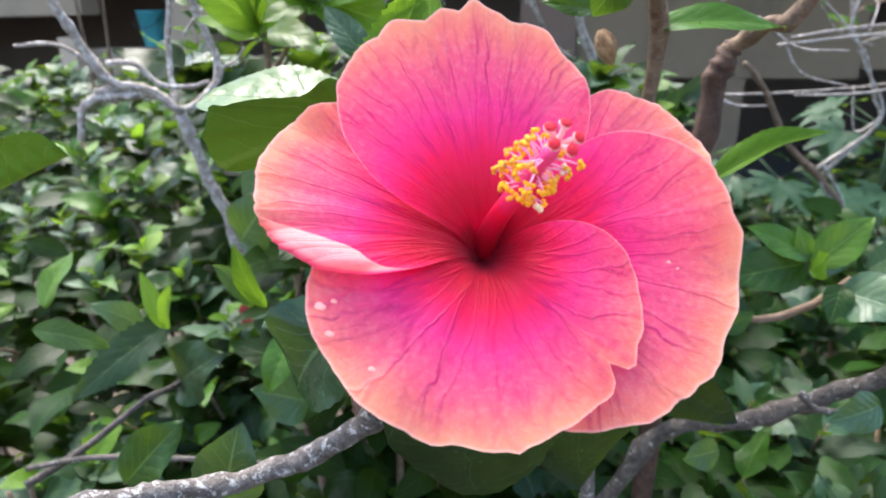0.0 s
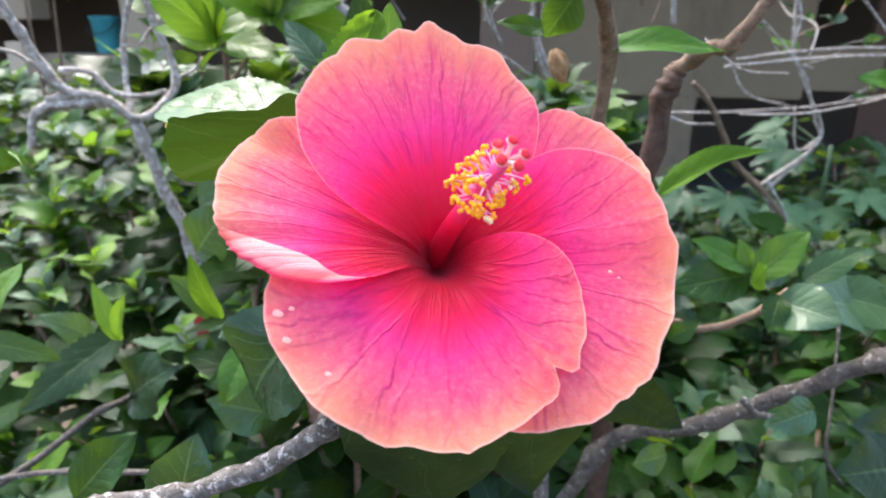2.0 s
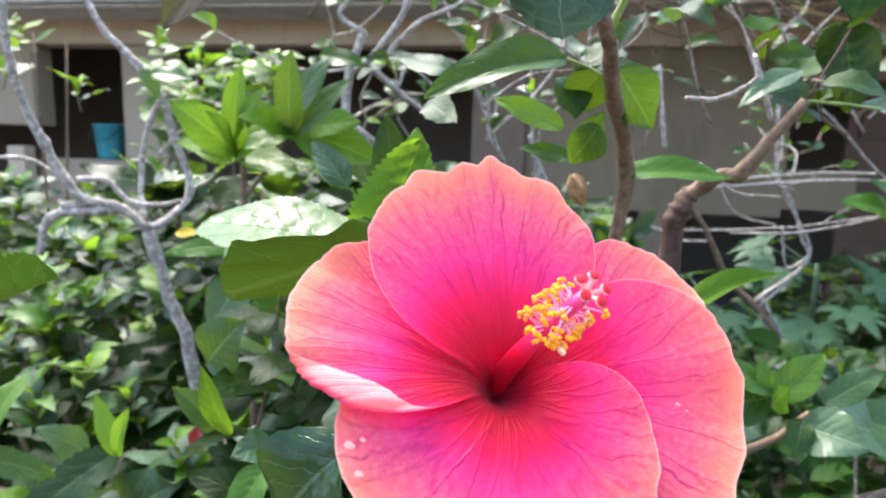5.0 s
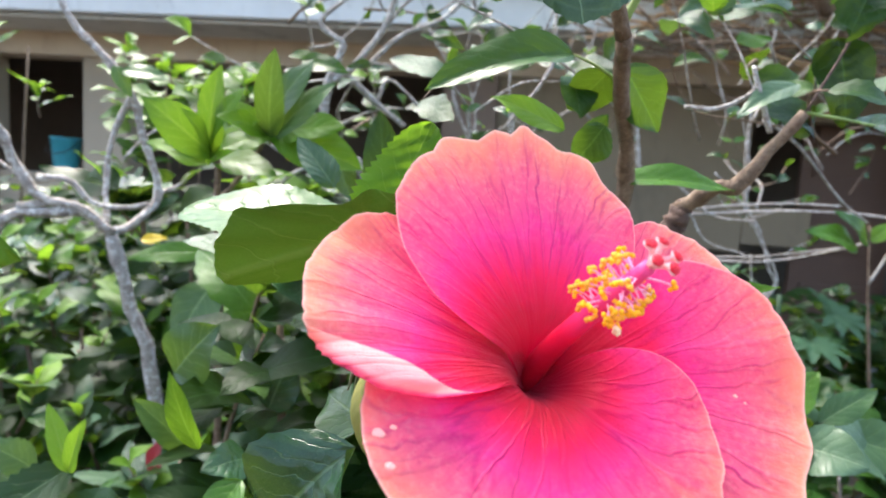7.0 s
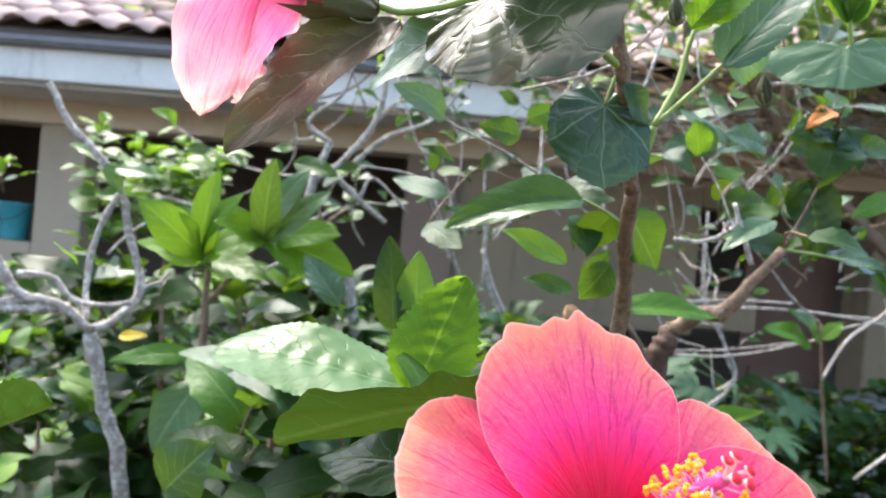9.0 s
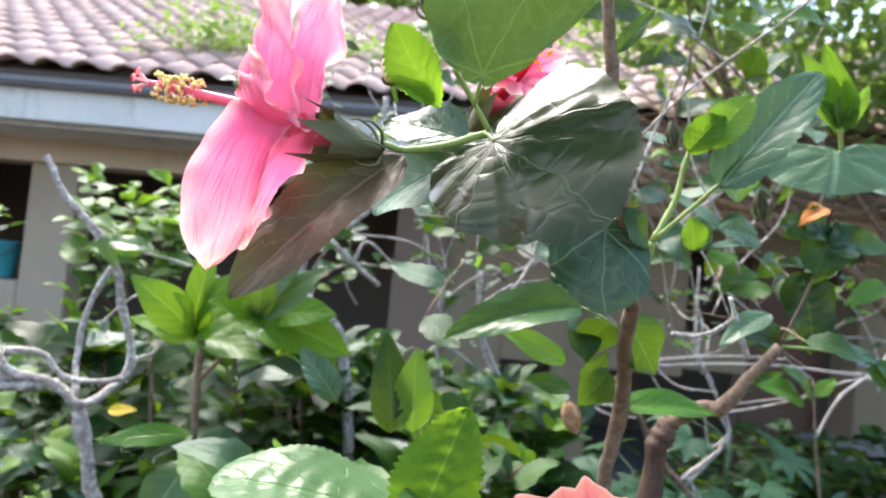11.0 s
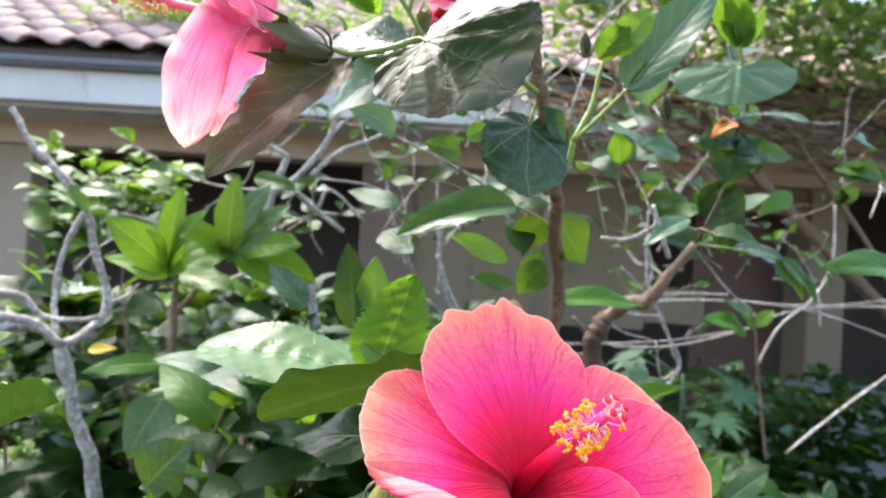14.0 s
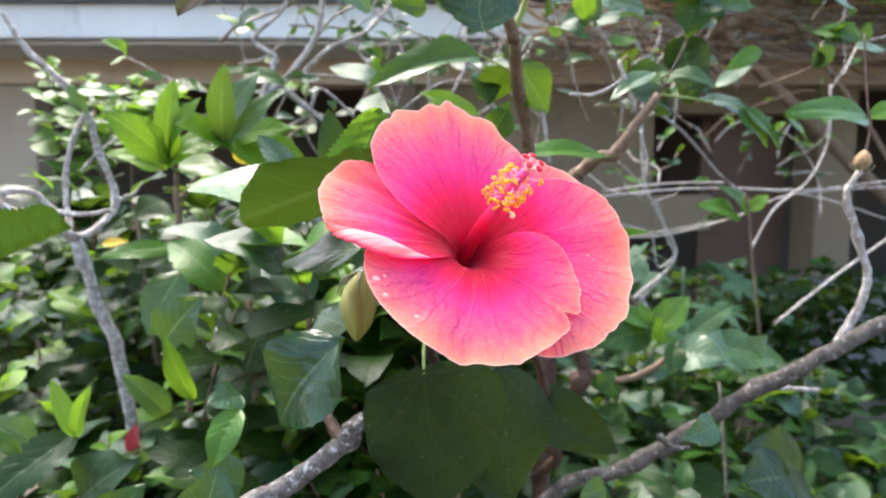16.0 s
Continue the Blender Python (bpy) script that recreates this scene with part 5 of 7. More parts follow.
leaf(leafy_shrub, (-0.155, 0.840, 1.198), (-0.218, 0.841, 1.248), (0.38, -0.8, 0.6), 0.313875, LEAF_LIT, curl=0.64, fold=0.15, teeth=0, ovate=0.95, fine=12)
leaf(leafy_shrub, (-0.158, 0.840, 1.208), (-0.180, 0.848, 1.264), (0.37, -0.8, 0.6), 0.387622, LEAF_LIT, curl=0.30, fold=0.15, teeth=0, ovate=0.95, fine=12)
leaf(leafy_shrub, (-0.160, 0.840, 1.197), (-0.150, 0.787, 1.301), (-0.08, -0.8, 0.6), 0.346113, LEAF_PALE, curl=0.38, fold=0.15, teeth=0, ovate=0.95, fine=12)
leaf(leafy_shrub, (-0.165, 0.840, 1.208), (-0.106, 0.823, 1.298), (-0.22, -0.8, 0.6), 0.385539, LEAF_PALE, curl=0.65, fold=0.15, teeth=0, ovate=0.95, fine=12)
leaf(leafy_shrub, (-0.163, 0.840, 1.194), (-0.080, 0.823, 1.272), (-0.06, -0.8, 0.6), 0.329393, LEAF_PALE, curl=0.67, fold=0.15, teeth=0, ovate=0.95, fine=12)
leaf(leafy_shrub, (-0.151, 0.840, 1.208), (-0.068, 0.776, 1.219), (-0.27, -0.8, 0.6), 0.422426, LEAF_LIT, curl=0.36, fold=0.15, teeth=0, ovate=0.95, fine=12)
leaf(leafy_shrub, (-0.161, 0.840, 1.209), (-0.045, 0.799, 1.170), (-0.42, -0.8, 0.6), 0.454316, LEAF_LIT, curl=0.67, fold=0.15, teeth=0, ovate=0.95, fine=12)
leaf(leafy_shrub, (-0.237, 0.860, 1.166), (-0.287, 0.856, 1.180), (-0.09, -0.8, 0.6), 0.450929, LEAF_YOUNG, curl=0.45, fold=0.15, teeth=0, ovate=0.95, fine=12)
leaf(leafy_shrub, (-0.240, 0.860, 1.175), (-0.314, 0.871, 1.189), (-0.17, -0.8, 0.6), 0.301503, LEAF_YOUNG, curl=0.53, fold=0.15, teeth=0, ovate=0.95, fine=12)
leaf(leafy_shrub, (-0.226, 0.860, 1.173), (-0.306, 0.826, 1.242), (-0.29, -0.8, 0.6), 0.446645, LEAF_YOUNG, curl=0.33, fold=0.15, teeth=0, ovate=0.95, fine=12)
leaf(leafy_shrub, (-0.232, 0.860, 1.180), (-0.253, 0.793, 1.229), (-0.01, -0.8, 0.6), 0.339849, LEAF_YOUNG, curl=0.36, fold=0.15, teeth=0, ovate=0.95, fine=12)
leaf(leafy_shrub, (-0.235, 0.860, 1.166), (-0.217, 0.831, 1.284), (-0.26, -0.8, 0.6), 0.3657, LEAF_YOUNG, curl=0.41, fold=0.15, teeth=0, ovate=0.95, fine=12)
leaf(leafy_shrub, (-0.236, 0.860, 1.178), (-0.179, 0.805, 1.258), (-0.46, -0.8, 0.6), 0.340542, LEAF_LIT, curl=0.69, fold=0.15, teeth=0, ovate=0.95, fine=12)
leaf(leafy_shrub, (-0.237, 0.860, 1.167), (-0.168, 0.817, 1.222), (-0.38, -0.8, 0.6), 0.391153, LEAF_YOUNG, curl=0.55, fold=0.15, teeth=0, ovate=0.95, fine=12)
leaf(leafy_shrub, (-0.228, 0.860, 1.168), (-0.172, 0.868, 1.200), (-0.16, -0.8, 0.6), 0.405105, LEAF_LIT, curl=0.71, fold=0.15, teeth=0, ovate=0.95, fine=12)
leaf(leafy_shrub, (-0.232, 0.860, 1.171), (-0.145, 0.812, 1.154), (0.42, -0.8, 0.6), 0.453005, LEAF_YOUNG, curl=0.73, fold=0.15, teeth=0, ovate=0.95, fine=12)
branch(leafy_shrub, [(-0.223, 0.850, 1.121), (-0.182, 0.845, 1.173), (-0.164, 0.840, 1.209)], 0.003, 0.002, STEM_BROWN)
leaf(leafy_shrub, (-0.219, 0.850, 1.058), (-0.318, 0.820, 1.050), (-0.15, -0.9, 0.7), 0.28, LEAF_MID, curl=0.55, fold=0.1, teeth=0, ovate=0.95, fine=14)
leaf(leafy_shrub, (-0.219, 0.850, 1.058), (-0.272, 0.820, 1.033), (-0.15, -0.9, 0.7), 0.35, LEAF_DARK, curl=0.55, fold=0.1, teeth=0, ovate=0.95, fine=14)
leaf(leafy_shrub, (-0.218, 0.850, 1.044), (-0.158, 0.820, 1.053), (-0.15, -0.9, 0.7), 0.7, LEAF_DARK, curl=0.55, fold=0.1, teeth=0, ovate=0.95, fine=14)
leaf(leafy_shrub, (-0.218, 0.850, 1.030), (-0.261, 0.820, 0.946), (-0.15, -0.9, 0.7), 0.62, LEAF_PALE, curl=0.55, fold=0.1, teeth=0, ovate=0.95, fine=14)
leaf(leafy_shrub, (-0.139, 0.950, 1.315), (-0.075, 0.940, 1.302), (0, -0.9, 0.7), 0.55, LEAF_MID, curl=0.3, fine=12)
leaf(leafy_shrub, (-0.091, 0.900, 1.202), (-0.060, 0.900, 1.129), (0, -0.9, 0.5), 0.5, LEAF_BLUE, curl=0.3, fine=12)
leaf(leafy_shrub, (-0.133, 0.900, 1.176), (-0.153, 0.900, 1.212), (0, -0.9, 0.5), 0.6, LEAF_YELLOW, curl=0.3, fine=12)
leaf(leafy_shrub, (-0.346, 0.950, 1.057), (-0.309, 0.950, 1.060), (0, -0.9, 0.8), 0.45, LEAF_YELLOW, curl=0.3, fine=12, label='yellowed leaf')
leaf(leafy_shrub, (-0.144, 0.750, 0.958), (-0.135, 0.750, 1.012), (0, -1, 0.5), 1.1, LEAF_YOUNG, curl=0.3, fine=14, ovate=0.6)
leaf(leafy_shrub, (-0.164, 0.750, 0.951), (-0.208, 0.750, 0.997), (0, -1, 0.5), 0.4, LEAF_YOUNG, curl=0.3, fine=14)
leaf(leafy_shrub, (-0.125, 0.650, 0.935), (-0.102, 0.650, 0.994), (0, -0.9, 0.6), 0.7, LEAF_BLUE, curl=0.5, fine=14)
leaf(leafy_shrub, (-0.290, 0.844, 0.771), (-0.286, 0.844, 0.816), (-0.5, -1, 0.4), 0.6, LEAF_RED, curl=0.5, fold=0.4, fine=14, label='red dying leaf')
leaf(leafy_shrub, (-0.201, 0.950, 0.754), (-0.234, 0.950, 0.748), (0, -1, 0.4), 0.5, LEAF_RED, curl=0.2, fine=12)


undergrowth = thing("undergrowth", (-0.1, 0.6, GROUND), "single broad leaves of low garden plants among the branches", "plant")
branch(undergrowth, [(-0.100, 0.600, -0.220), (-0.110, 0.600, 0.300), (-0.150, 0.620, 0.700), (-0.180, 0.620, 0.860)], 0.006, 0.003, STEM_BROWN)
branch(undergrowth, [(-0.100, 0.600, 0.100), (0.100, 0.620, 0.400), (0.250, 0.600, 0.650)], 0.005, 0.003, STEM_BROWN)
leaf(undergrowth, (-0.118, 0.500, 0.956), (-0.144, 0.470, 0.960), (-0.2, -1, 0.5), 0.75, LEAF_BLUE, curl=0.5, fold=0.3, teeth=0.03, fine=26)
leaf(undergrowth, (-0.117, 0.470, 0.954), (-0.139, 0.450, 0.910), (-0.5, -0.9, 0.4), 0.6, LEAF_MID, curl=0.7, fold=0.35, teeth=0.02, quilt=0.03, fine=30)
leaf(undergrowth, (-0.293, 0.620, 0.890), (-0.376, 0.560, 0.833), (0.1, -0.8, 0.7), 0.36, LEAF_HEDGE, curl=0.4, fold=0.25, teeth=0.12, fine=26)
leaf(undergrowth, (-0.352, 0.520, 0.956), (-0.338, 0.560, 0.994), (-0.5, -1, 0.3), 0.6, LEAF_YOUNG, curl=0.4, fold=0.3, teeth=0.02, fine=26)
leaf(undergrowth, (-0.353, 0.500, 0.944), (-0.313, 0.540, 0.905), (0.1, -0.7, 0.9), 0.38, LEAF_PALE, curl=0.4, fold=0.25, teeth=0.06, fine=24)
leaf(undergrowth, (-0.344, 0.660, 0.865), (-0.373, 0.620, 0.912), (0.2, -0.8, 0.8), 0.5, LEAF_SILVER, curl=0.5, fold=0.2, teeth=0.09, fine=22)
leaf(undergrowth, (-0.295, 0.620, 0.814), (-0.227, 0.600, 0.866), (0, -0.8, 0.7), 0.75, LEAF_HEDGE, curl=0.8, fold=0.2, teeth=0.03, ripple=0.12, fine=28)
leaf(undergrowth, (-0.288, 0.600, 0.893), (-0.314, 0.620, 0.949), (0.5, -1, 0.2), 0.3, LEAF_YOUNG, curl=0.3, fold=0.4, teeth=0, fine=16)
leaf(undergrowth, (-0.288, 0.600, 0.893), (-0.265, 0.580, 0.952), (-0.4, -1, 0.2), 0.3, LEAF_YOUNG, curl=0.3, fold=0.4, teeth=0, fine=16)
leaf(undergrowth, (-0.217, 0.700, 0.873), (-0.263, 0.680, 0.932), (0.1, -0.7, 0.8), 0.45, LEAF_PALE, curl=0.5, teeth=0.04, fine=18)
leaf(undergrowth, (-0.206, 0.620, 0.979), (-0.162, 0.600, 1.032), (0.1, -0.8, 0.6), 0.8, LEAF_PALE, curl=0.4, fold=0.15, teeth=0.02, fine=22)
leaf(undergrowth, (-0.166, 0.550, 0.939), (-0.192, 0.560, 1.002), (-0.4, -1, 0.2), 0.35, LEAF_LIT, curl=0.5, fold=0.4, teeth=0.03, fine=22)
leaf(undergrowth, (0.164, 0.460, 0.932), (0.214, 0.430, 0.894), (-0.3, -0.9, 0.3), 0.48, LEAF_HEDGE, curl=0.35, fold=0.2, teeth=0.02, fine=26)
leaf(undergrowth, (0.223, 0.452, 0.855), (0.189, 0.440, 0.856), (-0.1, -1, 0.3), 0.75, LEAF_PALE, curl=0.3, fold=0.15, teeth=0.03, fine=20, label="small pale leaf with a browned end on the old branch")
leaf(undergrowth, (0.304, 0.400, 0.932), (0.263, 0.390, 0.925), (0.1, -0.9, 0.4), 0.65, LEAF_BLUE, curl=0.5, fold=0.2, teeth=0.04, fine=22)
leaf(undergrowth, (0.402, 0.420, 0.864), (0.335, 0.400, 0.872), (-0.1, -0.8, 0.6), 0.8, LEAF_HEDGE, curl=0.35, fold=0.15, blunt=0.6, teeth=0.02, quilt=0.03, fine=30)
leaf(undergrowth, (0.415, 0.530, 0.938), (0.438, 0.500, 0.985), (-0.2, -0.8, 0.7), 0.6, LEAF_SILVER, curl=0.3, fold=0.2, teeth=0.03, fine=24)
leaf(undergrowth, (0.428, 0.520, 0.950), (0.344, 0.500, 0.979), (0.1, -0.8, 0.8), 0.6, LEAF_SILVER, curl=0.3, fold=0.2, teeth=0.02, fine=24)
leaf(undergrowth, (0.494, 0.500, 0.822), (0.385, 0.460, 0.873), (0, -0.9, 0.6), 0.65, LEAF_HEDGE, curl=0.4, fold=0.2, teeth=0.03, fine=24)
leaf(undergrowth, (-0.119, 0.500, 0.871), (-0.160, 0.470, 0.902), (0, -0.9, 0.7), 0.75, LEAF_BLUE, curl=0.4, fold=0.2, teeth=0.02, fine=24)
leaf(undergrowth, (0.703, 0.750, 1.207), (0.634, 0.720, 1.249), (0,-0.8,0.7), 0.4, LEAF_MID, curl=0.3, fine=18)
leaf(undergrowth, (0.602, 0.550, 1.228), (0.467, 0.530, 1.226), (-0.1, -0.8, 0.8), 0.33, LEAF_MID, curl=0.35, fold=0.3, teeth=0.02, fine=22)


# ---- the flowers ----
THROAT = petal_material("throat_crimson", ((0.6, 0.0, 0.03),) * 3, ((0.55, 0.0, 0.025),) * 2, ((0.5, 0.0, 0.02),) * 2, 0.1)
MAIN = [
    dict(mid=21.7, half=50, half2=42, reach=0.0923, lean=0.013, rise=0.0041, tilt=0.0035, back=-0.0034, pit=0.012),
    dict(mid=-27.6, half=78, half2=77, reach=0.0842, spots=((0.06, -0.015, 0.0007), (0.0625, -0.017, 0.0005)), lean=0.062, rise=0.0178, tilt=0.0081, back=-0.0072, pit=0.016, notches=((0.36, 0.03, 0.025), (-0.05, 0.04, 0.02), (-0.45, 0.05, 0.02)), wave=0.002),
    dict(mid=-104.7, half=106, half2=122.5, reach=0.0695, lean=-0.145, rise=0.0185, tilt=0.0047, back=-0.004, pit=0.016, sink=0.014, spots=((-0.059, -0.021, 0.0016), (-0.055, -0.019, 0.0009), (-0.057, -0.03, 0.0013), (-0.044, -0.044, 0.001)), notches=((0.06, 0.25, -0.032), (0.398, 0.014, 0.1), (0.435, 0.012, -0.03), (0.35, 0.016, -0.02), (0.49, 0.02, 0.025), (0.12, 0.012, -0.025), (0.2, 0.03, 0.016), (0.0, 0.03, 0.014), (-0.07, 0.025, -0.012), (-0.16, 0.03, 0.014), (-0.27, 0.035, -0.012))),
    dict(mid=155.6, half=46.5, half2=46.2, reach=0.0857, lean=-0.082, rise=0.0138, tilt=0.0179, back=0.0009, pit=0.014, roll=(0.36, 0.95, 0.23)),
    dict(mid=92.9, half=59.3, half2=64.3, reach=0.089, lean=-0.027, rise=0.0149, tilt=0.0102, back=-0.0052, pit=0.014, notches=((0.34, 0.03, 0.02), (0.24, 0.05, -0.03), (0.13, 0.035, 0.03), (0.0, 0.04, 0.024), (-0.07, 0.04, -0.03), (-0.24, 0.06, 0.02), (-0.4, 0.05, -0.015))),
]
flower((0.0226, 0.2356, 1.1109), (0.11, -0.796, 0.596), (0, 0, 1), MAIN, dict(tip=(0.0125, 0.0123, 0.0585), root=(0.001, 0.001, -0.03), bend=(-0.0035, 0.001, 0), thick=0.005, thin=0.0022, anthers=62, spread=1.2, grain=0.00108, **{"from": 0.63}), "open five-petalled hibiscus flower, magenta heart and coral rim")
SIDE = [
    dict(left=[(-0.123, 0.334, 1.346), (-0.139, 0.322, 1.346), (-0.148, 0.310, 1.328), (-0.154, 0.304, 1.309), (-0.157, 0.303, 1.294), (-0.154, 0.312, 1.278), (-0.149, 0.325, 1.268)], right=[(-0.114, 0.336, 1.343), (-0.119, 0.325, 1.331), (-0.125, 0.322, 1.316), (-0.128, 0.324, 1.300), (-0.129, 0.327, 1.288), (-0.135, 0.328, 1.277), (-0.146, 0.326, 1.268)], bulge=(0.005, 0.008, 0), ruffle=0.0023, label="broad veined petal that hangs open"),
    dict(left=[(-0.120, 0.336, 1.346), (-0.127, 0.335, 1.334), (-0.134, 0.337, 1.319), (-0.137, 0.338, 1.300), (-0.137, 0.340, 1.286), (-0.136, 0.342, 1.278)], right=[(-0.104, 0.336, 1.335), (-0.107, 0.350, 1.326), (-0.114, 0.360, 1.320), (-0.120, 0.362, 1.311), (-0.125, 0.355, 1.299), (-0.134, 0.344, 1.278)], bulge=(0.004, -0.006, -0.003), ruffle=0.0030, label="petal turned to show its pale back"),
    dict(left=[(-0.119, 0.334, 1.335), (-0.139, 0.328, 1.348), (-0.139, 0.328, 1.360), (-0.138, 0.330, 1.374), (-0.137, 0.335, 1.396), (-0.131, 0.340, 1.413)], right=[(-0.108, 0.338, 1.337), (-0.116, 0.345, 1.359), (-0.119, 0.350, 1.382), (-0.122, 0.352, 1.402), (-0.125, 0.350, 1.412), (-0.130, 0.342, 1.414)], bulge=(0.0, -0.006, 0), ruffle=0.0041, label="ruffled petal, almost white against the light"),
    dict(left=[(-0.118, 0.342, 1.337), (-0.125, 0.352, 1.364), (-0.126, 0.352, 1.388), (-0.119, 0.352, 1.408), (-0.107, 0.357, 1.428), (-0.089, 0.367, 1.429)], right=[(-0.103, 0.345, 1.339), (-0.105, 0.360, 1.358), (-0.103, 0.383, 1.378), (-0.097, 0.395, 1.399), (-0.100, 0.390, 1.419), (-0.086, 0.370, 1.429)], bulge=(0.004, -0.006, 0), ruffle=0.0046, label="upright petal with a ragged outer edge"),
    dict(left=[(-0.118, 0.334, 1.332), (-0.141, 0.330, 1.345), (-0.140, 0.326, 1.351), (-0.139, 0.330, 1.362)], right=[(-0.105, 0.336, 1.337), (-0.122, 0.322, 1.343), (-0.127, 0.320, 1.354), (-0.133, 0.328, 1.369)], bulge=(-0.003, -0.004, 0), ruffle=0.0041, label="short petal rolled in round the column"),
]
COLUMN_PALE = plain_material("staminal_column_pale", (0.8, 0.1, 0.17), (0.88, 0.22, 0.28), 60, 0.45, 0.2)
POLLEN_PALE = plain_material("anther_cream", (0.95, 0.66, 0.16), (0.98, 0.82, 0.36), 420, 0.7, 0.6)
flower((-0.118, 0.339, 1.339), (-0.9, -0.42, 0.05), (0, 0, 1), SIDE, dict(tip=(-0.036, 0.01, 0.057), bend=(0.004, 0.002, 0), thick=0.0036, anthers=70, seed=8, mat=COLUMN_PALE, pollen=(POLLEN_PALE,), spread=0.8, **{"from": 0.66}), "hibiscus flower seen from its side, its pink paled to imitate glare", PETAL_GLARE)
THIRD = [
    dict(mid=100, half=50, reach=0.04, rise=0.02, wave=0.006),
    dict(mid=0, half=55, reach=0.035, rise=0.02, wave=0.006),
    dict(mid=-100, half=60, reach=0.04, rise=0.025, wave=0.006),
    dict(mid=180, half=55, reach=0.045, rise=0.02, wave=0.006),
]
flower((0.015, 0.430, 1.404), (0.25, -0.75, 0.45), (0, 0, 1), THIRD, dict(tip=(0.0, 0.0, 0.045), anthers=20, seed=5), "half-hidden rose pink hibiscus flower behind a great leaf", PETAL_GLARE)
bud((-0.027, 0.312, 1.092), (-0.12, -0.25, -0.95), 0.043, 0.0116, BUD_OLIVE, "hanging closed bud, olive yellow and ribbed")
bud((-0.05, 0.352, 1.408), (-0.22, -0.05, 0.95), 0.03, 0.0075, LEAF_PALE, "dark closed bud with pointed bracts on a green shoot")
bud((-0.068, 0.356, 1.372), (-0.45, -0.1, 0.8), 0.014, 0.004, CREAM, "small faded cream-coloured bud scrap beside the great leaf")
bud((0.1155, 0.392, 1.369), (-0.15, -0.05, 1.0), 0.018, 0.0042, CALYX, "slim green bud beside two young leaves")
bud((0.203, 0.42, 1.335), (-0.15, 0, 1), 0.022, 0.005, CALYX, "slim green bud at the end of a shoot")
bud((0.126, 0.55, 1.178), (0.35, 0.0, -0.85), 0.03, 0.0085, DRY, "dry brown husk of a faded bud on a stem", husk=False)
bud((0.444, 0.4, 1.162), (0.1, 0.0, 1.0), 0.02, 0.0075, DRY, "dry brown husk at the end of a grey twig")


# ---- hedge and ground plants ----
def blade_pool(name, material, sizes, seed, **shape):
    """A few leaf meshes that many leaves share, one metre long each."""
    pool = []
    for i, w in enumerate(sizes):
        bm = leaf_bm(1.0, w, shape.get("ovate", 0.75), shape.get("teeth", 0.04), 0.12 + 0.25 * (i % 3), 0.4 + 0.55 * (i % 3), 0.07, 0.5 * (i % 2) - 0.2, shape.get("nu", 10), 2, seed + i)
        pool.append(mesh_of(name, bm, material))
    return pool


POOL_MID = blade_pool("hedge_leaf", LEAF_MID, (0.4, 0.5, 0.34, 0.58), 100, teeth=0.1)
POOL_DARK = blade_pool("hedge_leaf", LEAF_DARK, (0.42, 0.55, 0.36), 120, teeth=0.09)
POOL_BLUE = blade_pool("hedge_leaf", LEAF_BLUE, (0.5, 0.64, 0.42), 130, teeth=0.07)
POOL_YOUNG = blade_pool("hedge_leaf", LEAF_YOUNG, (0.36, 0.45, 0.55), 140, teeth=0.0, ovate=0.9)


def sprig(parent, foot, way, size, rng, pools, count, spread=1.0):
    """A leafy shoot: a thin stem with leaves in a spiral, the youngest at its end."""
    way = Vector(way).normalized()
    end = foot + way * size
    mid = foot.lerp(end, 0.55) + Vector((rng.uniform(-1, 1), rng.uniform(-1, 1), 0)) * size * 0.12
    part("twig", tube_bm([foot, mid, end], 0.0028, 0.0012, 5, 2, 0.1), STEM_BROWN, parent)
    line = glide([foot, mid, end], 6)
    for k in range(count):
        t = 0.3 + 0.7 * k / max(1, count - 1)
        p = line[min(len(line) - 1, int(t * (len(line) - 1)))]
        a = 2.4 * k + rng.uniform(-0.4, 0.4)
        out = Vector((math.cos(a), math.sin(a), rng.uniform(0.0, 0.45) + 0.5 * (t > 0.9)))
        young = t > 0.86
        pool = rng.choice(pools[1] if young else pools[0])
        length = rng.uniform(0.6, 1.3) * (0.045 if young else 0.066) * spread
        m = Matrix.Translation(p) @ frame_of(out + way * 0.3, way + Vector((rng.uniform(-0.4, 0.4), rng.uniform(-0.7, 0.1), rng.uniform(0.2, 0.6)))).to_4x4() @ Matrix.Scale(length, 4)
        link_mesh("leaf", rng.choice(pool), parent, m)


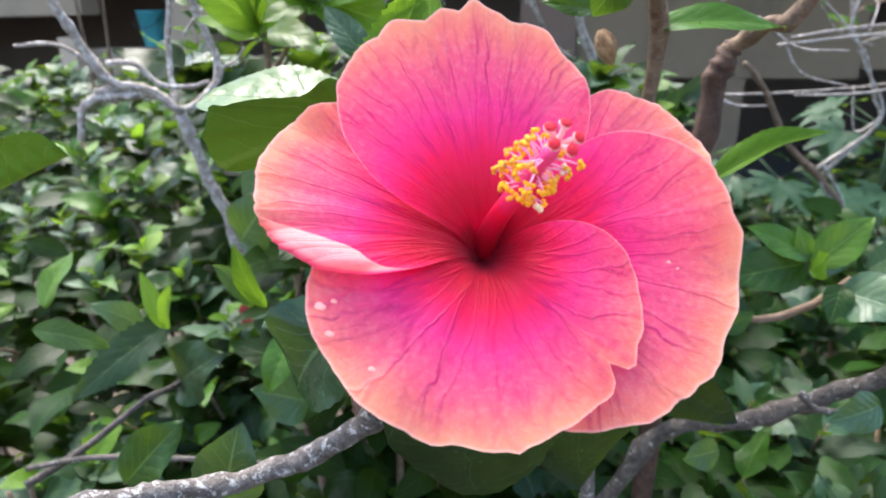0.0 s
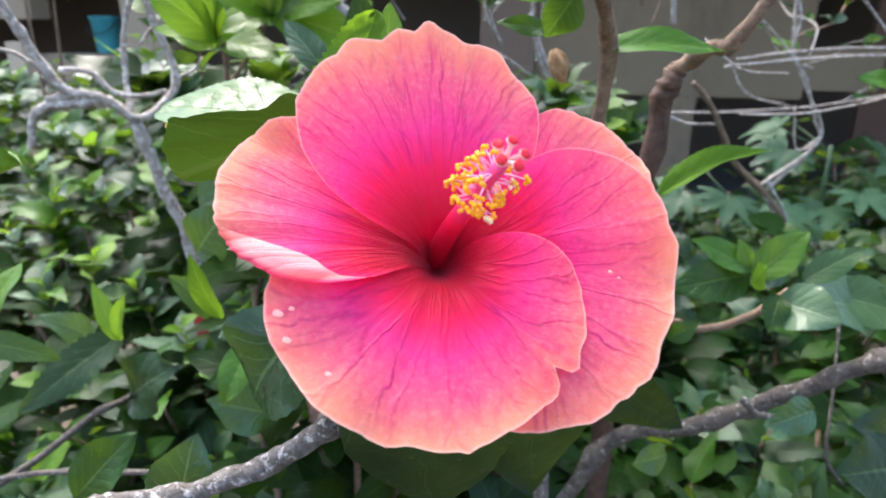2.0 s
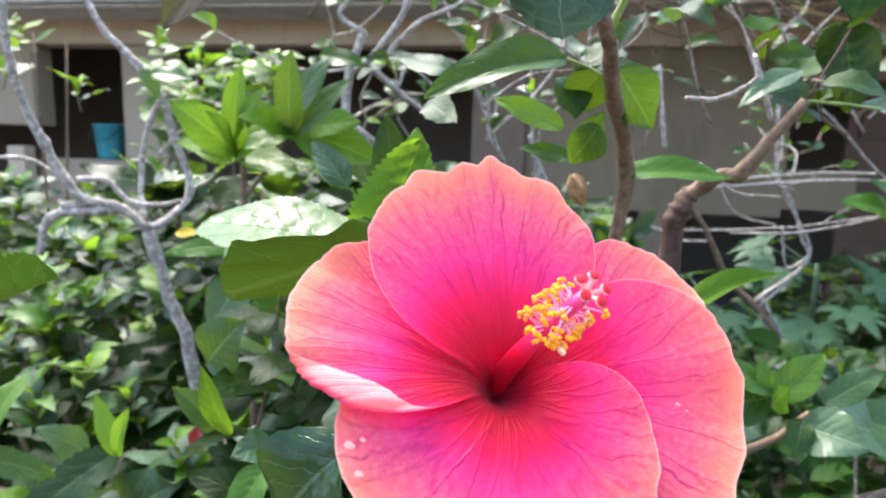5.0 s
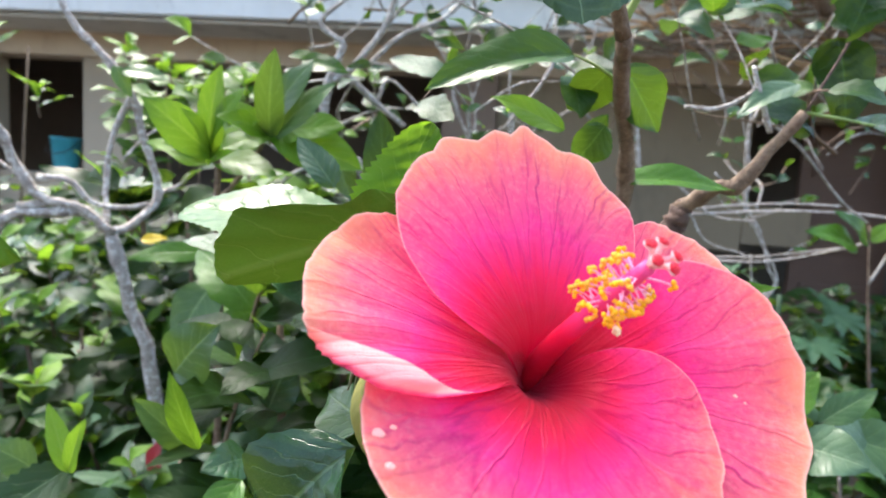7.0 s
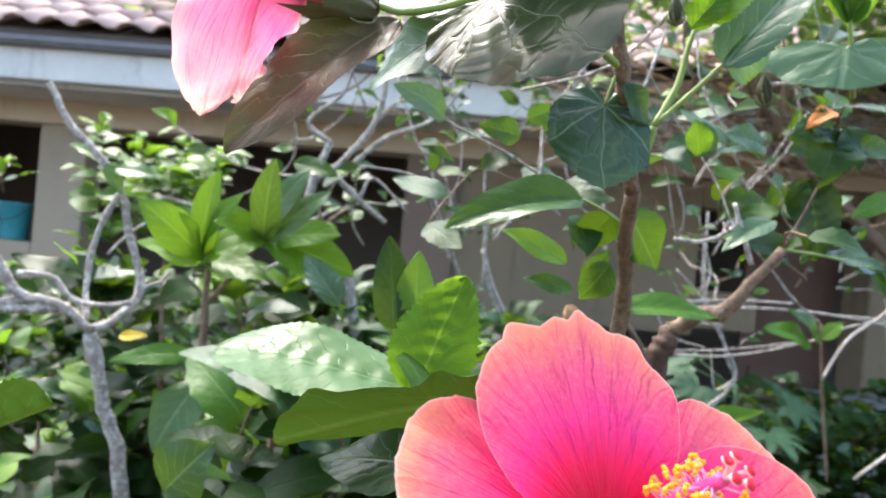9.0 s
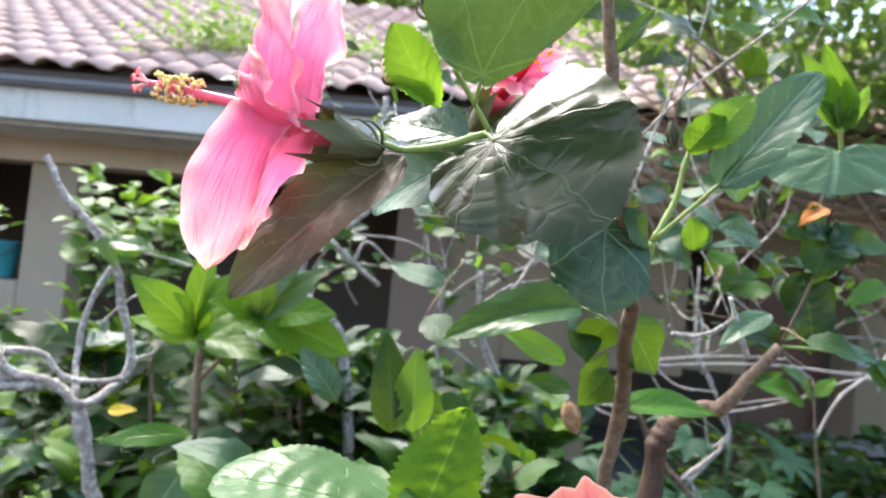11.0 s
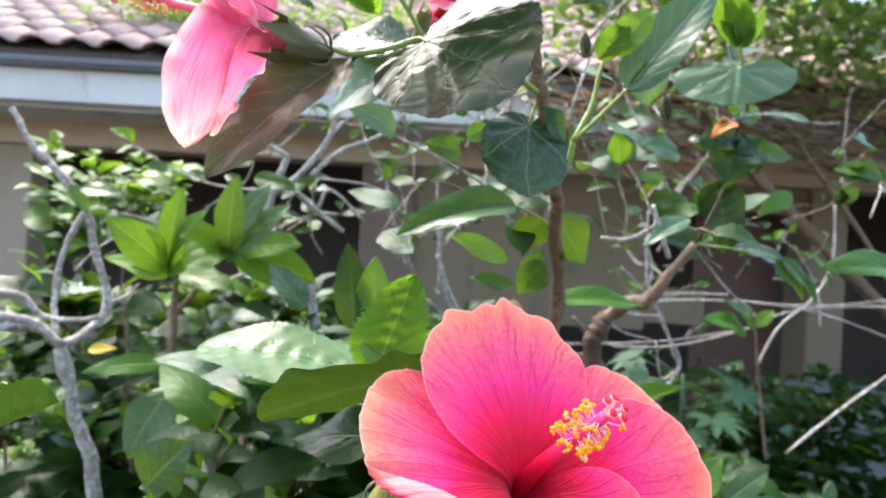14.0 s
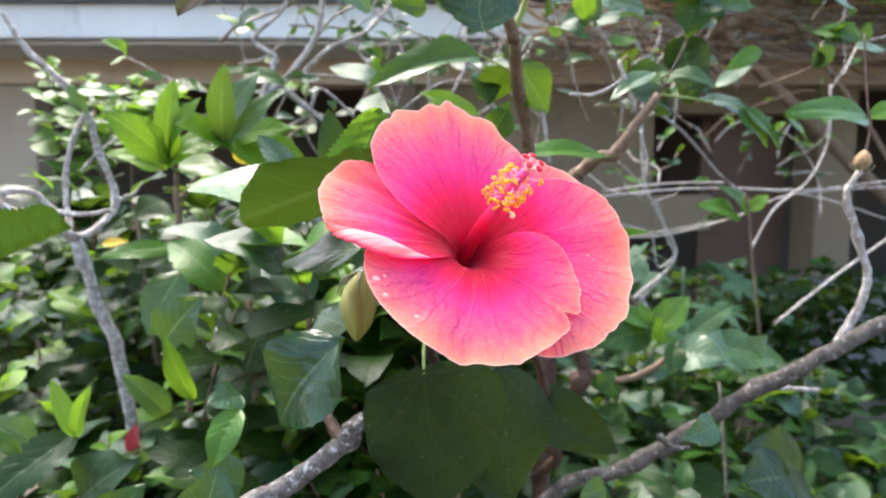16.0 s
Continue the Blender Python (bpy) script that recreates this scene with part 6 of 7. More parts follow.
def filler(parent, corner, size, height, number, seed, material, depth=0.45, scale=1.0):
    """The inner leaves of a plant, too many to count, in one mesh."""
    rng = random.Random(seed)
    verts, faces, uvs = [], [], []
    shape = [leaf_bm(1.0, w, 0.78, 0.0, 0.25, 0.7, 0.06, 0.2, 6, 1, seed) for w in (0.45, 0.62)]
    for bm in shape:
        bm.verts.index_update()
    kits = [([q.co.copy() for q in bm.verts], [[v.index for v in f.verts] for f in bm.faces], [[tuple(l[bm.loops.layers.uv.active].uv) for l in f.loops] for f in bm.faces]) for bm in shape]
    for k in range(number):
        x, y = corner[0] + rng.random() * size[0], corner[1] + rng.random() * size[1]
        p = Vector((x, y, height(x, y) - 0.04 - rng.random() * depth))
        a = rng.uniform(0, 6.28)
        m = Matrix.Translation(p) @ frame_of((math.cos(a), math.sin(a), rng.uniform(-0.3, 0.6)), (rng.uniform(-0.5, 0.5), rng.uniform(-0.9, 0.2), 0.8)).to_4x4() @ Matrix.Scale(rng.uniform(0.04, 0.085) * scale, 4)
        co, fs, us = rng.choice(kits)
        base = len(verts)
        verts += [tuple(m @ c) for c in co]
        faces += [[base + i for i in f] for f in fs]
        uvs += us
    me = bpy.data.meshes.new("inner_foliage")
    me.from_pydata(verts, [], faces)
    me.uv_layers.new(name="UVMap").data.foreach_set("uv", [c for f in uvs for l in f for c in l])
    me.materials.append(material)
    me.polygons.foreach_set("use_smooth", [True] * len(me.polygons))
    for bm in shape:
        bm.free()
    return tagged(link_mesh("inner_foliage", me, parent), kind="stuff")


def hedge(name, label, corner, size, height, number, seed, pools, count=8, spread=1.0, group="hedge plants", fill=420, fill_mat=None, depth=0.45, stems=5):
    """A plant of the hedge: shoots that fill a patch of ground up to a height of their own."""
    rng = random.Random(seed)
    cx, cy = corner[0] + size[0] / 2, corner[1] + size[1] / 2
    plant = thing(name, (cx, cy, GROUND), label, "shrub", group)
    for k in range(stems):
        x, y = corner[0] + rng.random() * size[0], corner[1] + rng.random() * size[1]
        top = height(x, y) - 0.06
        part("stem", tube_bm([(cx + rng.uniform(-0.05, 0.05), cy + rng.uniform(-0.05, 0.05), GROUND - 0.02), ((cx + x) / 2, (cy + y) / 2, (GROUND + top) / 2 + 0.1), (x, y, top)], 0.008, 0.003, 6, 4, 0.15), STEM_BROWN, plant)
    for k in range(number):
        x, y = corner[0] + rng.random() * size[0], corner[1] + rng.random() * size[1]
        z = height(x, y) - rng.random() ** 1.5 * 0.28
        ln = rng.uniform(0.08, 0.15)
        way = Vector((rng.uniform(-0.5, 0.5), rng.uniform(-0.9, 0.2), rng.uniform(0.5, 1.2)))
        sprig(plant, Vector((x, y, z)) - way.normalized() * ln, way, ln, rng, pools, count, spread)
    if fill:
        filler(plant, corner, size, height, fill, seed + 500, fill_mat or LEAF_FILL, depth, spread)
    return plant


# Inner leaves darkened so the gaps between outer leaves look shaded.
LEAF_FILL = leaf_material("leaf_inner_shaded", (0.003, 0.013, 0.002), (0.014, 0.044, 0.005), (0.03, 0.07, 0.015), 0.35, 0.22, spec=0.08)


def left_height(x, y):
    return 0.55 + 0.37 * min(1.0, max(0.0, (y - 0.45) / 0.75)) ** 0.8 + 0.16 * min(1.0, max(0.0, y - 1.25)) + 0.06 * noise.noise(Vector((x * 4, y * 4, 3)))


def mid_height(x, y):
    return 1.1 + 0.08 * noise.noise(Vector((x * 4, y * 4, 5)))


def right_height(x, y):
    return 0.66 + 0.12 * min(1.0, max(0.0, (y - 0.5) / 0.8)) + 0.08 * noise.noise(Vector((x * 4, y * 4, 7)))


def creeper_height(x, y):
    return 1.5 + 0.12 * noise.noise(Vector((x * 2.5, y * 2.5, 9)))


POOL_GREY = blade_pool("hedge_leaf", LEAF_HEDGE, (0.36, 0.48, 0.56), 160, teeth=0.12)
POOL_SILVER = blade_pool("hedge_leaf", LEAF_SILVER, (0.4, 0.52), 170, teeth=0.1)
LIGHT_MIX = ([POOL_MID, POOL_MID, POOL_GREY, POOL_SILVER, POOL_GREY, POOL_BLUE, POOL_YOUNG], [POOL_YOUNG, POOL_YOUNG, POOL_MID])
# Near and dark mixes pick darker leaves in place of shade from foliage.
NEAR_MIX = ([POOL_DARK, POOL_GREY, POOL_MID, POOL_GREY, POOL_DARK, POOL_BLUE], [POOL_YOUNG, POOL_MID, POOL_GREY])
DARK_MIX = ([POOL_DARK, POOL_DARK, POOL_GREY, POOL_DARK, POOL_BLUE], [POOL_DARK, POOL_MID, POOL_DARK, POOL_GREY, POOL_DARK])
HEDGE = "hedge shrub with crowded toothed green leaves and bright young tips"
for k, (cx, cy, sx, sy) in enumerate([(-0.75, 0.45, 0.4, 0.4), (-0.38, 0.48, 0.36, 0.4), (-1.15, 0.8, 0.5, 0.5), (-0.65, 0.85, 0.45, 0.45), (-0.2, 0.88, 0.4, 0.4), (-1.6, 1.3, 0.7, 0.6), (-0.9, 1.3, 0.55, 0.6), (-0.4, 1.3, 0.45, 0.55)]):
    hedge("hedge_shrub", HEDGE, (cx, cy), (sx, sy), left_height, 30, 11 + k, NEAR_MIX if k < 2 else LIGHT_MIX, 9, 1.2)
for k, (cx, cy, sx, sy) in enumerate([(-1.75, 1.8, 0.75, 0.5), (-1.05, 1.75, 0.6, 0.5)]):
    hedge("hedge_shrub", HEDGE, (cx, cy), (sx, sy), left_height, 15, 91 + k, LIGHT_MIX, 9, 1.3, fill=500)
TALL = "taller shrub with glossy mid-green leaves behind the flower"
for k, (cx, cy, sx, sy) in enumerate([(-0.15, 1.15, 0.35, 0.35), (0.16, 1.1, 0.26, 0.35)]):
    hedge("garden_shrub", TALL, (cx, cy), (sx, sy), mid_height, 28, 31 + k, (LIGHT_MIX[0], DARK_MIX[1]), 9, 1.3, "garden shrubs")
def leafy_height(x, y):
    return 1.16 + 0.07 * noise.noise(Vector((x * 6, y * 6, 2)))


hedge("garden_shrub", "leafy green shrub in front of the house's dark opening", (-0.46, 1.08), (0.38, 0.3), leafy_height, 15, 97, ([POOL_MID, POOL_YOUNG, POOL_MID, POOL_BLUE, POOL_DARK], [POOL_YOUNG, POOL_MID]), 8, 1.35, "garden shrubs", 150)


def shoot_height(x, y):
    return 1.08 + 0.06 * noise.noise(Vector((x * 6, y * 6, 4)))


SHOOTS = "young hibiscus plant with crowded bright green leaves behind the flower"
for k, (cx, cy, sx, sy) in enumerate([(-0.17, 0.58, 0.2, 0.22), (0.0, 0.64, 0.16, 0.22)]):
    hedge("hibiscus_shoots", SHOOTS, (cx, cy), (sx, sy), shoot_height, 20, 51 + k, ([POOL_MID, POOL_YOUNG, POOL_MID, POOL_DARK, POOL_BLUE], [POOL_YOUNG, POOL_MID]), 8, 1.3, "garden shrubs", 150)
LOW = "low green shrub below the branches, leaves coloured dark for shade"
for k, (cx, cy, sx, sy) in enumerate([(0.05, 0.5, 0.4, 0.4), (0.42, 0.5, 0.4, 0.4), (0.82, 0.55, 0.45, 0.45), (0.2, 0.92, 0.45, 0.45), (0.65, 0.95, 0.5, 0.5)]):
    hedge("low_shrub", LOW, (cx, cy), (sx, sy), right_height, 28, 21 + k, DARK_MIX, 9, 1.15, "low shrubs")
def far_height(x, y):
    return 0.52 + 0.22 * min(1.0, max(0.0, x - 0.9)) + 0.14 * noise.noise(Vector((x * 2.5, y * 2.5, 8)))


for k, (cx, cy, sx, sy) in enumerate([(0.75, 2.1, 0.7, 0.5), (1.4, 2.2, 0.8, 0.5), (2.1, 2.3, 0.8, 0.5), (0.2, 2.0, 0.6, 0.5)]):
    hedge("low_shrub", LOW, (cx, cy), (sx, sy), far_height, 9, 71 + k, DARK_MIX, 8, 1.5, "low shrubs", 650, None, 0.6)
LEAF_CLIMB = leaf_material("leaf_climber_green", (0.05, 0.11, 0.015), (0.13, 0.22, 0.04), (0.2, 0.3, 0.1), 0.45, 0.4)
SMALL = "straggling climber with small light green leaves"
for k, (cx, cy, sx, sy, shoots, inner) in enumerate([(-0.74, 1.85, 0.36, 0.25, 13, 150), (-1.2, 1.9, 0.25, 0.2, 4, 0)]):
    hedge("climber", SMALL, (cx, cy), (sx, sy), creeper_height, shoots, 41 + k, ([POOL_YOUNG, POOL_MID], [POOL_YOUNG]), 7, 1.15, "climbers", inner, LEAF_CLIMB, 0.2, 2)


def thicket(parent, corner, size, twigs, leaves, seed, pools, girth=0.0022, leaf_size=0.045, lean=(0, 0, 0.6)):
    """Thin crooked twigs with a few small leaves that fill a box."""
    rng = random.Random(seed)
    for k in range(twigs):
        p = Vector([corner[i] + rng.random() * size[i] for i in range(3)])
        line = [p]
        d = Vector((rng.uniform(-1, 1), rng.uniform(-0.6, 0.6), rng.uniform(-0.4, 0.9))) + Vector(lean) * 0.6
        for q in range(rng.choice((3, 4, 5))):
            d = (d.normalized() + Vector((rng.uniform(-0.6, 0.6), rng.uniform(-0.5, 0.5), rng.uniform(-0.45, 0.5)))).normalized()
            line.append(line[-1] + d * rng.uniform(0.05, 0.1))
        g = girth * rng.uniform(0.6, 1.5)
        part("twig", tube_bm(line, g, g * 0.5, 6, 3, 0.15, 0.3), TWIG_GREY if rng.random() < 0.75 else STEM_BROWN, parent)
        for q in range(leaves):
            at = line[rng.randrange(1, len(line))]
            a = rng.uniform(0, 6.28)
            m = Matrix.Translation(at) @ frame_of((math.cos(a), 0.6 * math.sin(a), rng.uniform(-0.4, 0.6)), (rng.uniform(-0.5, 0.5), -0.8, rng.uniform(0.2, 1))).to_4x4() @ Matrix.Scale(leaf_size * rng.uniform(0.6, 1.4), 4)
            link_mesh("leaf", rng.choice(rng.choice(pools)), parent, m)


THIN_MIX = [POOL_MID, POOL_BLUE, POOL_DARK, POOL_MID, POOL_DARK, POOL_YOUNG]
thicket(twig_shrub, (-0.25, 1.15, 1.15), (0.45, 0.3, 0.4), 22, 5, 61, THIN_MIX)
thicket(twig_shrub, (0.1, 1.2, 1.15), (0.4, 0.3, 0.45), 16, 6, 62, THIN_MIX)
thicket(right_twigs, (0.45, 1.3, 1.1), (0.5, 0.4, 0.5), 9, 4, 63, THIN_MIX)
thicket(right_twigs, (0.85, 1.45, 1.05), (0.7, 0.4, 0.6), 8, 4, 64, THIN_MIX)
thicket(bush, (0.05, 0.6, 1.2), (0.42, 0.2, 0.22), 14, 4, 65, [POOL_MID, POOL_DARK, POOL_BLUE, POOL_SILVER], 0.0016, 0.05)
thicket(bush, (0.35, 0.55, 1.25), (0.4, 0.3, 0.25), 14, 6, 66, [POOL_MID, POOL_DARK, POOL_GREY, POOL_SILVER], 0.0014, 0.055)


thicket(right_twigs, (1.15, 1.95, 0.95), (1.1, 0.35, 0.45), 12, 6, 69, THIN_MIX, 0.003)


def lobed_bm(size):
    """A deeply cut leaf with seven fingers."""
    bm = bmesh.new()
    uv = bm.loops.layers.uv.new("UVMap")
    for k in range(7):
        ang = radians(-108 + 36 * k)
        ln = size * (1 - 0.09 * abs(k - 3))
        one = leaf_bm(ln, ln * 0.3, 0.95, 0.12, 0.25, 0.5, 0.05, 0, 8, 1, k)
        one.verts.index_update()
        lay = one.loops.layers.uv.active
        turn = Matrix.Rotation(-ang, 4, "Z")
        vs = [bm.verts.new(turn @ q.co) for q in one.verts]
        for f in one.faces:
            g = bm.faces.new([vs[q.index] for q in f.verts])
            for a, b in zip(g.loops, f.loops):
                a[uv].uv = b[lay].uv
        one.free()
    return bm


LOBED = mesh_of("lobed_leaf", lobed_bm(0.13), LEAF_PAPAYA)
rng = random.Random(77)
for k, (px, py, top) in enumerate([(0.95, 1.85, 0.72), (1.3, 1.95, 0.85)]):
    plant = thing("papaya_plant", (px, py, GROUND), "young papaya plant with deeply cut blue-green leaves", "plant", "papaya plants")
    part("stem", tube_bm([(px, py, GROUND - 0.02), (px + 0.01, py, 0.3), (px, py, top)], 0.012, 0.007, 8, 4), LEAF_PAPAYA, plant)
    for q in range(9):
        a = 2.4 * q
        z = top - 0.22 * rng.random()
        end = Vector((px + 0.16 * math.cos(a), py + 0.16 * math.sin(a), z + rng.uniform(-0.02, 0.08)))
        part("leaf_stalk", tube_bm([(px, py, z), end], 0.003, 0.002, 5, 2), LEAF_PAPAYA, plant)
        link_mesh("leaf", LOBED, plant, Matrix.Translation(end) @ frame_of((math.cos(a), math.sin(a), -0.35), (0, -0.5, 1)).to_4x4())


# ---- the tree by the house ----
LEAF_CROWN = leaf_material("leaf_crown_green", (0.075, 0.105, 0.042), (0.15, 0.19, 0.08), (0.28, 0.34, 0.17), 0.42, 0.5)
tree = thing("tree", (4.6, 3.3, GROUND), "spreading garden tree with small light green leaves", "tree")
part("trunk", tube_bm([(4.6, 3.3, GROUND - 0.05), (4.2, 3.3, 0.6), (3.4, 3.3, 1.25), (2.85, 3.3, 1.67), (2.43, 3.3, 2.0), (2.1, 3.25, 2.4)], 0.05, 0.028, 12, 8, 0.2), STEM_BROWN, tree)
rng = random.Random(9)
for k in range(9):
    a = rng.uniform(0, 6.28)
    s0 = Vector((2.55, 3.3, 1.65)).lerp(Vector((2.1, 3.25, 2.4)), rng.random())
    e0 = s0 + Vector((math.cos(a) * rng.uniform(0.6, 1.4), math.sin(a) * 0.6, rng.uniform(0.2, 1.0)))
    part("limb", tube_bm([s0, s0.lerp(e0, 0.5) + Vector((0, 0, 0.12)), e0], 0.025, 0.008, 8, 5, 0.2), STEM_BROWN, tree)


def crown(parent, centre, reach, clumps, leaves, seed, material, size):
    rng = random.Random(seed)
    verts, faces, uvs = [], [], []
    bm = leaf_bm(1.0, 0.5, 0.85, 0.0, 0.2, 0.5, 0.05, 0, 3, 1, 3)
    bm.verts.index_update()
    co = [q.co.copy() for q in bm.verts]
    fs = [[v.index for v in f.verts] for f in bm.faces]
    us = [[tuple(l[bm.loops.layers.uv.active].uv) for l in f.loops] for f in bm.faces]
    bm.free()
    for c in range(clumps):
        d = Vector((rng.gauss(0, 1), rng.gauss(0, 1), rng.gauss(0, 1))).normalized() * rng.random() ** 0.4
        mid = Vector(centre) + Vector([d[i] * reach[i] for i in range(3)])
        wide = rng.uniform(0.1, 0.28)
        for k in range(leaves):
            p = mid + Vector((rng.gauss(0, 1), rng.gauss(0, 1), rng.gauss(0, 0.7))) * wide
            m = Matrix.Translation(p) @ frame_of((rng.uniform(-1, 1), rng.uniform(-1, 1), rng.uniform(-0.8, 0.3)), (rng.uniform(-0.6, 0.6), rng.uniform(-0.6, 0.6), 1)).to_4x4() @ Matrix.Scale(size * rng.uniform(0.7, 1.3), 4)
            base = len(verts)
            verts += [tuple(m @ q) for q in co]
            faces += [[base + i for i in f] for f in fs]
            uvs += us
    me = bpy.data.meshes.new("crown")
    me.from_pydata(verts, [], faces)
    me.uv_layers.new(name="UVMap").data.foreach_set("uv", [c for f in uvs for l in f for c in l])
    me.materials.append(material)
    return tagged(link_mesh("crown", me, parent), kind="stuff")


crown(tree, (2.6, 3.1, 2.95), (1.6, 0.5, 0.62), 105, 50, 4, LEAF_CROWN, 0.085)
crown(tree, (3.5, 2.9, 2.65), (0.7, 0.4, 0.6), 22, 50, 5, LEAF_CROWN, 0.09)
far = thing("tree", (5.5, 12.0, GROUND), "tall leafy tree rising behind the roof", "tree")
part("trunk", tube_bm([(5.5, 12.0, GROUND - 0.05), (5.4, 12.0, 2.0), (5.0, 12.0, 4.2)], 0.22, 0.1, 12, 6, 0.15), STEM_BROWN, far)
crown(far, (4.4, 12.0, 5.4), (5.2, 1.5, 2.1), 620, 60, 6, LEAF_CROWN, 0.22)
weeds = thing("roof_creeper", (0.2, 5.4, 2.75), "green creeper straggling over the roof tiles", "creeper")
part("vine", tube_bm([(-1.2, 5.3, 2.76), (-0.3, 5.35, 2.8), (0.6, 5.5, 2.86), (1.6, 5.5, 2.86)], 0.012, 0.006, 6, 5), STEM_BROWN, weeds)
crown(weeds, (0.2, 5.5, 2.98), (1.8, 0.5, 0.16), 60, 50, 7, LEAF_CROWN, 0.07)


vines = thing("dry_vines", (2.9, 3.2, GROUND), "mat of dry brown vines that hangs over the eaves", "vine")
part("stem", tube_bm([(3.6, 3.0, GROUND - 0.02), (3.5, 3.0, 1.0), (2.8, 3.2, 2.1)], 0.02, 0.012, 8, 5, 0.2), STEM_BROWN, vines)
rng = random.Random(21)
for k in range(270):
    x = 1.0 + 3.4 * rng.random() ** 0.8
    z = 2.14 + rng.gauss(0, 0.15)
    y = 4.55 - 0.249 * (x + 2.3) + rng.uniform(-0.15, 0.15)
    ln, sag = rng.uniform(0.4, 1.0), rng.uniform(-0.08, 0.15)
    part("dry_stem", tube_bm([(x, y, z), (x + ln * 0.35, y - ln * 0.09, z - sag), (x + ln * 0.7, y - ln * 0.17, z - sag * 0.8 + rng.uniform(-0.06, 0.06)), (x + ln, y - ln * 0.25, z + rng.uniform(-0.15, 0.12))], rng.uniform(0.005, 0.013), 0.003, 5, 3, 0.2), DRY if rng.random() < 0.35 else STEM_BROWN, vines)


# ---- ground ----
EARTH = plain_material("garden_earth", (0.045, 0.035, 0.025), (0.1, 0.08, 0.055), 3.0, 0.95, 0.9, (0.05, 0.06, 0.025))
bm = bmesh.new()
bmesh.ops.create_grid(bm, x_segments=90, y_segments=90, size=60)
for q in bm.verts:
    q.co.z = 0.02 * noise.noise(q.co * 1.3) * (1 if q.co.y < 4 else 0)
tagged(part("ground", bm, EARTH, None, "", Matrix.Translation((0, 0, GROUND))), "bare brown garden earth with patches of moss", "ground", kind="structure")


# ---- the house behind the garden ----
# Plaster darkened in colour for the shade over the right of the house.
WALL_SHADED = plain_material("wall_plaster_shaded", (0.15, 0.112, 0.07), (0.215, 0.165, 0.105), 1.6, 0.85, 0.2, (0.1, 0.08, 0.055))
# The same plaster lightened, so its colour carries the haze at the left.
WALL_HAZED = plain_material("wall_plaster_hazed", (0.27, 0.215, 0.15), (0.36, 0.295, 0.215), 1.6, 0.85, 0.2, (0.26, 0.22, 0.17))
BEAM = plain_material("beam_plaster_tan", (0.4, 0.32, 0.23), (0.5, 0.41, 0.31), 1.5, 0.85, 0.2, (0.28, 0.22, 0.16))
PILLAR = plain_material("pillar_plaster_brown", (0.125, 0.085, 0.062), (0.18, 0.127, 0.094), 1.8, 0.85, 0.2, (0.1, 0.075, 0.055))
FASCIA = plain_material("fascia_grey_white", (0.45, 0.44, 0.41), (0.68, 0.67, 0.63), 2.2, 0.6, 0.3, (0.2, 0.2, 0.19))
# Dark base colour holds the gloom behind the veranda openings.
INSIDE = plain_material("inside_wall_shaded", (0.065, 0.05, 0.04), (0.11, 0.086, 0.067), 2.0, 0.9, 0.2)
WOOD = plain_material("door_wood_brown", (0.07, 0.035, 0.022), (0.13, 0.07, 0.045), 3.0, 0.6, 0.3)
SLAB = plain_material("concrete_grey", (0.09, 0.09, 0.085), (0.15, 0.15, 0.14), 3.0, 0.85, 0.4, (0.09, 0.1, 0.09))
TEAL = plain_material("plastic_teal", (0.03, 0.2, 0.24), (0.05, 0.28, 0.32), 4.0, 0.4, 0.1)
ROOF = plain_material("roof_tile_clay", (0.3, 0.12, 0.08), (0.5, 0.24, 0.17), 5.0, 0.85, 0.6, (0.22, 0.19, 0.15))
GUTTER = plain_material("gutter_grey", (0.1, 0.1, 0.105), (0.17, 0.17, 0.175), 3.0, 0.6, 0.2, (0.06, 0.06, 0.06))
DARKMETAL = plain_material("metal_dark", (0.02, 0.02, 0.022), (0.05, 0.05, 0.052), 6.0, 0.5, 0.2)


def block_bm(lo, hi, bevel=0.008):
    bm = bmesh.new()
    bmesh.ops.create_cube(bm, size=1.0)
    c = [(a + b) / 2 for a, b in zip(lo, hi)]
    s = [b - a for a, b in zip(lo, hi)]
    for q in bm.verts:
        q.co = Vector([q.co[i] * s[i] + c[i] for i in range(3)])
    if bevel:
        bmesh.ops.bevel(bm, geom=bm.edges[:], offset=min(bevel, min(s) * 0.3), segments=2, affect="EDGES")
    return bm


HOUSE_TURN = Matrix.Translation((-2.3, 5.5, 0)) @ Matrix.Rotation(radians(-14), 4, "Z") @ Matrix.Translation((2.3, -5.5, 0))
house = thing("house", (0, 6.5, GROUND), "single-storey plastered house with a veranda and a clay tile roof", "house")
F0, F1 = 5.5, 5.72


def wall_piece(x0, x1, z0, z1, material=WALL_SHADED, name="wall", y0=F0, y1=F1, label=""):
    return part(name, block_bm((x0, y0, z0), (x1, y1, z1)), material, house, label, smooth=False)


wall_piece(-8.0, -3.13, 1.22, 1.87, WALL_HAZED)
wall_piece(-8.0, -3.3, GROUND, 0.3, WALL_HAZED)
wall_piece(-3.13, -2.31, GROUND, 0.95, WALL_HAZED)
wall_piece(-2.31, -1.93, GROUND, 1.87, WALL_HAZED)
wall_piece(-1.93, -1.4, GROUND, 0.55, WALL_HAZED)
wall_piece(0.56, 0.95, GROUND, 1.87, PILLAR, "pillar", 5.44, 5.78, "square tan veranda pillar")
wall_piece(0.95, 1.4, 0.2, 1.87)
wall_piece(1.78, 2.06, GROUND, 0.739)
wall_piece(1.4, 2.72, 0.74, 1.87)
wall_piece(2.72, 3.17, 0.8, 1.07)
wall_piece(2.72, 3.9, 1.67, 1.87)
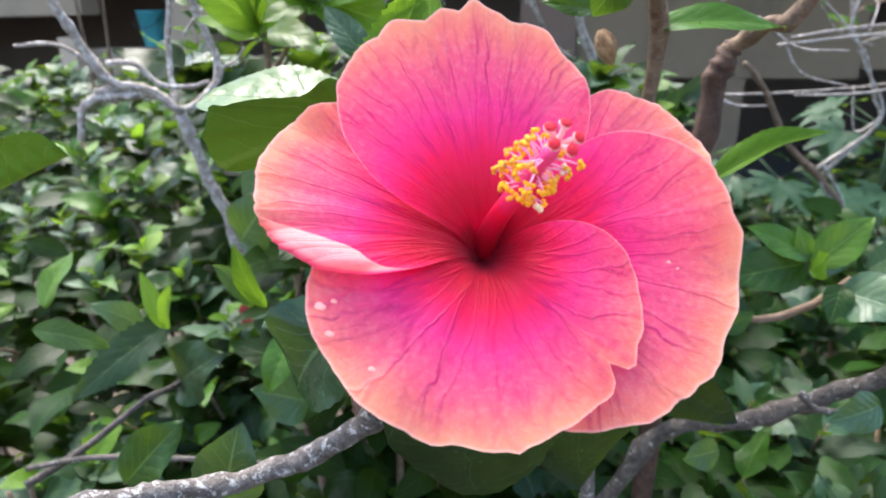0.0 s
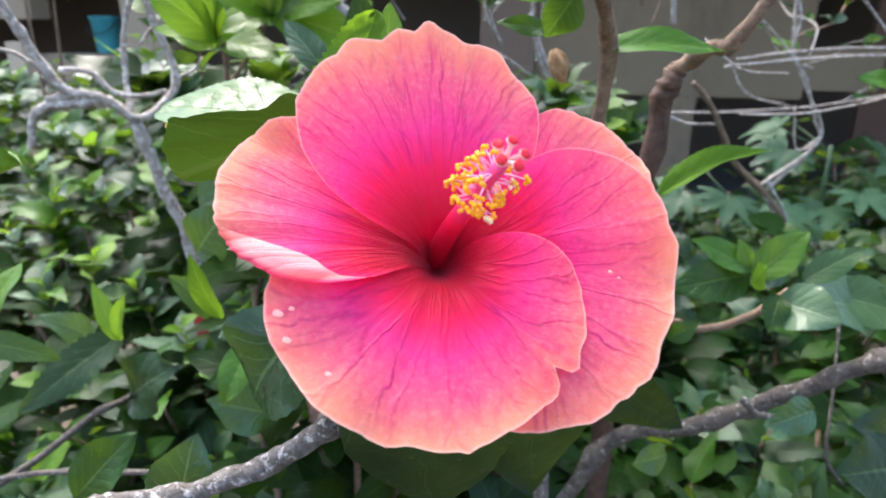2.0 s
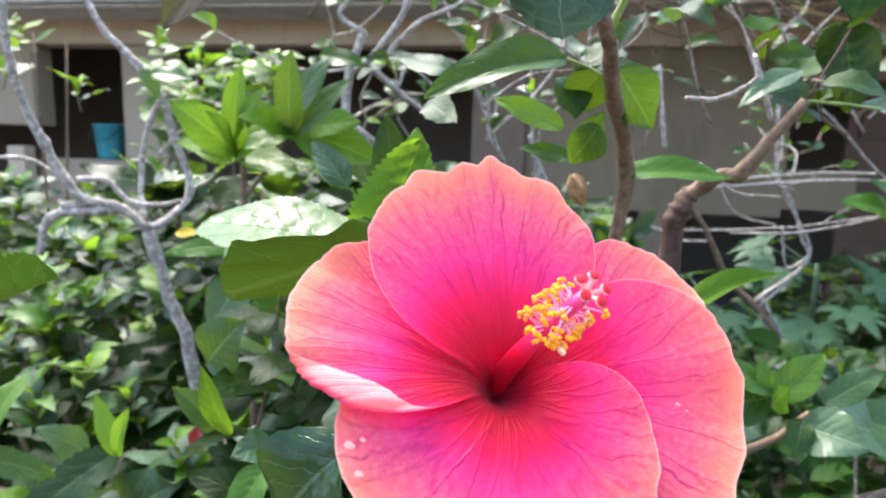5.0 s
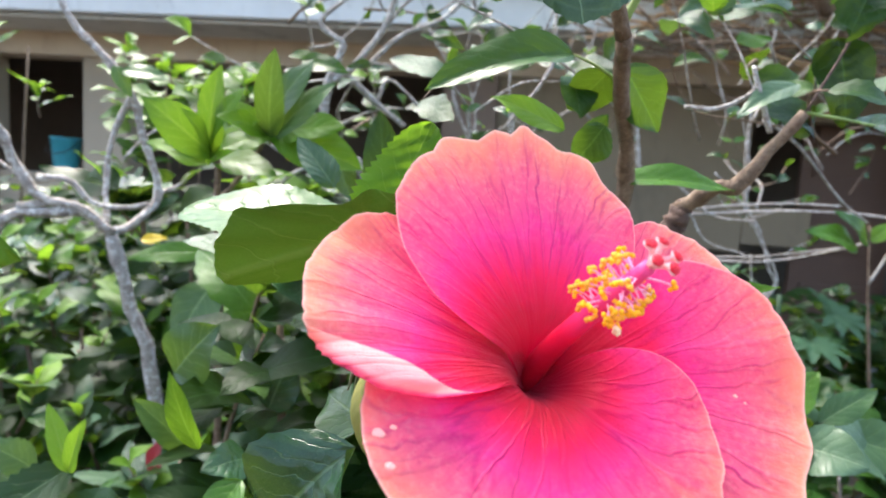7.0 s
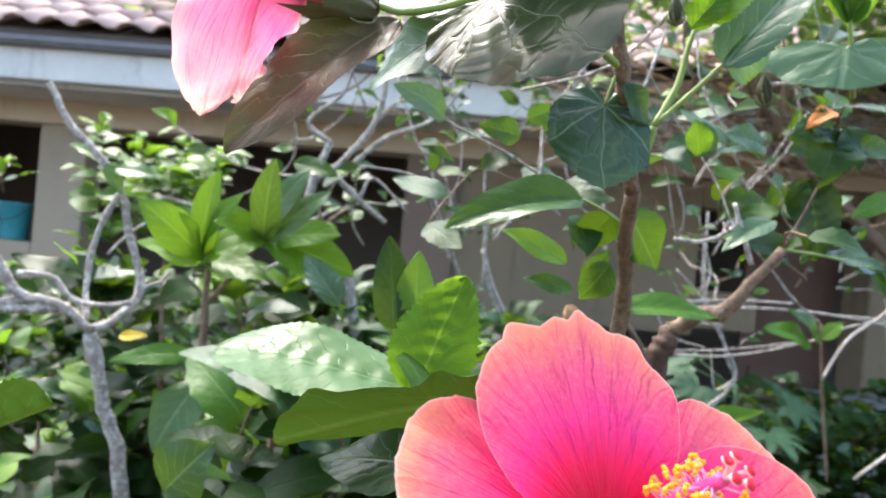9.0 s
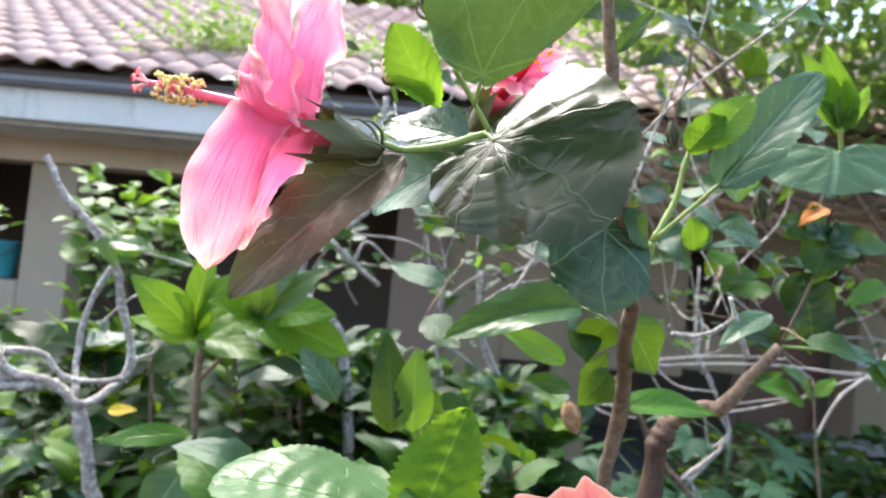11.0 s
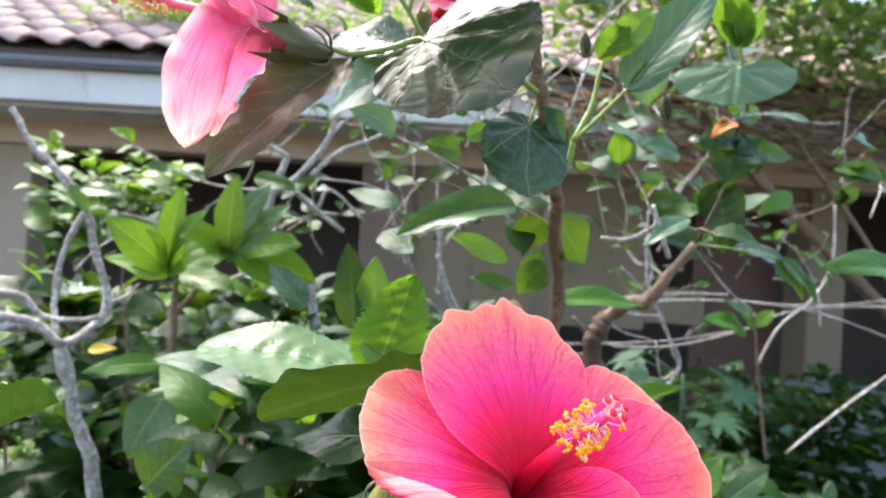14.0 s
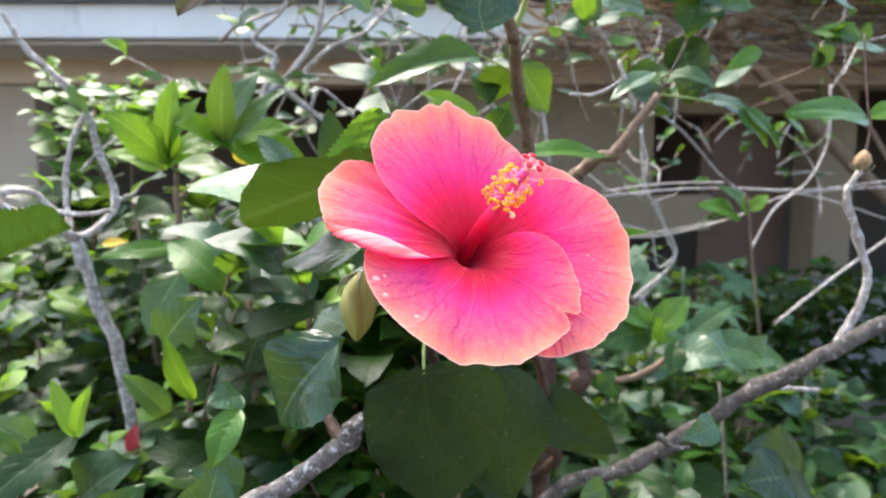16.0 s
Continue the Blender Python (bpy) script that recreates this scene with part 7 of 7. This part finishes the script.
wall_piece(3.9, 4.18, GROUND, 1.87, WALL_SHADED, "pillar", 5.44, 5.78, "square beige veranda pillar")
wall_piece(6.6, 9.5, GROUND, 1.87)
wall_piece(-8.0, 9.5, 1.875, 2.3, BEAM, "beam", 5.46, 5.76, "long plastered beam under the eaves")
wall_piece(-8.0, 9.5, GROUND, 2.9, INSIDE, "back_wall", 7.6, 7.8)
wall_piece(-8.2, -8.0, GROUND, 2.6, WALL_SHADED, "side_wall", 5.5, 9.5)
wall_piece(9.5, 9.7, GROUND, 2.6, WALL_SHADED, "side_wall", 5.5, 9.5)
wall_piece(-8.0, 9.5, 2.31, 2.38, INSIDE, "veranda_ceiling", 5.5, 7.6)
wall_piece(-8.0, 9.5, GROUND - 0.02, GROUND + 0.12, SLAB, "veranda_floor", 5.2, 7.6)
part("low_wall", block_bm((3.4, 4.98, GROUND), (6.2, 5.16, 0.5)), SLAB, house, "low grey concrete wall before the veranda", smooth=False)
part("step", block_bm((1.9, 4.7, GROUND), (3.35, 5.18, GROUND + 0.1)), SLAB, house, "grey concrete step", smooth=False)
part("fascia", block_bm((-8.2, 4.86, 2.075), (9.7, 4.92, 2.29)), FASCIA, house, "weathered grey-white fascia board", smooth=False)
part("gutter", block_bm((-8.2, 4.78, 2.292), (9.7, 4.9, 2.37), 0.02), GUTTER, house, "dark grey gutter under the tiles", smooth=False)
wall_piece(-8.2, 9.7, 2.05, 2.072, FASCIA, "soffit", 4.93, 5.45)
vent = part("wall_vent", block_bm((3.27, 5.43, 2.03), (3.47, 5.458, 2.15), 0.006), WOOD, house, "small dark slatted vent in the beam", smooth=False)
for zz in (2.05, 2.08, 2.11):
    part("slat", block_bm((3.285, 5.418, zz), (3.455, 5.429, zz + 0.016), 0.003), DARKMETAL, vent, smooth=False)
dr = part("door", block_bm((3.2, 5.85, GROUND + 0.12), (3.88, 5.9, 1.79)), WOOD, house, "dark brown wooden door", smooth=False)
for zz in (0.1, 0.75, 1.3):
    part("door_panel", block_bm((3.28, 5.825, zz), (3.8, 5.849, zz + 0.42), 0.01), WOOD, dr, smooth=False)
part("post", block_bm((-3.25, 5.3, GROUND), (-3.08, 5.42, 1.05)), BEAM, house, "pale square post", smooth=False)
roof = part("roof", block_bm((-8.4, -0.04, -0.06), (9.9, 5.5, 0.0), 0), INSIDE, house, "pitched roof of weathered red clay tiles, paled to imitate haze", Matrix.Translation((0, 4.82, 2.39)) @ Matrix.Rotation(radians(28), 4, "X"), smooth=False)
part("roof", block_bm((-8.4, -5.5, -0.06), (9.9, 0.02, 0.0), 0), ROOF, house, "", Matrix.Translation((0, 14.5, 2.39)) @ Matrix.Rotation(radians(-28), 4, "X"), smooth=False)
# roof tiles: rows of lapped, curved tiles
bm = bmesh.new()
prof = [(-0.13, 0.0), (-0.09, 0.035), (-0.03, 0.05), (0.03, 0.035), (0.08, 0.004), (0.13, 0.0)]
ends = []
for yy, lift in ((0.0, 0.028), (0.4, 0.006)):
    ends.append([(bm.verts.new((x, yy, z + lift)), bm.verts.new((x, yy, z + lift - 0.014))) for x, z in prof])
for k in range(len(prof) - 1):
    a, b = ends
    bm.faces.new((a[k][0], a[k + 1][0], b[k + 1][0], b[k][0]))
    bm.faces.new((a[k][1], b[k][1], b[k + 1][1], a[k + 1][1]))
    bm.faces.new((a[k][0], a[k][1], a[k + 1][1], a[k + 1][0]))
TILE_N = Net("roof_tile_hazed")
rnd = TILE_N.node("ObjectInfo").outputs["Random"]
obj = TILE_N.coords("Object")
# Clay tones are paled and greyed to paint in haze; grey patches on top.
tone = TILE_N.math("ADD", TILE_N.math("MULTIPLY", TILE_N.noise(obj, 9, 4), 0.6), TILE_N.math("MULTIPLY", rnd, 0.4))
TILE_N.set(TILE_N.mix(TILE_N.smooth(TILE_N.noise(obj, 16, 4, 0.7), 0.52, 0.7), TILE_N.mix(tone, (0.3, 0.19, 0.165), (0.56, 0.4, 0.35)), (0.34, 0.33, 0.28)), 0.85, spec=0.2)
TILE = mesh_of("tile", bm, TILE_N.mat)
rng = random.Random(5)
slope = Matrix.Translation((0, 4.8, 2.41)) @ Matrix.Rotation(radians(28), 4, "X")
rest = bmesh.new()
for row in range(16):
    for col in range(68):
        x = -8.3 + col * 0.262 + rng.uniform(-0.006, 0.006)
        m = slope @ Matrix.Translation((x, row * 0.35, rng.uniform(0, 0.008))) @ Matrix.Rotation(rng.uniform(-0.02, 0.02), 4, "Z")
        if row < 9 and -4.2 < x < 4.0:
            link_mesh("tile", TILE, roof, m)
        else:
            vs = [rest.verts.new(m @ q.co) for q in TILE.vertices]
            for p in TILE.polygons:
                rest.faces.new([vs[i] for i in p.vertices])
tagged(part("tiles", rest, TILE_N.mat, house), kind="stuff")

# things on the veranda
bucket = thing("bucket", (-2.54, 5.62, 0.955), "teal plastic bucket on the window sill", "bucket")
bm = bmesh.new()
rings = []
for rad, z in ((0.0, 0.0), (0.085, 0.0), (0.092, 0.02), (0.118, 0.27), (0.126, 0.275), (0.126, 0.29), (0.114, 0.288), (0.09, 0.02), (0.0, 0.015)):
    rings.append([bm.verts.new((max(rad, 0.001) * math.cos(a), max(rad, 0.001) * math.sin(a), z)) for a in [2 * math.pi * q / 28 for q in range(28)]])
for a, b in zip(rings, rings[1:]):
    for q in range(28):
        bm.faces.new((a[q], a[(q + 1) % 28], b[(q + 1) % 28], b[q]))
part("bucket_body", bm, TEAL, bucket, "", Matrix.Translation((-2.54, 5.62, 0.955)))
part("bucket_handle", tube_bm([(-2.665, 5.62, 1.23), (-2.64, 5.5, 1.14), (-2.54, 5.475, 1.11), (-2.44, 5.5, 1.14), (-2.415, 5.62, 1.23)], 0.004, 0.004, 6, 5, 0), DARKMETAL, bucket)
for ob in (house, bucket):
    ob.matrix_basis = HOUSE_TURN @ ob.matrix_basis
